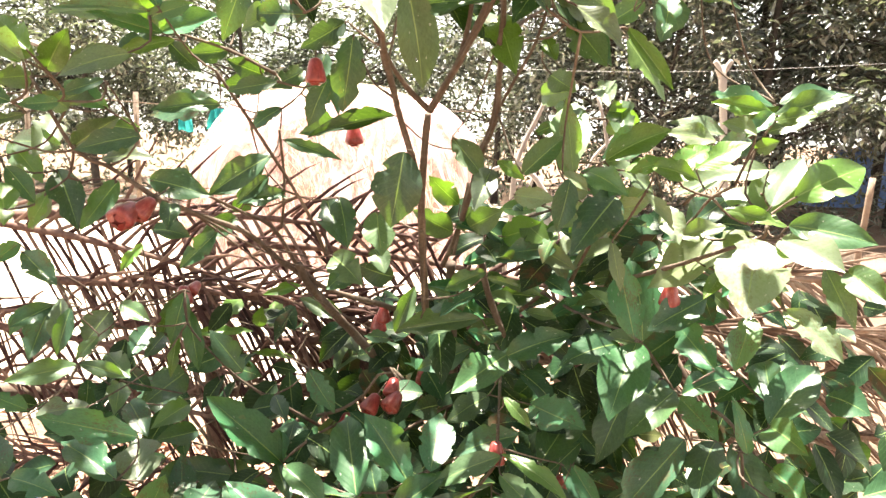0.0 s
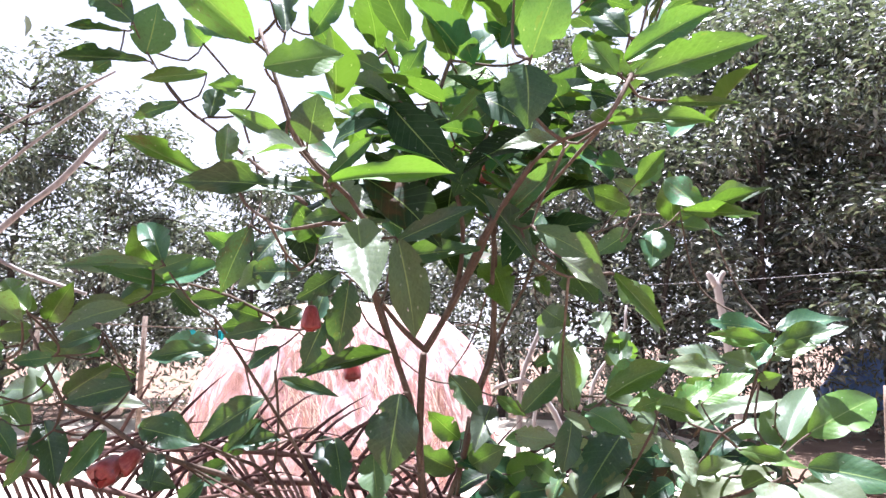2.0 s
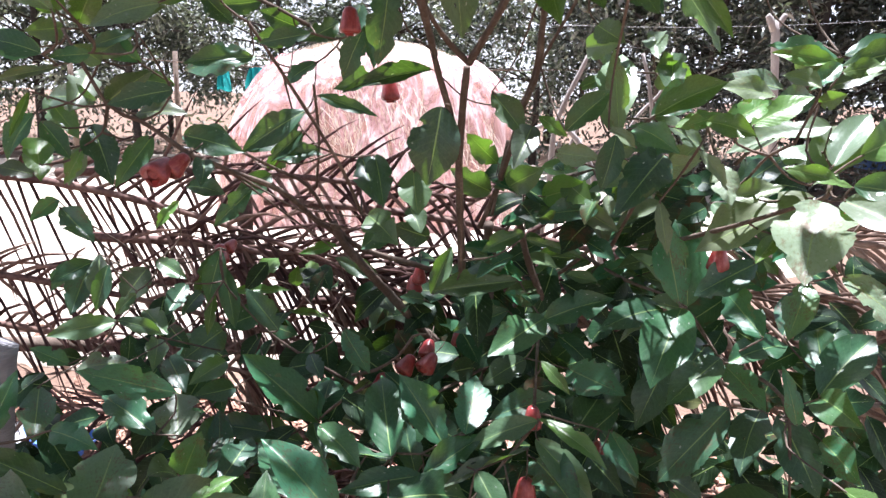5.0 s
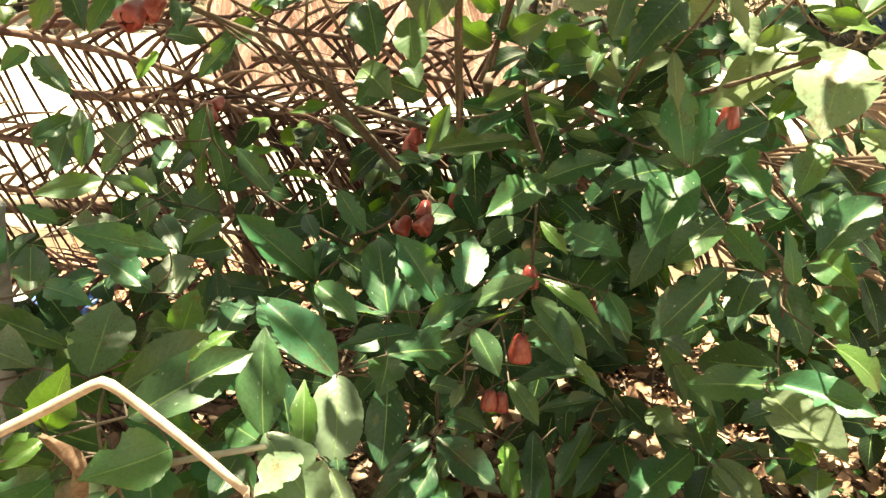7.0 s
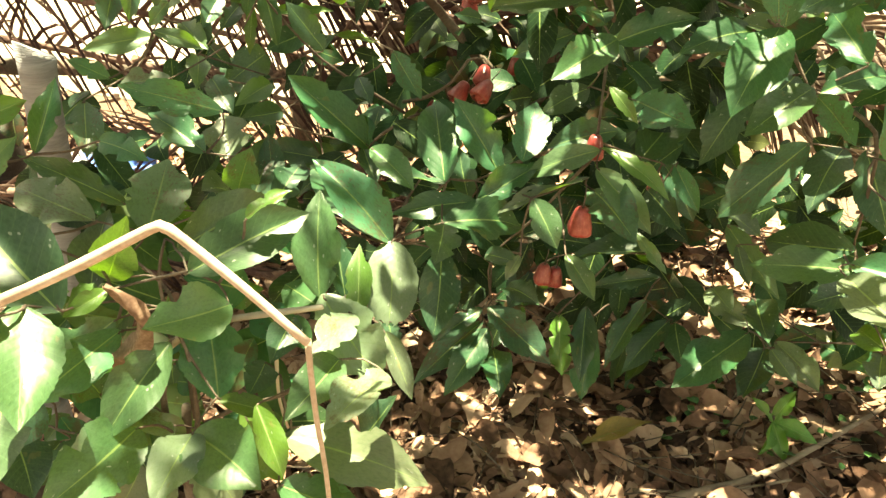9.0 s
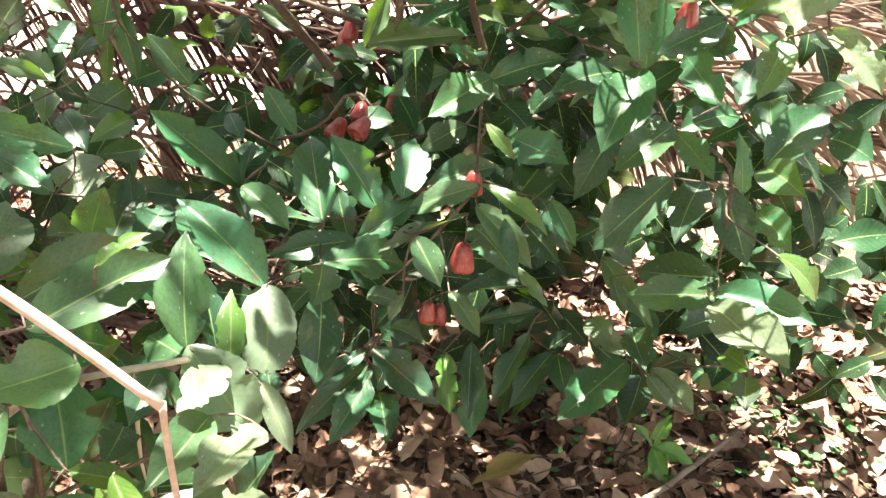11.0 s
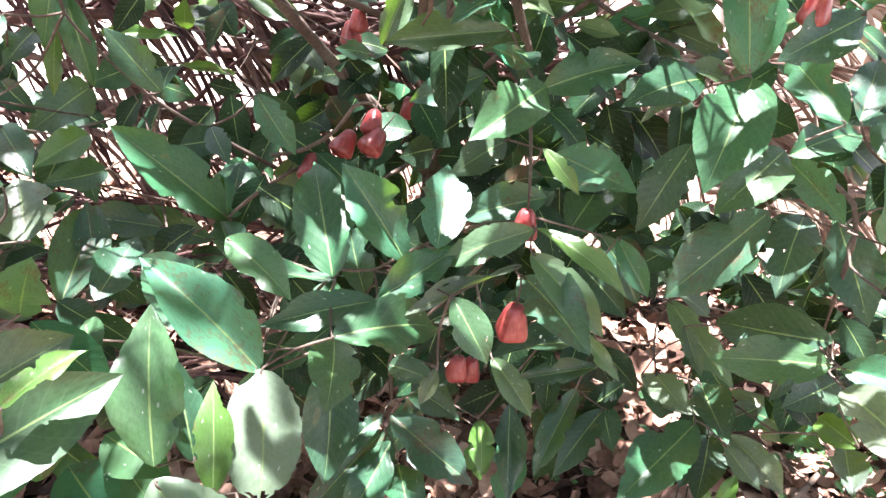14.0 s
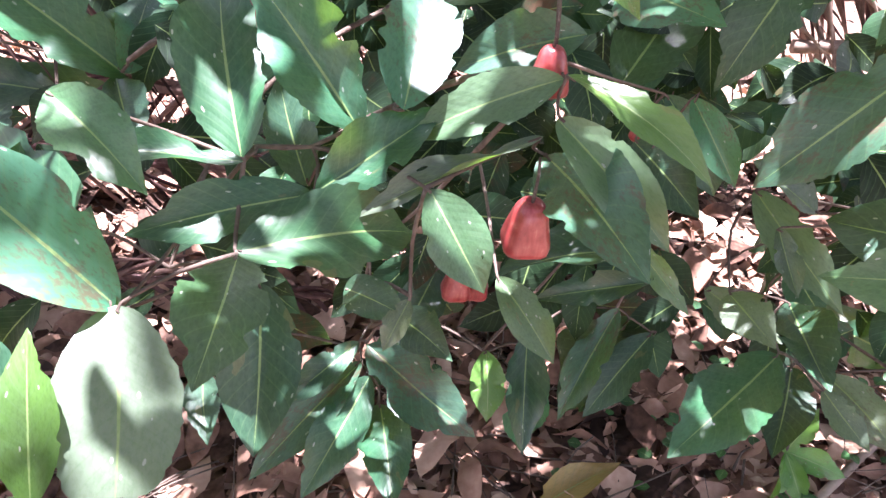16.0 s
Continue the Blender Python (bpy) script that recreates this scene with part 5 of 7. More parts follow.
twig(tree, [(0.601, 1.300, 0.929), (0.628, 1.300, 0.735)], 0.002, 0.002, [
    (0.551, 1.150, 0.788, 0.683, 1.041, 0.811, 0.076, 44, "g"),
    (0.527, 1.100, 0.793, 0.562, 0.898, 0.819, 0.099, 24, "z"),
    (0.844, 1.768, 0.152, 1.022, 1.602, 0.123, 0.083, 23, "z"),
    (0.654, 1.250, 0.673, 0.532, 1.188, 0.676, 0.066, -23, "d"),
    (0.568, 1.330, 0.450, 0.645, 1.227, 0.410, 0.064, 35, "p"),
    (0.726, 1.220, 0.548, 0.722, 1.335, 0.511, 0.058, -42, "b"),
    (0.777, 1.300, 0.471, 0.722, 1.174, 0.476, 0.066, 18, "p"),
    (0.454, 1.411, 0.646, 0.481, 1.345, 0.583, 0.035, 31, "v"),
])
twig(tree, [(0.601, 1.300, 0.929), (0.628, 1.300, 0.735)], 0.002, 0.002, [
    (0.453, 1.510, 0.434, 0.550, 1.409, 0.420, 0.066, 48, "W"),
    (0.618, 1.114, 0.891, 0.727, 1.104, 0.808, 0.068, 34, "b"),
])
twig(tree, [(0.601, 1.300, 0.929), (0.628, 1.300, 0.735)], 0.002, 0.002, [
    (0.496, 1.413, 0.670, 0.392, 1.427, 0.736, 0.060, -30, "p"),
    (0.643, 1.512, 0.267, 0.570, 1.408, 0.203, 0.083, -4, "d"),
])
twig(tree, [(0.488, 1.500, 1.266), (0.460, 1.300, 1.381), (0.460, 1.200, 1.445), (0.490, 1.180, 1.467)], 0.004, 0.002, [
    (0.409, 1.405, 1.449, 0.330, 1.395, 1.378, 0.055, -55, "z"),
    (0.423, 1.249, 1.366, 0.511, 1.239, 1.391, 0.046, 55, "z"),
    (0.282, 1.396, 1.400, 0.203, 1.327, 1.372, 0.053, -64, "z"),
    (0.248, 1.413, 1.433, 0.292, 1.348, 1.450, 0.042, 97, "z"),
    (0.242, 1.508, 1.622, 0.239, 1.378, 1.492, 0.070, 5, "z"),
    (0.536, 1.380, 1.221, 0.403, 1.314, 1.172, 0.075, -39, "d"),
    (0.596, 1.310, 1.363, 0.403, 1.361, 1.244, 0.112, -37, "z"),
    (0.555, 1.200, 1.589, 0.657, 1.145, 1.626, 0.049, 74, "s"),
    (0.550, 1.200, 1.594, 0.458, 1.237, 1.615, 0.033, -74, "b"),
    (0.547, 1.180, 1.579, 0.607, 1.149, 1.593, 0.033, 73, "b"),
    (0.545, 1.180, 1.593, 0.494, 1.166, 1.549, 0.031, -51, "g"),
])
twig(tree, [(0.460, 1.200, 1.445), (0.490, 1.180, 1.467)], 0.002, 0.002, [
    (0.507, 1.150, 1.554, 0.466, 1.206, 1.578, 0.035, -38, "z"),
    (0.365, 1.150, 1.511, 0.302, 1.167, 1.488, 0.028, -70, "b"),
    (0.329, 1.120, 1.500, 0.384, 1.059, 1.482, 0.039, 63, "b"),
    (0.361, 1.120, 1.496, 0.437, 1.154, 1.536, 0.041, 52, "b"),
    (0.596, 1.289, 1.493, 0.438, 1.347, 1.437, 0.085, -39, "z"),
    (0.560, 1.256, 1.390, 0.686, 1.343, 1.504, 0.092, 14, "z"),
    (0.537, 1.355, 1.451, 0.601, 1.241, 1.412, 0.065, 32, "z"),
    (0.591, 1.251, 1.426, 0.665, 1.303, 1.525, 0.062, 13, "z"),
    (0.315, 1.100, 1.458, 0.359, 1.079, 1.399, 0.024, 49, "z"),
    (0.289, 1.200, 1.363, 0.306, 1.177, 1.274, 0.029, 41, "z"),
])
twig(tree, [(0.460, 1.200, 1.445), (0.490, 1.180, 1.467)], 0.002, 0.002, [
    (0.445, 1.251, 1.492, 0.538, 1.241, 1.545, 0.055, 49, "b"),
])
fruit(tree, (-0.232, 1.160, 1.643), 0.036, 0, 0)
fruit(tree, (-0.246, 1.700, 1.540), 0.046, 0, 0)
fruit(tree, (-0.594, 1.220, 1.388), 0.049, -55, 20)
fruit(tree, (-0.574, 1.250, 1.395), 0.042, -55, 20)
fruit(tree, (-0.748, 1.850, 1.081), 0.048, 0, 0)
fruit(tree, (-0.730, 1.880, 1.098), 0.039, -55, 20)
fruit(tree, (0.457, 1.370, 1.226), 0.042, 0, 0)
fruit(tree, (0.550, 1.120, 1.349), 0.027, 0, 0)
fruit(tree, (-0.189, 1.900, 1.027), 0.042, 0, 0)
fruit(tree, (0.073, 1.200, 1.900), 0.029, 0, 0)
fruit(tree, (0.092, 1.230, 0.778), 0.050, 0, 0)
fruit(tree, (0.107, 1.330, 0.888), 0.041, 0, 0)
fruit(tree, (0.045, 1.420, 0.510), 0.045, 0, 0)
fruit(tree, (0.074, 1.440, 0.492), 0.044, 0, 0)
fruit(tree, (-0.140, 1.680, 0.852), 0.050, -55, 20)
fruit(tree, (-0.196, 1.680, 0.845), 0.047, -35, 25)
fruit(tree, (-0.145, 1.720, 0.875), 0.045, -35, 25)
fruit(tree, (-0.259, 1.660, 0.796), 0.050, -35, 25)
fruit(tree, (-0.241, 1.700, 0.782), 0.038, -35, 25)
fruit(tree, (-0.208, 1.950, 0.985), 0.046, 0, 0)
fruit(tree, (0.270, 1.480, 0.741), 0.035, 0, 0)
fruit(tree, (0.300, 1.500, 0.731), 0.035, 0, 0)
fruit(tree, (-0.072, 1.900, 0.844), 0.042, 0, 0)

# ---- the shoot close to the path ----
twig(shoot, [(-0.579, 0.820, 0.624), (-0.540, 0.820, 0.755), (-0.547, 0.840, 0.849), (-0.541, 0.870, 0.901)], 0.004, 0.002, [
    (-0.624, 0.831, 0.844, -0.521, 0.766, 0.998, 0.068, 137, "v"),
    (-0.473, 0.800, 0.897, -0.329, 0.910, 0.951, 0.086, 43, "s"),
    (-0.514, 0.850, 0.897, -0.418, 1.024, 0.902, 0.086, 41, "v"),
    (-0.400, 0.850, 0.962, -0.347, 0.893, 0.994, 0.031, 17, "b"),
    (-0.600, 0.700, 0.891, -0.767, 0.785, 1.007, 0.118, -13, "d"),
    (-0.636, 0.600, 0.952, -0.655, 0.689, 0.944, 0.044, 36, "b"),
    (-0.631, 0.680, 0.915, -0.551, 0.538, 0.871, 0.092, -14, "s"),
    (-0.714, 0.680, 0.747, -0.636, 0.529, 0.738, 0.082, -18, "s"),
    (-0.408, 0.780, 0.866, -0.463, 0.673, 0.913, 0.080, -45, "s"),
    (-0.560, 0.750, 0.895, -0.602, 0.701, 0.882, 0.028, -42, "b"),
    (-0.604, 0.800, 0.775, -0.630, 0.634, 0.793, 0.078, -36, "g"),
])
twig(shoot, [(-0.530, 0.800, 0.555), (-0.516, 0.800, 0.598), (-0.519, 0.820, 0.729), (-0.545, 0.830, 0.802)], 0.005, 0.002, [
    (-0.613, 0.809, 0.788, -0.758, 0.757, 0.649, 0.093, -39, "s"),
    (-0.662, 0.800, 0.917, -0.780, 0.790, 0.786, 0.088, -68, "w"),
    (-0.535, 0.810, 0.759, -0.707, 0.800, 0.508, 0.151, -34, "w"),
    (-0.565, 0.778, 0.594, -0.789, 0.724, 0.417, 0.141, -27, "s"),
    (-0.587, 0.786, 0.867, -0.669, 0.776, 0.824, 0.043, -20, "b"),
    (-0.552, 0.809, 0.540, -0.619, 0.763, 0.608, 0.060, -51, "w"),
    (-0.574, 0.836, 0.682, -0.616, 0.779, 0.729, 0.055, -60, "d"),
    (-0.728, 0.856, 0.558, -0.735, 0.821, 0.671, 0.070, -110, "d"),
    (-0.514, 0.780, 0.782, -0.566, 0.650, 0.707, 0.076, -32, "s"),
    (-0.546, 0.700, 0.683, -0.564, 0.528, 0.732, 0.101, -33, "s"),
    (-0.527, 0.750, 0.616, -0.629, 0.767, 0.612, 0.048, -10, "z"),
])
twig(shoot, [(-0.519, 0.820, 0.729), (-0.545, 0.830, 0.802)], 0.002, 0.002, [
    (-0.476, 0.720, 0.660, -0.457, 0.578, 0.698, 0.071, -11, "z"),
    (-0.476, 0.720, 0.660, -0.340, 0.640, 0.663, 0.102, 16, "s"),
    (-0.459, 0.780, 0.672, -0.375, 0.792, 0.642, 0.038, 31, "b"),
])
twig(shoot, [(-0.519, 0.820, 0.729), (-0.545, 0.830, 0.802)], 0.002, 0.002, [
    (-0.654, 0.806, 0.450, -0.689, 0.759, 0.377, 0.091, -50, "w"),
    (-0.758, 0.816, 0.768, -0.808, 0.740, 0.736, 0.079, -54, "s"),
])
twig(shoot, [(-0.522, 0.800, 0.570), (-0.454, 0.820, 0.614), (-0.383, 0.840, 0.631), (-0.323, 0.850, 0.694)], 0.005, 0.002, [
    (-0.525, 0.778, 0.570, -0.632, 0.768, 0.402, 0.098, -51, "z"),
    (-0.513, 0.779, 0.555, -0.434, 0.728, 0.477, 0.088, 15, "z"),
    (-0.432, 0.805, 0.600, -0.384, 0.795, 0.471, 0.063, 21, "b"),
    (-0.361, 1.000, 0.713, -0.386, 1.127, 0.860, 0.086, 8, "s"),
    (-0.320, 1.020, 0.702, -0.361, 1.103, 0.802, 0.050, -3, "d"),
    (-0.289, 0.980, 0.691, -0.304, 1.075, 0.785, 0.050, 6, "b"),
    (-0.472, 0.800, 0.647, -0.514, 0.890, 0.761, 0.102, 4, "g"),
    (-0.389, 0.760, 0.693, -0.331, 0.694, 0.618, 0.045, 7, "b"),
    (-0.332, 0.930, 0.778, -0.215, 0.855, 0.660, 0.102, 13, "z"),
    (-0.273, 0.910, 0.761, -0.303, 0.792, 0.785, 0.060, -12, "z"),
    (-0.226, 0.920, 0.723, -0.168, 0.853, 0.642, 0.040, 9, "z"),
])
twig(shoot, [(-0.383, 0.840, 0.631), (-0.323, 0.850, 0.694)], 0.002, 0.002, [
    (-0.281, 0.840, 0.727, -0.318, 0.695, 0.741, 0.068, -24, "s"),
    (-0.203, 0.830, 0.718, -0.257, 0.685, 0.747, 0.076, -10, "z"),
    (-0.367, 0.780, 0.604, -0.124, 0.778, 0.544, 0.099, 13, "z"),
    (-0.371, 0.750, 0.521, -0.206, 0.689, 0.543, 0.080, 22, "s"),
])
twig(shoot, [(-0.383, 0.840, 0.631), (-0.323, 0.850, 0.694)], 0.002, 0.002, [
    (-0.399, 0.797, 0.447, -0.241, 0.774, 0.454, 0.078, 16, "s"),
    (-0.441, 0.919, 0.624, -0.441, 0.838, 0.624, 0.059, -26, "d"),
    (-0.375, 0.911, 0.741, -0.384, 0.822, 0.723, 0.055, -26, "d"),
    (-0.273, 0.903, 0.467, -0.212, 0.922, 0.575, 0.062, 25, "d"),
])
twig(shoot, [(-0.521, 0.800, 0.597), (-0.544, 0.850, 0.673), (-0.577, 0.900, 0.771), (-0.689, 0.950, 0.825)], 0.004, 0.002, [
    (-0.532, 1.104, 0.849, -0.474, 1.053, 0.957, 0.065, 138, "s"),
    (-0.705, 0.882, 0.766, -0.725, 1.012, 0.852, 0.071, -1, "v"),
    (-0.750, 0.863, 0.885, -0.767, 0.804, 0.940, 0.068, -86, "v"),
    (-0.622, 0.950, 0.851, -0.654, 1.110, 0.909, 0.106, 19, "v"),
    (-0.669, 0.900, 0.900, -0.831, 0.943, 0.932, 0.082, -31, "p"),
    (-0.877, 0.950, 1.010, -0.816, 1.019, 1.037, 0.046, 54, "b"),
    (-0.820, 1.000, 0.951, -0.796, 1.072, 1.057, 0.044, 45, "g"),
    (-0.858, 0.900, 0.939, -0.816, 0.975, 0.998, 0.043, 49, "v"),
    (-0.698, 1.000, 0.985, -0.602, 0.963, 0.981, 0.047, 37, "g"),
])
twig(shoot, [(-0.558, 0.840, 0.503), (-0.762, 0.880, 0.403), (-0.897, 0.900, 0.389)], 0.004, 0.002, [
    (-0.988, 0.889, 0.385, -0.901, 0.797, 0.313, 0.101, -6, "d"),
    (-0.964, 0.964, 0.268, -1.032, 0.885, 0.184, 0.098, -53, "s"),
    (-0.896, 0.884, 0.501, -0.904, 0.800, 0.441, 0.085, -38, "d"),
    (-0.884, 0.886, 0.287, -0.791, 0.812, 0.280, 0.081, 3, "d"),
    (-0.840, 0.906, 0.392, -0.833, 0.829, 0.336, 0.067, -28, "s"),
    (-0.726, 0.884, 0.372, -0.618, 0.804, 0.363, 0.077, 11, "d"),
    (-0.533, 0.909, 0.344, -0.551, 0.828, 0.309, 0.078, -27, "d"),
])

# inner leaves low in the crown, with shade painted into their dark tones
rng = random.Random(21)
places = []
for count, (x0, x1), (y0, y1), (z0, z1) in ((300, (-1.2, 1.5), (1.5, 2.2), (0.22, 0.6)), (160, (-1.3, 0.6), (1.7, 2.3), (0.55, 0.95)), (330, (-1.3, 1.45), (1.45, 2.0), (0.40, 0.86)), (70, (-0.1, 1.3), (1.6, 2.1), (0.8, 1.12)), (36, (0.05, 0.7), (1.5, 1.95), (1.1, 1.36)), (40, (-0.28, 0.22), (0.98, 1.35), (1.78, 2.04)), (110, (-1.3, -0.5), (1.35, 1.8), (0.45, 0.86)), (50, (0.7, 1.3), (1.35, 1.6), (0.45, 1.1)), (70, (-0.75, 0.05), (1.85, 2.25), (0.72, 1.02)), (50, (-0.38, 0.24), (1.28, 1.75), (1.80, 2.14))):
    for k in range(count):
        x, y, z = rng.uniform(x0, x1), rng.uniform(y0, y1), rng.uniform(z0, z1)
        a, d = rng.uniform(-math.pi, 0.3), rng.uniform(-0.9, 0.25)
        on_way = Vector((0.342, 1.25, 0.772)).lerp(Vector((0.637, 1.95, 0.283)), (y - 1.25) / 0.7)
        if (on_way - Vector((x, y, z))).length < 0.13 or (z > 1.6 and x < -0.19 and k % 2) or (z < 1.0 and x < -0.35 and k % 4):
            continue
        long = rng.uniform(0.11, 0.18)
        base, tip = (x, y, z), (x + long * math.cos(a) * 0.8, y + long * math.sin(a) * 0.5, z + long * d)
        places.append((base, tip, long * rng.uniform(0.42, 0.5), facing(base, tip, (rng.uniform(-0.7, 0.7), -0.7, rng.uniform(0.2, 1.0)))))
shoot_places = []
for k in range(75):
    x, y, z = rng.uniform(-1.05, -0.46), rng.uniform(0.9, 1.2), rng.uniform(0.22, 0.82)
    a, d, long = rng.uniform(-math.pi, 0.2), rng.uniform(-0.8, 0.5), rng.uniform(0.12, 0.18)
    base, tip = (x, y, z), (x + long * math.cos(a) * 0.8, y + long * math.sin(a) * 0.5, z + long * d)
    shoot_places.append((base, tip, long * rng.uniform(0.45, 0.52), facing(base, tip, (rng.uniform(-0.5, 0.5), -0.6, rng.uniform(0.4, 1.0)))))
# bright leaves that fill the head of the crown
places_top = []
for k in range(80):
    x, y, z = rng.uniform(-0.2, 0.32), rng.uniform(0.95, 1.4), rng.uniform(1.8, 2.12)
    a, d, long = rng.uniform(-math.pi, math.pi), rng.uniform(-0.25, 0.8), rng.uniform(0.09, 0.15)
    base, tip = (x, y, z), (x + long * math.cos(a) * 0.8, y + long * math.sin(a) * 0.8, z + long * d)
    places_top.append((base, tip, long * rng.uniform(0.36, 0.44), rng.uniform(-35, 35)))
for k in range(44):
    x, y, z = rng.uniform(0.04, 0.42), rng.uniform(0.95, 1.35), rng.uniform(1.9, 2.2)
    a, d, long = rng.uniform(-math.pi, math.pi), rng.uniform(-0.25, 0.8), rng.uniform(0.10, 0.16)
    base, tip = (x, y, z), (x + long * math.cos(a) * 0.8, y + long * math.sin(a) * 0.8, z + long * d)
    places_top.append((base, tip, long * rng.uniform(0.36, 0.44), rng.uniform(-35, 35)))
leaf_cloud("inner_foliage", places_top, [TONES["g"], TONES["b"], TONES["d"]], LEAF_FILL, tree, random.Random(62), 10, 3)
rng_mid = random.Random(71)
places_mid = []
for k in range(120):
    x, y, z = rng_mid.uniform(-0.02, 0.80), rng_mid.uniform(1.5, 1.95), rng_mid.uniform(1.06, 1.36)
    a, d, long = rng_mid.uniform(-math.pi, 0.5), rng_mid.uniform(-0.6, 0.4), rng_mid.uniform(0.07, 0.13)
    base, tip = (x, y, z), (x + long * math.cos(a) * 0.9, y + long * math.sin(a) * 0.5, z + long * d)
    places_mid.append((base, tip, long * rng_mid.uniform(0.38, 0.48), facing(base, tip, (rng_mid.uniform(-0.6, 0.6), -0.6, rng_mid.uniform(0.3, 1.0)))))
leaf_cloud("inner_foliage", places_mid, [TONES["d"], TONES["v"], TONES["g"], TONES["q"], TONES["w"]], LEAF_FILL, tree, rng_mid, 10, 3)
leaf_cloud("inner_foliage", shoot_places, [TONES["s"], TONES["g"], TONES["q"], TONES["b"]], LEAF_FILL, shoot, rng, 10, 3)
# four darkened leaf tones stand in for the deep shade between leaves
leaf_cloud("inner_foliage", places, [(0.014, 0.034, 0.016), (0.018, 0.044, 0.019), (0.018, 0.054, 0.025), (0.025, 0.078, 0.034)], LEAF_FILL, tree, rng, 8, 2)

# ---- things close by ----
reed = empty("dry_reed", (-0.70, 0.52, 0.0), "bent pale dry stalk leaning through the shoot", "stalk")
for name, pts, r0, r1 in (
        ("foot", [(-0.70, 0.52, -0.02), (-0.69, 0.52, 0.4), (-0.655, 0.51, 0.8), (-0.531, 0.500, 1.054)], 0.0075, 0.0058),
        ("stalk", [(-0.536, 0.500, 1.050), (-0.468, 0.500, 1.083), (-0.375, 0.500, 1.134), (-0.307, 0.500, 1.175), (-0.295, 0.500, 1.178), (-0.283, 0.500, 1.170), (-0.240, 0.500, 1.128), (-0.192, 0.500, 1.076)], 0.0058, 0.0036),
        ("hanging_end", [(-0.198, 0.516, 1.064), (-0.199, 0.516, 1.036), (-0.199, 0.516, 0.964), (-0.196, 0.516, 0.891), (-0.197, 0.516, 0.766)], 0.0031, 0.0024)):
    v, f = [], []
    tube(v, f, smooth_path([Vector(q) - Vector((-0.70, 0.52, 0.0)) for q in pts], 0.02), r0, r1, 8, 0.04)
    part(name, raw(name, v, f), REED, reed)

# a dead leaf, rolled in on itself
line = smooth_path([(-0.562, 0.740, 0.907), (-0.540, 0.740, 0.888), (-0.524, 0.740, 0.850), (-0.535, 0.740, 0.813), (-0.570, 0.740, 0.778), (-0.621, 0.740, 0.753), (-0.672, 0.740, 0.736)], 0.01)
v, f = [], []
for i, p in enumerate(line):
    s = i / (len(line) - 1)
    way = (line[min(i + 1, len(line) - 1)] - line[max(i - 1, 0)]).normalized()
    out = way.cross(Vector((0.0, -0.9, 0.4))).normalized()
    wide = 0.019 * math.sin(math.pi * min(1, 0.06 + 0.92 * s)) ** 0.7 * (1 + 0.18 * math.sin(s * 17))
    for k in range(-3, 4):
        u = k / 3
        v.append(p + out * wide * math.sin(u * 1.0) + Vector((0, 0.9, -0.3)) * wide * abs(u) * 0.9 + Vector((0, 0.003, 0.002)) * math.sin(s * 23 + k))
    if i:
        f += [((i - 1) * 7 + k, i * 7 + k, i * 7 + k + 1, (i - 1) * 7 + k + 1) for k in range(6)]
ob = part("dry_leaf", raw("dry_leaf", v, f), DRY_LEAF)
tagged(ob, "curled brown dead leaf caught on the shoot", "leaf")

v, f = [], []
tube(v, f, smooth_path([(-1.15, 1.37, -0.1), (-1.13, 1.36, 0.4), (-1.075, 1.35, 0.80), (-1.042, 1.35, 1.0)], 0.05), 0.040, 0.036, 20, 0.015)
for q in v[-20:]:
    q.z -= 0.55 * (q.y - 1.35) + 0.2 * (q.x + 1.042)
data = raw("fence_post", v, f)
for q in data.polygons[-2:]:
    q.use_smooth = False
tagged(part("fence_post", data, BARK_GREY), "weathered grey wooden fence post with a slanting top", "post")

v, f = [], []
tube(v, f, smooth_path([(-1.133, 1.13, -0.1), (-1.123, 1.13, 0.2), (-1.123, 1.12, 0.190)], 0.05), 0.036, 0.030, 14, 0.09)
tagged(part("stump", raw("stump", v, f), BARK_GREY), "short grey weathered stump among the shoot's leaves", "stump")

# fallen leaves
rng = random.Random(8)
verts, faces = [], []
shapes = [leaf_shape(rng, i % 4, 0, rng.uniform(0.02, 0.35), rng.uniform(-0.05, 0.14), 0.12, 7, 2) for i in range(14)]
for k in range(24000):
    near = k < 16000
    x, y = (rng.gauss(0.35, 0.9), rng.uniform(0.2, 2.6)) if near else (rng.uniform(-3, 4), rng.uniform(-1, 4.5))
    if k >= 18000:
        x, y = rng.uniform(-2.6, 0.5), rng.uniform(1.5, 3.1)
    a, long = rng.uniform(0, 2 * math.pi), (0.024 + 0.13 * rng.random() ** 1.5) * (0.3 if k % 3 == 0 else 1.0)
    z = 0.012 + rng.random() ** 2 * 0.045
    m = leaf_pose((x, y, z), (x + long * math.cos(a), y + long * math.sin(a), z + rng.uniform(-0.012, 0.022)), long * rng.uniform(0.34, 0.56), rng.gauss(0, 16) + rng.choice((0, 0, 180)))
    v, f, _ = shapes[rng.randrange(14)]
    s = len(verts)
    verts += [m @ q for q in v]
    faces += [tuple(i + s for i in q) for q in f]
tagged(part("leaf_litter", raw("leaf_litter", verts, faces), LITTER), "thick layer of brown fallen leaves on soil", "leaf litter", kind="stuff")
v, f = [], []
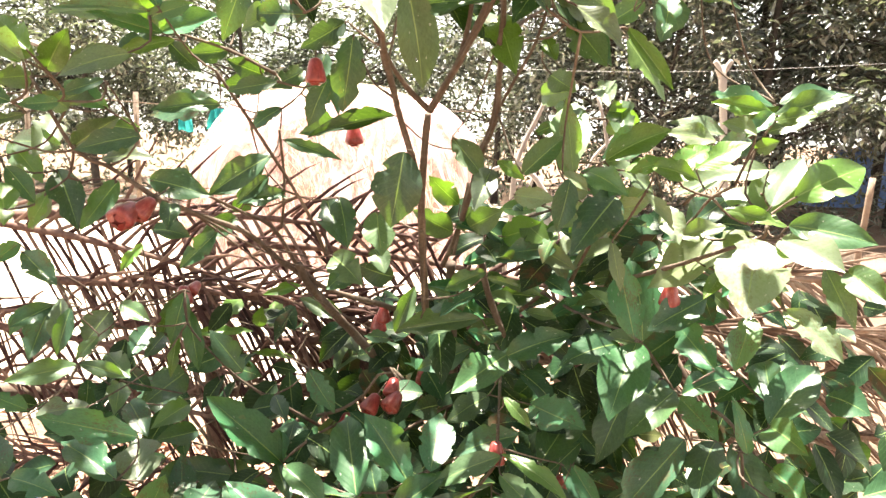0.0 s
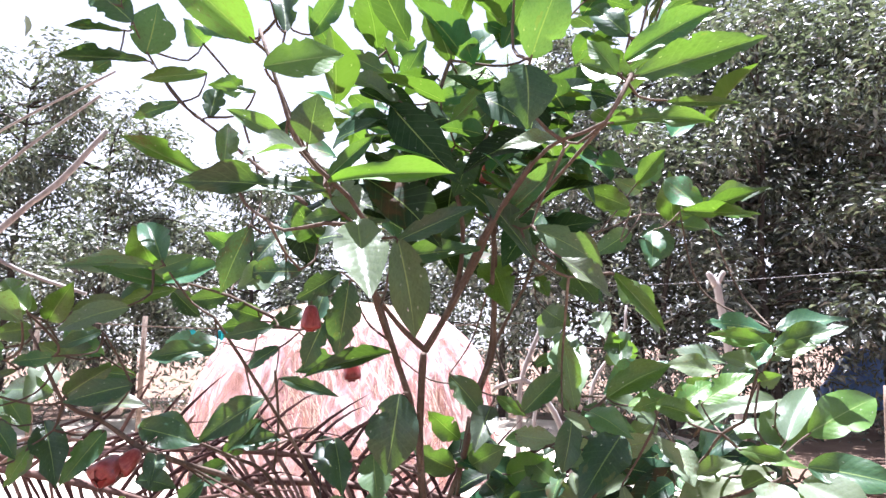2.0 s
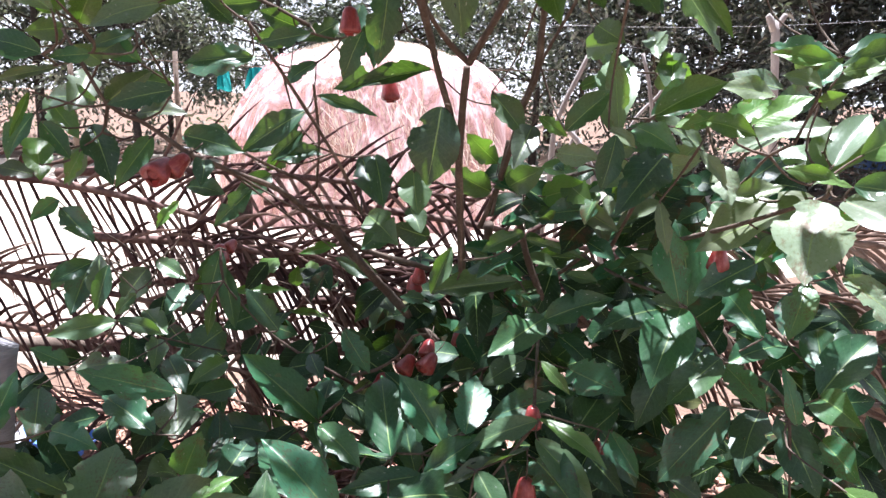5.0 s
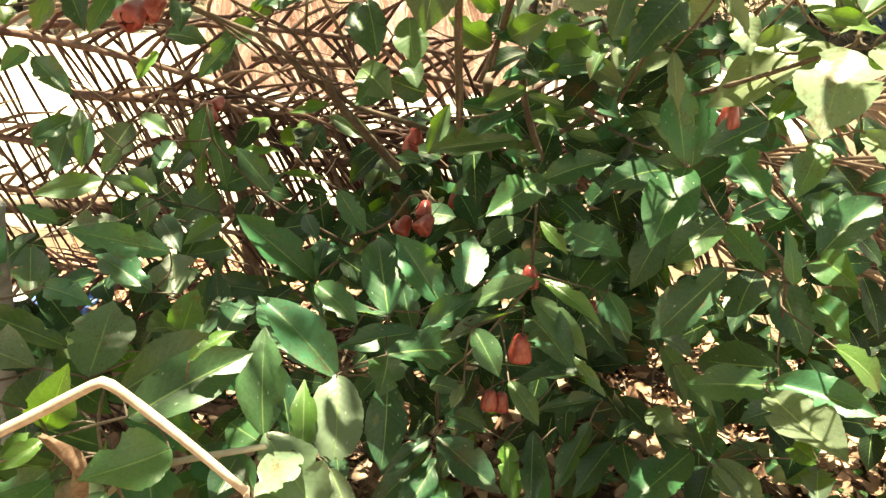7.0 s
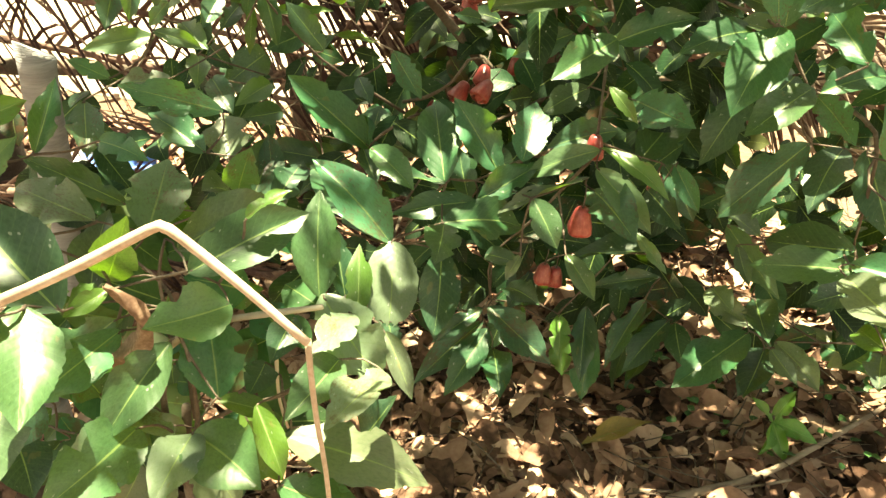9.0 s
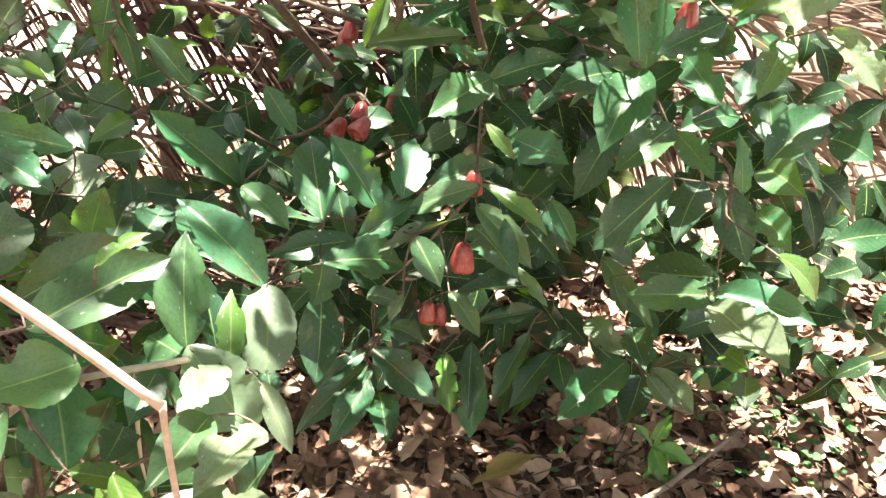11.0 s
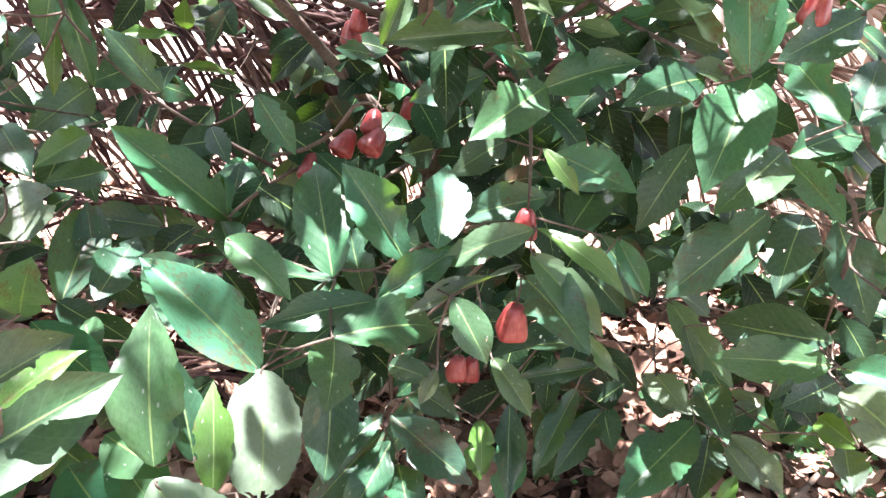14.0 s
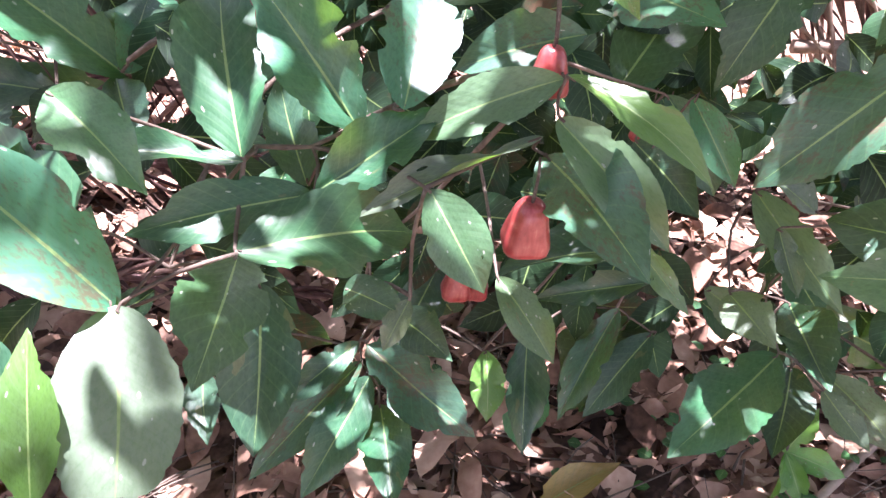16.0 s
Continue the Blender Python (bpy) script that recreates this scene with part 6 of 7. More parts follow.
for k in range(700):
    x, y, a, long = rng.gauss(0.3, 0.9), rng.uniform(0.3, 2.7), rng.uniform(0, math.pi), rng.uniform(0.06, 0.28)
    d = Vector((math.cos(a), math.sin(a), rng.uniform(-0.1, 0.1))) * long
    p = Vector((x, y, 0.045 + rng.random() * 0.02))
    r = rng.uniform(0.001, 0.003)
    tube(v, f, [p, p + d * 0.5 + Vector((rng.uniform(-0.01, 0.01), rng.uniform(-0.01, 0.01), 0.006)), p + d], r, r * 0.6, 5)
tagged(part("fallen_twigs", raw("fallen_twigs", v, f), BARK), "thin dry twigs lying in the litter", "twigs", kind="stuff")

v, f = [], []
tube(v, f, smooth_path([(0.390, 1.173, 0.060), (0.616, 1.272, 0.060), (0.793, 1.393, 0.060), (1.109, 1.629, 0.060)], 0.04), 0.0105, 0.0065, 8)
tagged(part("fallen_stick", raw("fallen_stick", v, f), TAN_WOOD), "pale dry stick lying on the litter", "stick")
v, f = [], []
tube(v, f, smooth_path([(0.313, 1.191, 0.055), (0.477, 1.210, 0.055), (0.604, 1.246, 0.055), (0.707, 1.282, 0.055)], 0.04), 0.005, 0.0035, 8)
tagged(part("fallen_stick", raw("fallen_stick", v, f), TAN_WOOD), "thin dry stick crossing another on the litter", "stick")

YELLOW = leaf_surface("yellow_leaf", 0.2)
yv, yf, yuv = leaf_shape(random.Random(6), 1, 0, 0.15, 0.05, 0.05)
data = raw("fallen_leaf", yv, yf)
put_uv(data, yuv)
ob = part("fallen_leaf", data, YELLOW)
ob.matrix_basis = leaf_pose((0.189, 1.294, 0.075), (0.384, 1.41, 0.075), 0.062, -10)
ob.color = (*TONES["y"], 1)
tagged(ob, "yellowed leaf fallen on brown litter", "leaf")

# small shoot and creeping herbs on the ground
sprout = empty("sapling", (0.68, 1.41, 0.0), "small bright green sapling in the litter", "plant")
wood = stem(sprout, "stem", [(0, 0, -0.02), (0.01, 0.0, 0.06), (0.0, 0.01, 0.13)], 0.004, 0.003)
for tip, wd, tn in (((0.11, -0.03, 0.09), 0.05, 30), ((0.03, -0.07, 0.05), 0.045, 40), ((-0.05, -0.08, 0.05), 0.035, -60), ((0.05, 0.05, 0.19), 0.04, 20), ((-0.06, 0.03, 0.17), 0.03, -20)):
    ob = part("leaf", LEAVES[0], None, wood)
    ob.matrix_basis = leaf_pose((0, 0.005, 0.115), tip, wd, tn)
    ob.color = (0.10, 0.24, 0.03, 1)
rng = random.Random(31)
places = []
for k in range(170):
    x, y = (1.16 + rng.gauss(0, 0.16), 1.55 + rng.gauss(0, 0.14)) if k < 110 else (0.55 + rng.gauss(0, 0.18), 1.6 + rng.gauss(0, 0.1))
    a, long = rng.uniform(0, 6.28), rng.uniform(0.018, 0.034)
    z = rng.uniform(0.05, 0.10)
    places.append(((x, y, z), (x + long * math.cos(a), y + long * math.sin(a), z + rng.uniform(-0.004, 0.004)), long * 0.9, rng.uniform(-25, 25)))
herb = leaf_cloud("ground_herb", places, [(0.06, 0.17, 0.05), (0.05, 0.13, 0.05)], LEAF_FILL, None, rng, 5, 2)
tagged(herb, "small round-leaved herbs creeping through the litter", "herbs")

# torn plastic bags on the ground by the fence
def plastic_scrap(m, seed, wide, deep, mat, label):
    rng = random.Random(seed)
    bm = bmesh.new()
    bmesh.ops.create_grid(bm, x_segments=14, y_segments=10, size=0.5)
    a, b = rng.uniform(0, 6), rng.uniform(0, 6)
    for q in bm.verts:
        u, w = q.co.x, q.co.y
        edge = 1 - 0.25 * math.sin(7 * math.atan2(w, u) + a) * min(1.0, 2 * math.hypot(u, w))
        q.co = Vector((u * wide * edge, w * deep * edge, 0.10 * wide * math.sin(u * 11 + a) * math.cos(w * 7 + b) + rng.uniform(0, 0.03) * wide + 0.05 * wide))
    ob = part("plastic_scrap", bm, mat)
    ob.matrix_basis = m
    return tagged(ob, label, "litter")


plastic_scrap(pose(-1.74, 2.46, 0.05, 16, 0, 18), 3, 0.26, 0.24, SCRAP_BLUE, "crumpled scrap of blue plastic in the litter")
plastic_scrap(pose(-1.98, 2.52, 0.05, 14, 4, -12), 5, 0.20, 0.22, SCRAP_PALE, "torn white plastic lying in the litter")


# ---- dry palm fronds ----
def palm_frond(rng, start, end, sag, count, leaf_long, spread, label, rise=0.0):
    """A dead coconut frond: a curved midrib with narrow dry leaflets on both sides."""
    a, b = Vector(start), Vector(end)
    mid = (a + b) / 2 + Vector((0, 0, sag))
    line = smooth_path([a, a.lerp(mid, 0.5) + Vector((0, 0, sag * 0.3)), mid, mid.lerp(b, 0.5) + Vector((0, 0, sag * 0.2)), b], 0.05)
    ob = empty("palm_frond", a, label, "palm frond", "dry palm fronds")
    loc = [p - a for p in line]
    v, f = [], []
    tube(v, f, loc, 0.020, 0.007, 8)
    # fronds starting right of x 0.3 get the copy coloured as sunlit
    skin = FROND_SUNLIT if start[0] > 0.3 else FROND
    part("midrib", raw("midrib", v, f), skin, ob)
    v, f = [], []
    way = (b - a).normalized()
    for k in range(count):
        s = 0.06 + 0.93 * k / count
        p = loc[min(len(loc) - 1, int(s * len(loc)))].copy()
        for sgn in (-1, 1):
            if rng.random() < 0.05:
                continue
            limp = rng.uniform(0.08, 0.75)
            long = leaf_long * math.sin(math.pi * (0.15 + 0.8 * s)) ** 0.6 * rng.uniform(0.75, 1.1)
            out = Vector((0, 0, sgn * spread)) + way * rng.uniform(0.55, 0.8) + Vector((rng.uniform(-0.3, 0.3), -rise + rng.uniform(-0.25, 0.2), rng.uniform(-0.35, 0.15)))
            out.normalize()
            side = Vector((0, 1, 0)).cross(out).normalized() * 0.0075
            keel = Vector((0, -0.006, 0))
            i = len(v)
            for q in range(5):
                u = q / 4
                c = p + out * long * u + Vector((0, 0, -limp * long * u * u)) + Vector((0, rng.uniform(-0.006, 0.006), 0))
                g = (1 - u ** 2) + 0.05
                v += [c + side * g, c + keel * g, c - side * g]
                if q:
                    z = i + q * 3
                    f += [(z - 3, z - 2, z + 1, z), (z - 2, z - 1, z + 2, z + 1)]
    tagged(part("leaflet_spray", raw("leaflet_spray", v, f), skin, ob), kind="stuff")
    return ob


rng = random.Random(40)
for s, e, sag, cnt, ll, sp, ri in (
        ((-2.3, 2.50, 1.20), (-0.25, 2.42, 0.80), 0.12, 36, 0.60, -0.9, 0.0),
        ((-1.7, 2.60, 1.20), (-0.05, 2.62, 1.14), 0.05, 30, 0.50, -0.75, 0.1),
        ((-2.5, 2.40, 0.86), (-0.4, 2.46, 0.52), 0.08, 40, 0.5, 0.8, 0.1),
        ((-2.6, 2.55, 0.62), (-0.5, 2.36, 0.42), 0.05, 40, 0.45, 0.8, 0.0),
        ((-0.9, 2.70, 1.10), (0.9, 2.58, 0.85), 0.06, 34, 0.5, 0.8, 0.0),
        ((-1.5, 2.46, 0.98), (0.3, 2.50, 0.66), 0.08, 60, 0.45, 0.6, 0.1),
        ((-1.3, 2.56, 0.78), (0.4, 2.52, 0.84), 0.05, 60, 0.45, 0.6, 0.0),
        ((-0.7, 2.50, 0.75), (1.2, 2.50, 0.62), 0.06, 66, 0.5, 0.7, 0.1),
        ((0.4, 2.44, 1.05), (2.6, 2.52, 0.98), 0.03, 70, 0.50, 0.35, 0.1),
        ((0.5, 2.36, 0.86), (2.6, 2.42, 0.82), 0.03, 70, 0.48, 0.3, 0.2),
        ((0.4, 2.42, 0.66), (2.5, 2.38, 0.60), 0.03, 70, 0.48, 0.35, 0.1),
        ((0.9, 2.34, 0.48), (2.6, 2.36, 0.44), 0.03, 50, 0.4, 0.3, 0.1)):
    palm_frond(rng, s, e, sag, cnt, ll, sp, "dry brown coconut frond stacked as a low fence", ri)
for s, e, sag, cnt, ll in (((-2.3, 2.05, 0.16), (0.1, 2.2, 0.10), 0.05, 52, 0.40), ((-0.1, 2.45, 0.12), (-2.2, 2.35, 0.34), 0.04, 52, 0.42), ((-2.2, 1.80, 0.10), (-0.2, 1.75, 0.12), 0.05, 44, 0.34)):
    palm_frond(rng, s, e, sag, cnt, ll, 0.5, "dry brown coconut frond lying on the litter")
for y, z, x0, x1, r in ((2.52, 0.52, -2.9, 0.3, 0.035), (2.60, 0.70, -0.6, 2.9, 0.028)):
    v, f = [], []
    tube(v, f, smooth_path([(x0, y, z - 0.06), ((x0 + x1) / 2, y + 0.02, z), (x1, y, z + 0.05)], 0.1), r, r * 0.8, 10)
    tagged(part("fence_rail", raw("fence_rail", v, f), BARK), "dark wooden pole laid along the frond fence", "rail", "fence rails")
for x, y, z in ((-2.75, 2.58, 1.25), (-0.95, 2.60, 1.2), (0.2, 2.66, 1.05), (1.55, 2.62, 1.15), (2.75, 2.60, 1.2)):
    v, f = [], []
    tube(v, f, smooth_path([(x, y, -0.1), (x + 0.01, y, z * 0.5), (x - 0.01, y + 0.01, z)], 0.1), 0.04, 0.034, 10)
    tagged(part("fence_post", raw("fence_post", v, f), BARK), "rough dark wooden post in the frond fence", "post", "fence posts")


# ---- haystack ----
def mound(grow, seed, up=36, around=72, top=1.0, fold=0.0):
    v, f = [], []
    for i in range(up + 1):
        h = i / up * top
        ring = math.cos(h * math.pi / 2) ** 0.72
        for k in range(around):
            a = 2 * math.pi * k / around
            lump = 1 + 0.10 * noise.noise((math.cos(a) * 1.6, math.sin(a) * 1.6, h * 2 + seed)) + fold * noise.noise((math.cos(a) * 9, math.sin(a) * 9, h * 1.1 + seed))
            v.append((2.05 * grow * ring * lump * math.cos(a), 1.5 * grow * ring * lump * math.sin(a), 2.25 * grow * math.sin(h * math.pi / 2) * (1 + 0.04 * noise.noise((math.cos(a) * 2, math.sin(a) * 2, seed)))))
    for i in range(up):
        for k in range(around):
            a, b = i * around, (i + 1) * around
            f.append((a + k, a + (k + 1) % around, b + (k + 1) % around, b + k))
    return v, f


HAY_AT = (-1.5, 8.8, 0.0)
stack = empty("haystack", HAY_AT, "straw stack wrapped in torn pink plastic", "haystack")
part("straw_heap", raw("straw_heap", *mound(0.96, 3)), STRAW, stack)
rng = random.Random(17)
v, f = [], []
for k in range(9000):
    a, h = rng.uniform(0, 2 * math.pi), rng.uniform(0.05, 0.97)
    ring = math.cos(h * math.pi / 2) ** 0.72
    p = Vector((2.0 * ring * math.cos(a), 1.46 * ring * math.sin(a), 2.18 * math.sin(h * math.pi / 2)))
    d = Vector((rng.gauss(0, 0.3) - 0.25 * math.sin(a), rng.gauss(0, 0.3), -1 + rng.gauss(0, 0.25))).normalized() * rng.uniform(0.12, 0.4)
    o = Vector((math.cos(a), math.sin(a), 0.3)) * 0.03
    s = d.cross(o).normalized() * 0.004
    i = len(v)
    v += [p + o - s, p + o + s, p + d + o * 0.6 + s * 0.5, p + d + o * 0.6 - s * 0.5]
    f.append((i, i + 1, i + 2, i + 3))
tagged(part("loose_straw", raw("loose_straw", v, f, False), STRAW, stack), kind="stuff")
part("plastic_sheet", raw("plastic_sheet", *mound(1.0, 3, 44, 200, 0.70, 0.08)), SHEET, stack, "crumpled translucent pink plastic")
v, f = [], []
for k in range(5):
    a0 = -2.4 + k * 0.35
    tube(v, f, smooth_path([(2.08 * math.cos(a0 + t * 0.3) * (1 - 0.3 * t * t), 1.53 * math.sin(a0 + t * 0.3) * (1 - 0.3 * t * t), 0.2 + 1.6 * t) for t in (0, 0.25, 0.5, 0.75, 1.0)], 0.1), 0.006, 0.006, 5)
part("rope", raw("rope", v, f), REED, stack)

# ---- posts, dead wood, tarpaulins ----
v, f = [], []
tube(v, f, smooth_path([(2.55, 6.1, -0.2), (2.46, 6.1, 0.9), (2.38, 6.1, 1.75), (2.33, 6.1, 2.2)], 0.1), 0.042, 0.031, 12)
tube(v, f, smooth_path([(2.33, 6.1, 2.12), (2.28, 6.1, 2.22), (2.26, 6.1, 2.24)], 0.05), 0.032, 0.024, 8)
tube(v, f, smooth_path([(2.33, 6.1, 2.12), (2.39, 6.1, 2.22), (2.41, 6.1, 2.25)], 0.05), 0.028, 0.02, 8)
tagged(part("forked_post", raw("forked_post", v, f), POST_GREY), "pale forked wooden post standing beyond the fence", "post")
v, f = [], []
tube(v, f, smooth_path([(2.40, 4.0, -0.1), (2.42, 4.0, 0.7), (2.46, 4.0, 1.36)], 0.1), 0.022, 0.018, 8)
tagged(part("fence_stake", raw("fence_stake", v, f), TAN_WOOD), "short pale wooden stake beside the yard", "stake")
for pts, r in (([(0.35, 5.0, -0.05), (0.44, 5.0, 0.9), (0.47, 5.0, 1.35), (0.62, 5.0, 1.72), (0.67, 5.0, 1.84)], 0.03), ([(0.9, 5.0, -0.05), (0.78, 5.0, 0.9), (0.62, 5.0, 1.25), (0.47, 5.0, 1.36), (0.28, 5.0, 1.30)], 0.034), ([(1.25, 5.0, -0.05), (1.18, 5.0, 1.0), (1.12, 5.0, 1.55), (1.04, 5.0, 1.85)], 0.024), ([(0.5, 5.3, -0.05), (0.62, 5.3, 1.2), (0.95, 5.3, 1.6)], 0.02), ([(1.0, 5.2, -0.05), (1.0, 5.2, 1.2), (1.25, 5.2, 1.62), (1.3, 5.2, 1.9)], 0.02)):
    v, f = [], []
    tube(v, f, smooth_path(pts, 0.08), r * 0.9, r * 0.5, 9)
    tagged(part("dead_branch", raw("dead_branch", v, f), POST_GREY), "bleached crooked dead branch stuck upright", "branch", "dead branches")
for pts, r in (([(-3.0, 3.0, 1.2), (-2.06, 3.0, 2.14), (-1.80, 3.0, 2.36), (-1.60, 3.0, 2.6)], 0.018), ([(-2.7, 3.2, 2.0), (-2.2, 3.2, 2.5), (-1.75, 3.2, 2.85)], 0.01), ([(-2.8, 3.1, 2.2), (-2.2, 3.1, 2.62), (-1.63, 3.1, 2.93)], 0.008), ([(-2.6, 3.1, 2.3), (-2.1, 3.1, 2.0), (-1.7, 3.1, 1.85)], 0.012)):
    v, f = [], []
    foot = pts[0]
    tube(v, f, smooth_path([(foot[0] - 0.25, foot[1], -0.05), (foot[0] - 0.15, foot[1], foot[2] * 0.6), *pts], 0.1), r * 1.3, r * 0.7, 8)
    tagged(part("bare_pole", raw("bare_pole", v, f), POST_GREY), "thin bare pole leaning over the yard", "pole", "bare poles")


def drape(name, at, wide, high, mat, label, category, wave=0.12, heap=False):
    bm = bmesh.new()
    bmesh.ops.create_grid(bm, x_segments=26, y_segments=14, size=0.5)
    for q in bm.verts:
        x, h = q.co.x, q.co.y + 0.5
        if heap:
            q.co = Vector((x * wide, (h - 0.5) * wide * 0.6, high * max(0, 1 - (2 * abs(x)) ** 2) * math.sin(math.pi * h) * (1 + 0.5 * noise.noise((x * 5, h * 5, 2)))))
        else:
            q.co = Vector((x * wide * (0.7 + 0.3 * (1 - h)), wave * math.sin(x * 17 + 2 * h), h * high + 0.08 * noise.noise((x * 4, 0, 1))))
    bmesh.ops.solidify(bm, geom=bm.faces[:], thickness=0.01)
    ob = part(name, bm, mat)
    ob.location = at
    return tagged(ob, label, category)


for x, y, z, ww, hh in ((-4.3, 11.0, 1.55, 0.16, 0.34), (-3.8, 11.2, 1.58, 0.4, 0.32), (-3.35, 11.2, 1.58, 0.2, 0.28)):
    drape("hanging_net", (x, y, z), ww, hh, NET_TEAL, "teal netting hung on a line", "net")
v, f = [], []
tube(v, f, smooth_path([(-7.0, 11.2, 2.1), (-3.8, 11.15, 1.93), (0, 12.5, 2.0), (3, 13, 2.1)], 0.4), 0.008, 0.008, 5)
for x, y in ((-7.0, 11.2), (3, 13), (-5.2, 11.2), (-2.6, 11.6)):
    tube(v, f, [Vector((x, y, -0.1)), Vector((x, y, 1.0)), Vector((x + 0.02, y, 2.15))], 0.05, 0.04, 8)
tagged(part("clothes_line", raw("clothes_line", v, f), BARK), "line strung between rough wooden posts", "line")
drape("tarpaulin", (10.9, 18.2, 0.0), 3.4, 1.5, TARP_BLUE, "blue tarpaulin draped over a heap", "tarpaulin", heap=True)
v, f = [], []
tube(v, f, smooth_path([(0.2, 6.2, 2.15), (2.33, 6.1, 2.16), (6.5, 6.6, 2.5), (9, 7, 2.7)], 0.5), 0.0018, 0.0018, 5)
tagged(part("fence_wire", raw("fence_wire", v, f), WIRE), "thin wire running from the forked post", "wire")


# ---- woods behind ----
def wood_tree(rng, at, height, width, count, leaf_long, tones, label):
    ob = empty("tree", at, label, "tree", "trees of the wood")
    v, f = [], []
    top = Vector((rng.uniform(-0.4, 0.4), rng.uniform(-0.4, 0.4), height * 0.8))
    line = smooth_path([(0, 0, -0.2), (rng.uniform(-0.2, 0.2), 0, height * 0.3), top * 0.75, top], 0.4)
    tube(v, f, line, 0.03 + height * 0.008, 0.02, 10, 0.1, rng)
    clumps = []
    for k in range(46):
        s = rng.uniform(0.22, 1.0)
        p = line[min(len(line) - 1, int(s * len(line)))]
        a = rng.uniform(0, 2 * math.pi)
        reach = width * (0.45 + 0.55 * math.sin(math.pi * min(1, 0.25 + 0.7 * s))) * rng.uniform(0.35, 1.0)
        q = p + Vector((math.cos(a) * reach, math.sin(a) * reach, rng.uniform(-0.1, 0.35) * reach))
        tube(v, f, smooth_path([p, p.lerp(q, 0.5) + Vector((0, 0, 0.12 * reach)), q], 0.3), 0.028, 0.008, 5, 0.1, rng)
        clumps.append((q, rng.uniform(0.45, 0.95) * width * 0.28))
    part("trunk", raw("trunk", v, f), BARK_DARK, ob)
    places = []
    for k in range(int(count * 1.9)):
        c, r = clumps[rng.randrange(len(clumps))]
        d = Vector((rng.gauss(0, 1), rng.gauss(0, 1), rng.gauss(0, 0.8))).normalized() * r * rng.random() ** 0.45
        b = c + d
        out = (d * 0.6 + Vector((rng.gauss(0, 0.4), rng.gauss(0, 0.4), -0.35 * r))).normalized() * leaf_long * rng.uniform(0.6, 1.2)
        places.append((b, b + out, leaf_long * rng.uniform(0.28, 0.4), rng.uniform(-60, 60)))
    leaf_cloud("crown", places, tones, LEAF_FAR, ob, rng, 2, 1)
    return ob


# the third tone of each palette paints sun glints as pale leaves
DARK = [(0.038, 0.045, 0.038), (0.075, 0.082, 0.072), (0.21, 0.215, 0.205)]
PALE = [(0.03, 0.036, 0.026), (0.07, 0.08, 0.06), (0.20, 0.21, 0.18)]
rng = random.Random(77)
for x, y, h, wd, n, ll, tn in (
        (6.8, 15.5, 11, 3.2, 5200, 0.25, DARK), (10.2, 16.5, 12, 3.4, 5200, 0.25, DARK), (4.0, 13, 6.5, 2.4, 3600, 0.19, DARK), (13.5, 13.5, 9, 3, 4600, 0.24, DARK),
        (3.2, 14, 9.5, 2.8, 4200, 0.20, DARK), (5.8, 12.5, 9, 2.8, 4600, 0.19, DARK), (8.4, 13, 10, 3.0, 4600, 0.20, DARK), (11.5, 14, 11, 3.2, 4200, 0.20, DARK),
        (1.0, 16, 7.5, 2.6, 3200, 0.20, DARK), (4.6, 17, 12, 3.4, 4600, 0.28, DARK), (8, 18, 12, 3.6, 4800, 0.30, DARK), (12, 19, 13, 4, 4800, 0.32, DARK), (15, 16, 12, 3.6, 3200, 0.22, DARK),
        (-2.2, 17, 5.6, 2.6, 3800, 0.20, PALE), (-5.0, 16, 6.8, 2.8, 5400, 0.20, PALE), (-7.6, 14.5, 7.6, 3.0, 6400, 0.19, PALE), (-10.2, 15, 9.8, 3.4, 6600, 0.20, PALE), (-13, 17, 10.5, 3.2, 3200, 0.22, PALE),
        # trees with y below 4 are unseen, added to close off low sky light
        (-1.0, 20, 6.0, 3.2, 2600, 0.22, DARK), (-5, 21, 6.5, 3.4, 2600, 0.22, DARK), (-10, 21, 8, 3.6, 2600, 0.24, DARK), (2.4, 20, 8.0, 3.2, 2600, 0.22, DARK), (-12, -6.5, 8, 3, 2200, 0.26, DARK), (-8, -8, 9, 3.4, 2200, 0.26, DARK), (-4, -7, 8.5, 3.2, 2400, 0.26, DARK), (0, -8.5, 9.5, 3.4, 2400, 0.26, DARK), (4, -7, 8.5, 3.2, 2400, 0.26, DARK), (8, -8, 9, 3.4, 2200, 0.26, DARK), (12, -6, 8, 3, 2200, 0.26, DARK), (15, 1, 9, 3.4, 2200, 0.26, DARK), (-15, 3, 9, 3.4, 2200, 0.26, DARK), (18.5, 21, 12, 4, 2400, 0.26, DARK), (-17, 20, 9, 3.6, 2400, 0.24, PALE)):
    wood_tree(rng, (x, y, 0), h, wd, n, ll, tn, "leafy tree with a dark trunk in the wood" if tn is DARK else "sunlit tree at the yard's edge, its glints painted as pale leaves")
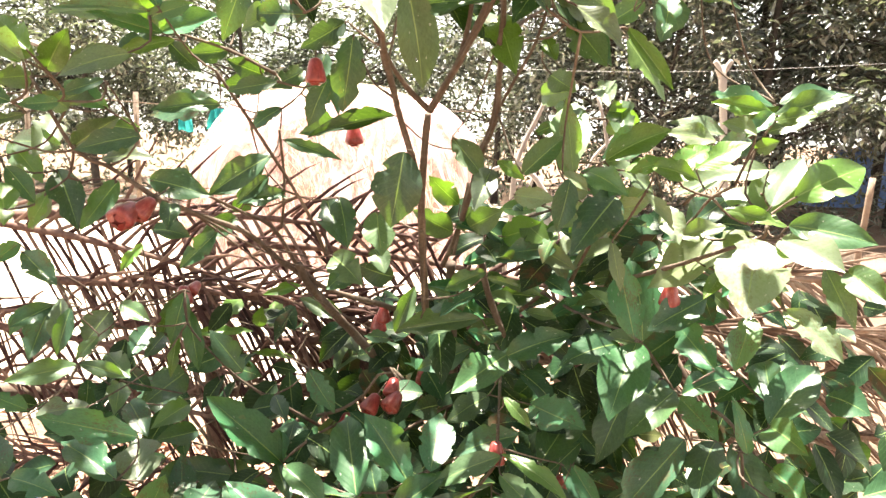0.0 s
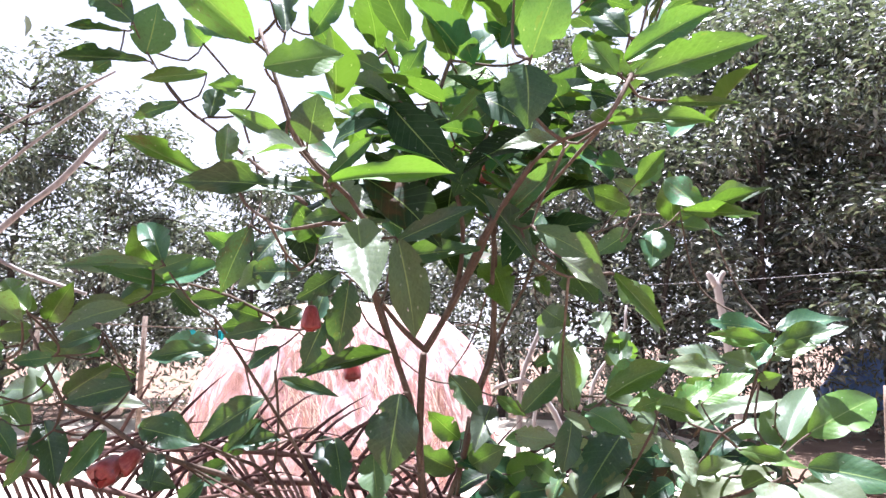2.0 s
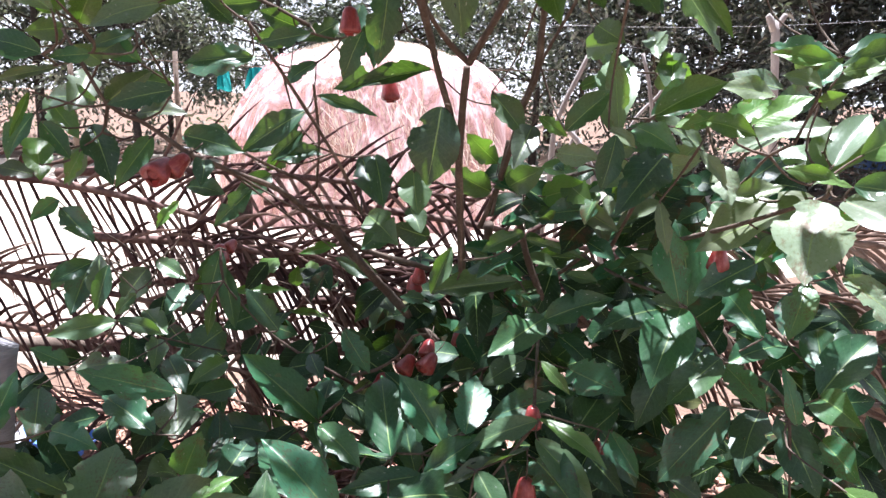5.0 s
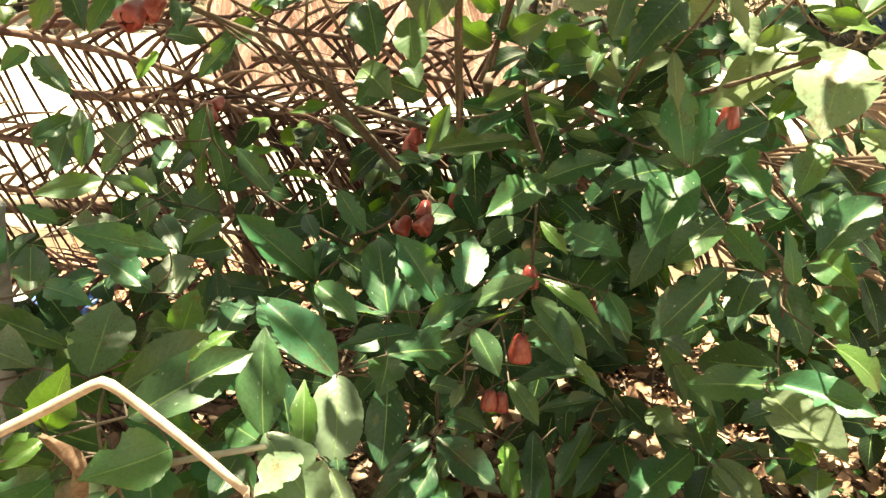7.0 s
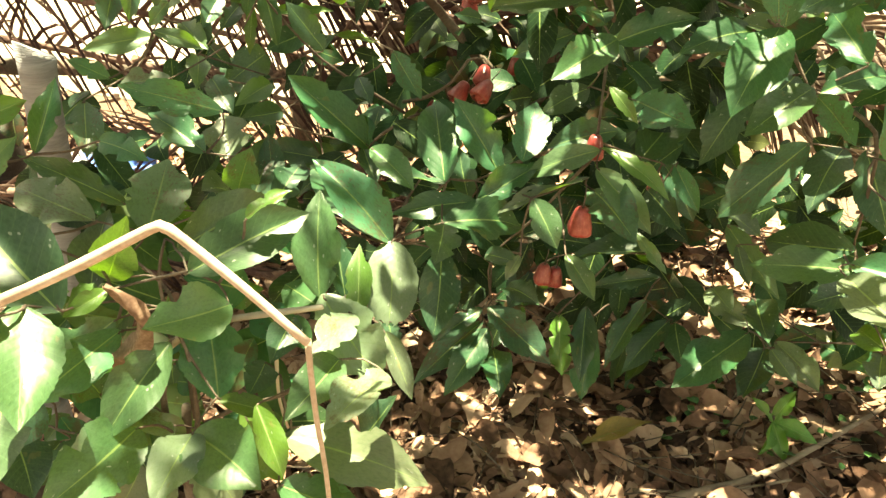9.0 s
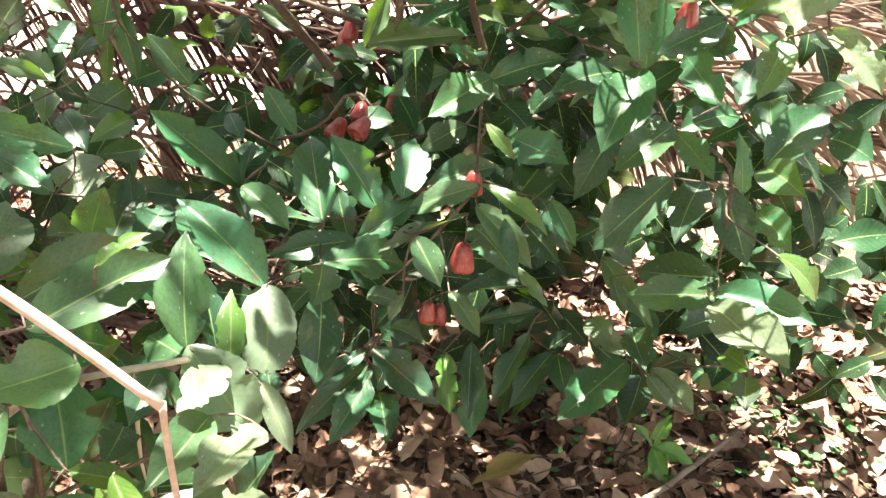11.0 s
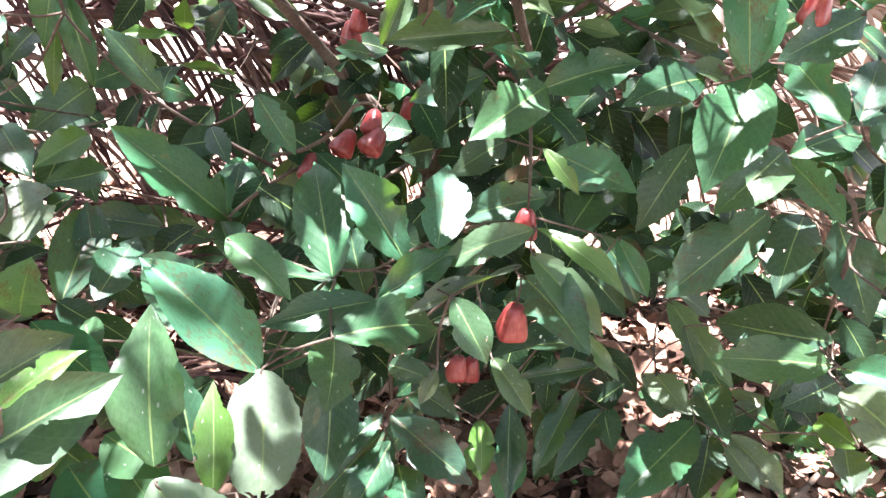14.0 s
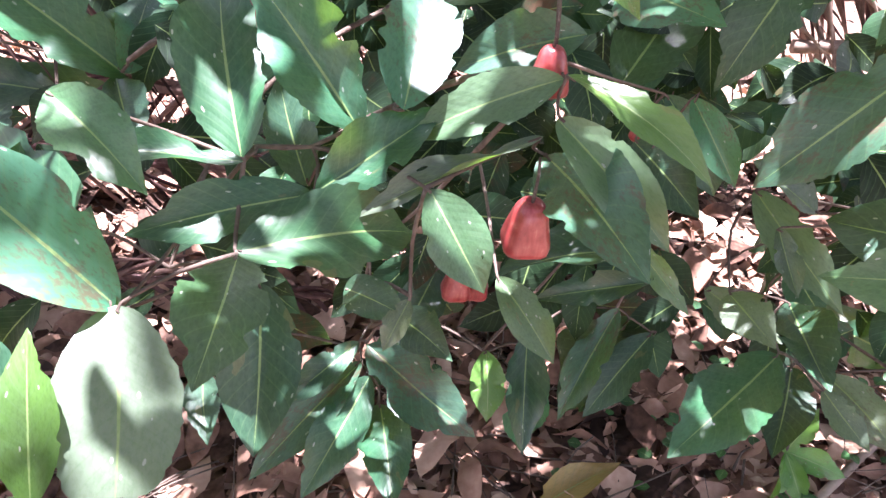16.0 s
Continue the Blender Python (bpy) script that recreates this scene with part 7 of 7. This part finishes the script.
# the tree beside the fence; its boughs are unseen, added to shade the bushes
neighbour = empty("tree", (-2.13, 2.35, 0), "dark-trunked tree with unseen boughs added to shade the bushes", "tree", "trees of the wood")
rng = random.Random(52)
v, f = [], []
tube(v, f, smooth_path([(0, 0, -0.1), (-0.05, 0.02, 1.2), (-0.12, 0.05, 2.4), (0.0, 0.1, 3.6), (0.2, 0.1, 4.6), (0.4, 0.1, 5.4)], 0.15), 0.075, 0.045, 14, 0.06, rng)
clumps = []
for bough in ([(-0.05, 0.08, 3.2), (0.7, 0.2, 3.9), (1.6, 0.2, 4.2), (2.4, 0.15, 4.4), (3.2, 0.15, 4.5)], [(0.1, 0.1, 4.0), (0.6, 0.35, 4.4), (1.3, 0.45, 4.7), (2.2, 0.45, 4.9)], [(-0.08, 0.06, 3.0), (-0.5, 0.3, 3.7), (-0.9, 0.5, 4.3)], [(0.0, 0.08, 3.5), (0.3, 0.05, 4.1), (0.8, 0.12, 4.5), (1.5, 0.14, 4.8)], [(0.2, 0.1, 4.2), (1.0, -0.05, 4.6), (2.0, -0.12, 4.75), (3.0, -0.15, 4.8), (3.6, -0.15, 4.85)], [(-0.05, 0.05, 3.3), (0.35, -0.4, 4.0), (0.7, -0.75, 4.4), (1.0, -0.95, 4.6)], [(0.35, -0.4, 4.0), (0.7, -0.8, 4.3), (1.0, -0.9, 4.45), (1.22, -0.92, 4.5)], [(0.7, -0.78, 4.36), (1.0, -0.7, 4.5), (1.25, -0.7, 4.6)]):
    line = smooth_path(bough, 0.12)
    tube(v, f, line, 0.035, 0.010, 8, 0.08, rng)
    for k in range(16):
        p = line[rng.randrange(len(line) // 4, len(line))]
        q = p + Vector((rng.uniform(-0.35, 0.35), rng.uniform(-0.22, 0.4), rng.uniform(-0.1, 0.4)))
        tube(v, f, smooth_path([p, p.lerp(q, 0.5) + Vector((0, 0, 0.05)), q], 0.1), 0.008, 0.003, 5, 0.1, rng)
        clumps.append(q)
part("trunk", raw("trunk", v, f), BARK_DARK, neighbour)
places = []
for k in range(2000):
    c = clumps[rng.randrange(len(clumps))]
    b = c + Vector((rng.gauss(0, 0.13), rng.gauss(0, 0.11), rng.gauss(0, 0.12)))
    places.append((b, b + Vector((rng.gauss(0, 0.09), rng.gauss(0, 0.09), rng.gauss(-0.05, 0.05))), rng.uniform(0.05, 0.07), rng.uniform(-50, 50)))
leaf_cloud("crown", places, DARK, LEAF_FAR, neighbour, rng, 6, 2)
# undergrowth along the wood's foot
places = []
for k in range(9000):
    x = rng.uniform(-20, 22)
    y = 17.5 + rng.gauss(0, 1.6) + 0.02 * x * x * 0.3
    z = rng.random() ** 1.4 * 2.6
    b = Vector((x, y, z))
    places.append((b, b + Vector((rng.gauss(0, 0.1), rng.gauss(0, 0.1), rng.gauss(0.02, 0.1))), 0.07, rng.uniform(-70, 70)))
for k in range(9000):
    b = Vector((rng.uniform(2.5, 17), rng.uniform(11.0, 13.5), rng.random() ** 1.3 * 3.6))
    places.append((b, b + Vector((rng.gauss(0, 0.1), rng.gauss(0, 0.08), rng.gauss(-0.02, 0.08))), 0.035, rng.uniform(-70, 70)))
tagged(leaf_cloud("undergrowth", places, DARK + PALE + [(0.10, 0.085, 0.065), (0.16, 0.14, 0.11)], LEAF_FAR, None, rng, 3, 1), "tangled undergrowth at the foot of the wood", "undergrowth")


# coconut palm behind the wood
def coconut_palm(at, height, seed, fronds=15):
    rng = random.Random(seed)
    ob = empty("coconut_palm", at, "coconut palm with drooping fronds behind the wood", "palm")
    v, f = [], []
    tube(v, f, smooth_path([(0, 0, -0.2), (0.1, 0, height * 0.5), (0.0, 0, height)], 0.6), 0.16, 0.11, 10)
    part("trunk", raw("trunk", v, f), BARK_DARK, ob)
    for k in range(fronds):
        a = 2 * math.pi * k / fronds + rng.uniform(-0.2, 0.2)
        lift = rng.uniform(-0.5, 0.9)
        o = Vector((math.cos(a), math.sin(a), 0))
        line = smooth_path([Vector((0, 0, height)), o * 1.1 + Vector((0, 0, height + 0.7 * lift + 0.4)), o * 2.3 + Vector((0, 0, height + 0.7 * lift - 0.1)), o * 3.2 + Vector((0, 0, height + 0.5 * lift - 1.2))], 0.2)
        v, f = [], []
        tube(v, f, line, 0.03, 0.008, 5)
        for i in range(4, len(line) - 1):
            for j in range(3):
                p = line[i].lerp(line[i + 1], j / 3)
                for sg in (-1, 1):
                    d = (o.cross(Vector((0, 0, 1))) * sg * 0.6 + o * 0.35 + Vector((0, 0, -0.75 + rng.uniform(-0.2, 0.2)))).normalized() * rng.uniform(0.6, 0.85)
                    s = d.cross(Vector((0, 0, 1))).normalized() * 0.022
                    m = len(v)
                    v += [p + s, p - s, p + d * 0.6 - s, p + d, p + d * 0.6 + s]
                    f.append((m, m + 1, m + 2, m + 3, m + 4))
        data = raw("frond", v, f, False)
        data.materials.append(PALM)
        part("frond", data, None, ob)
    return ob


PALM = surface("palm_leaf", [(0.25, (0.05, 0.09, 0.03)), (0.5, (0.10, 0.15, 0.05)), (0.75, (0.22, 0.22, 0.09))], 3, 0.5, 30, 0.2, 0.01)
coconut_palm((9.2, 19.5, 0), 13.2, 5)
coconut_palm((12.5, 20.5, 0), 15.0, 6)
coconut_palm((2.0, 24, 0), 11.0, 7, 11)
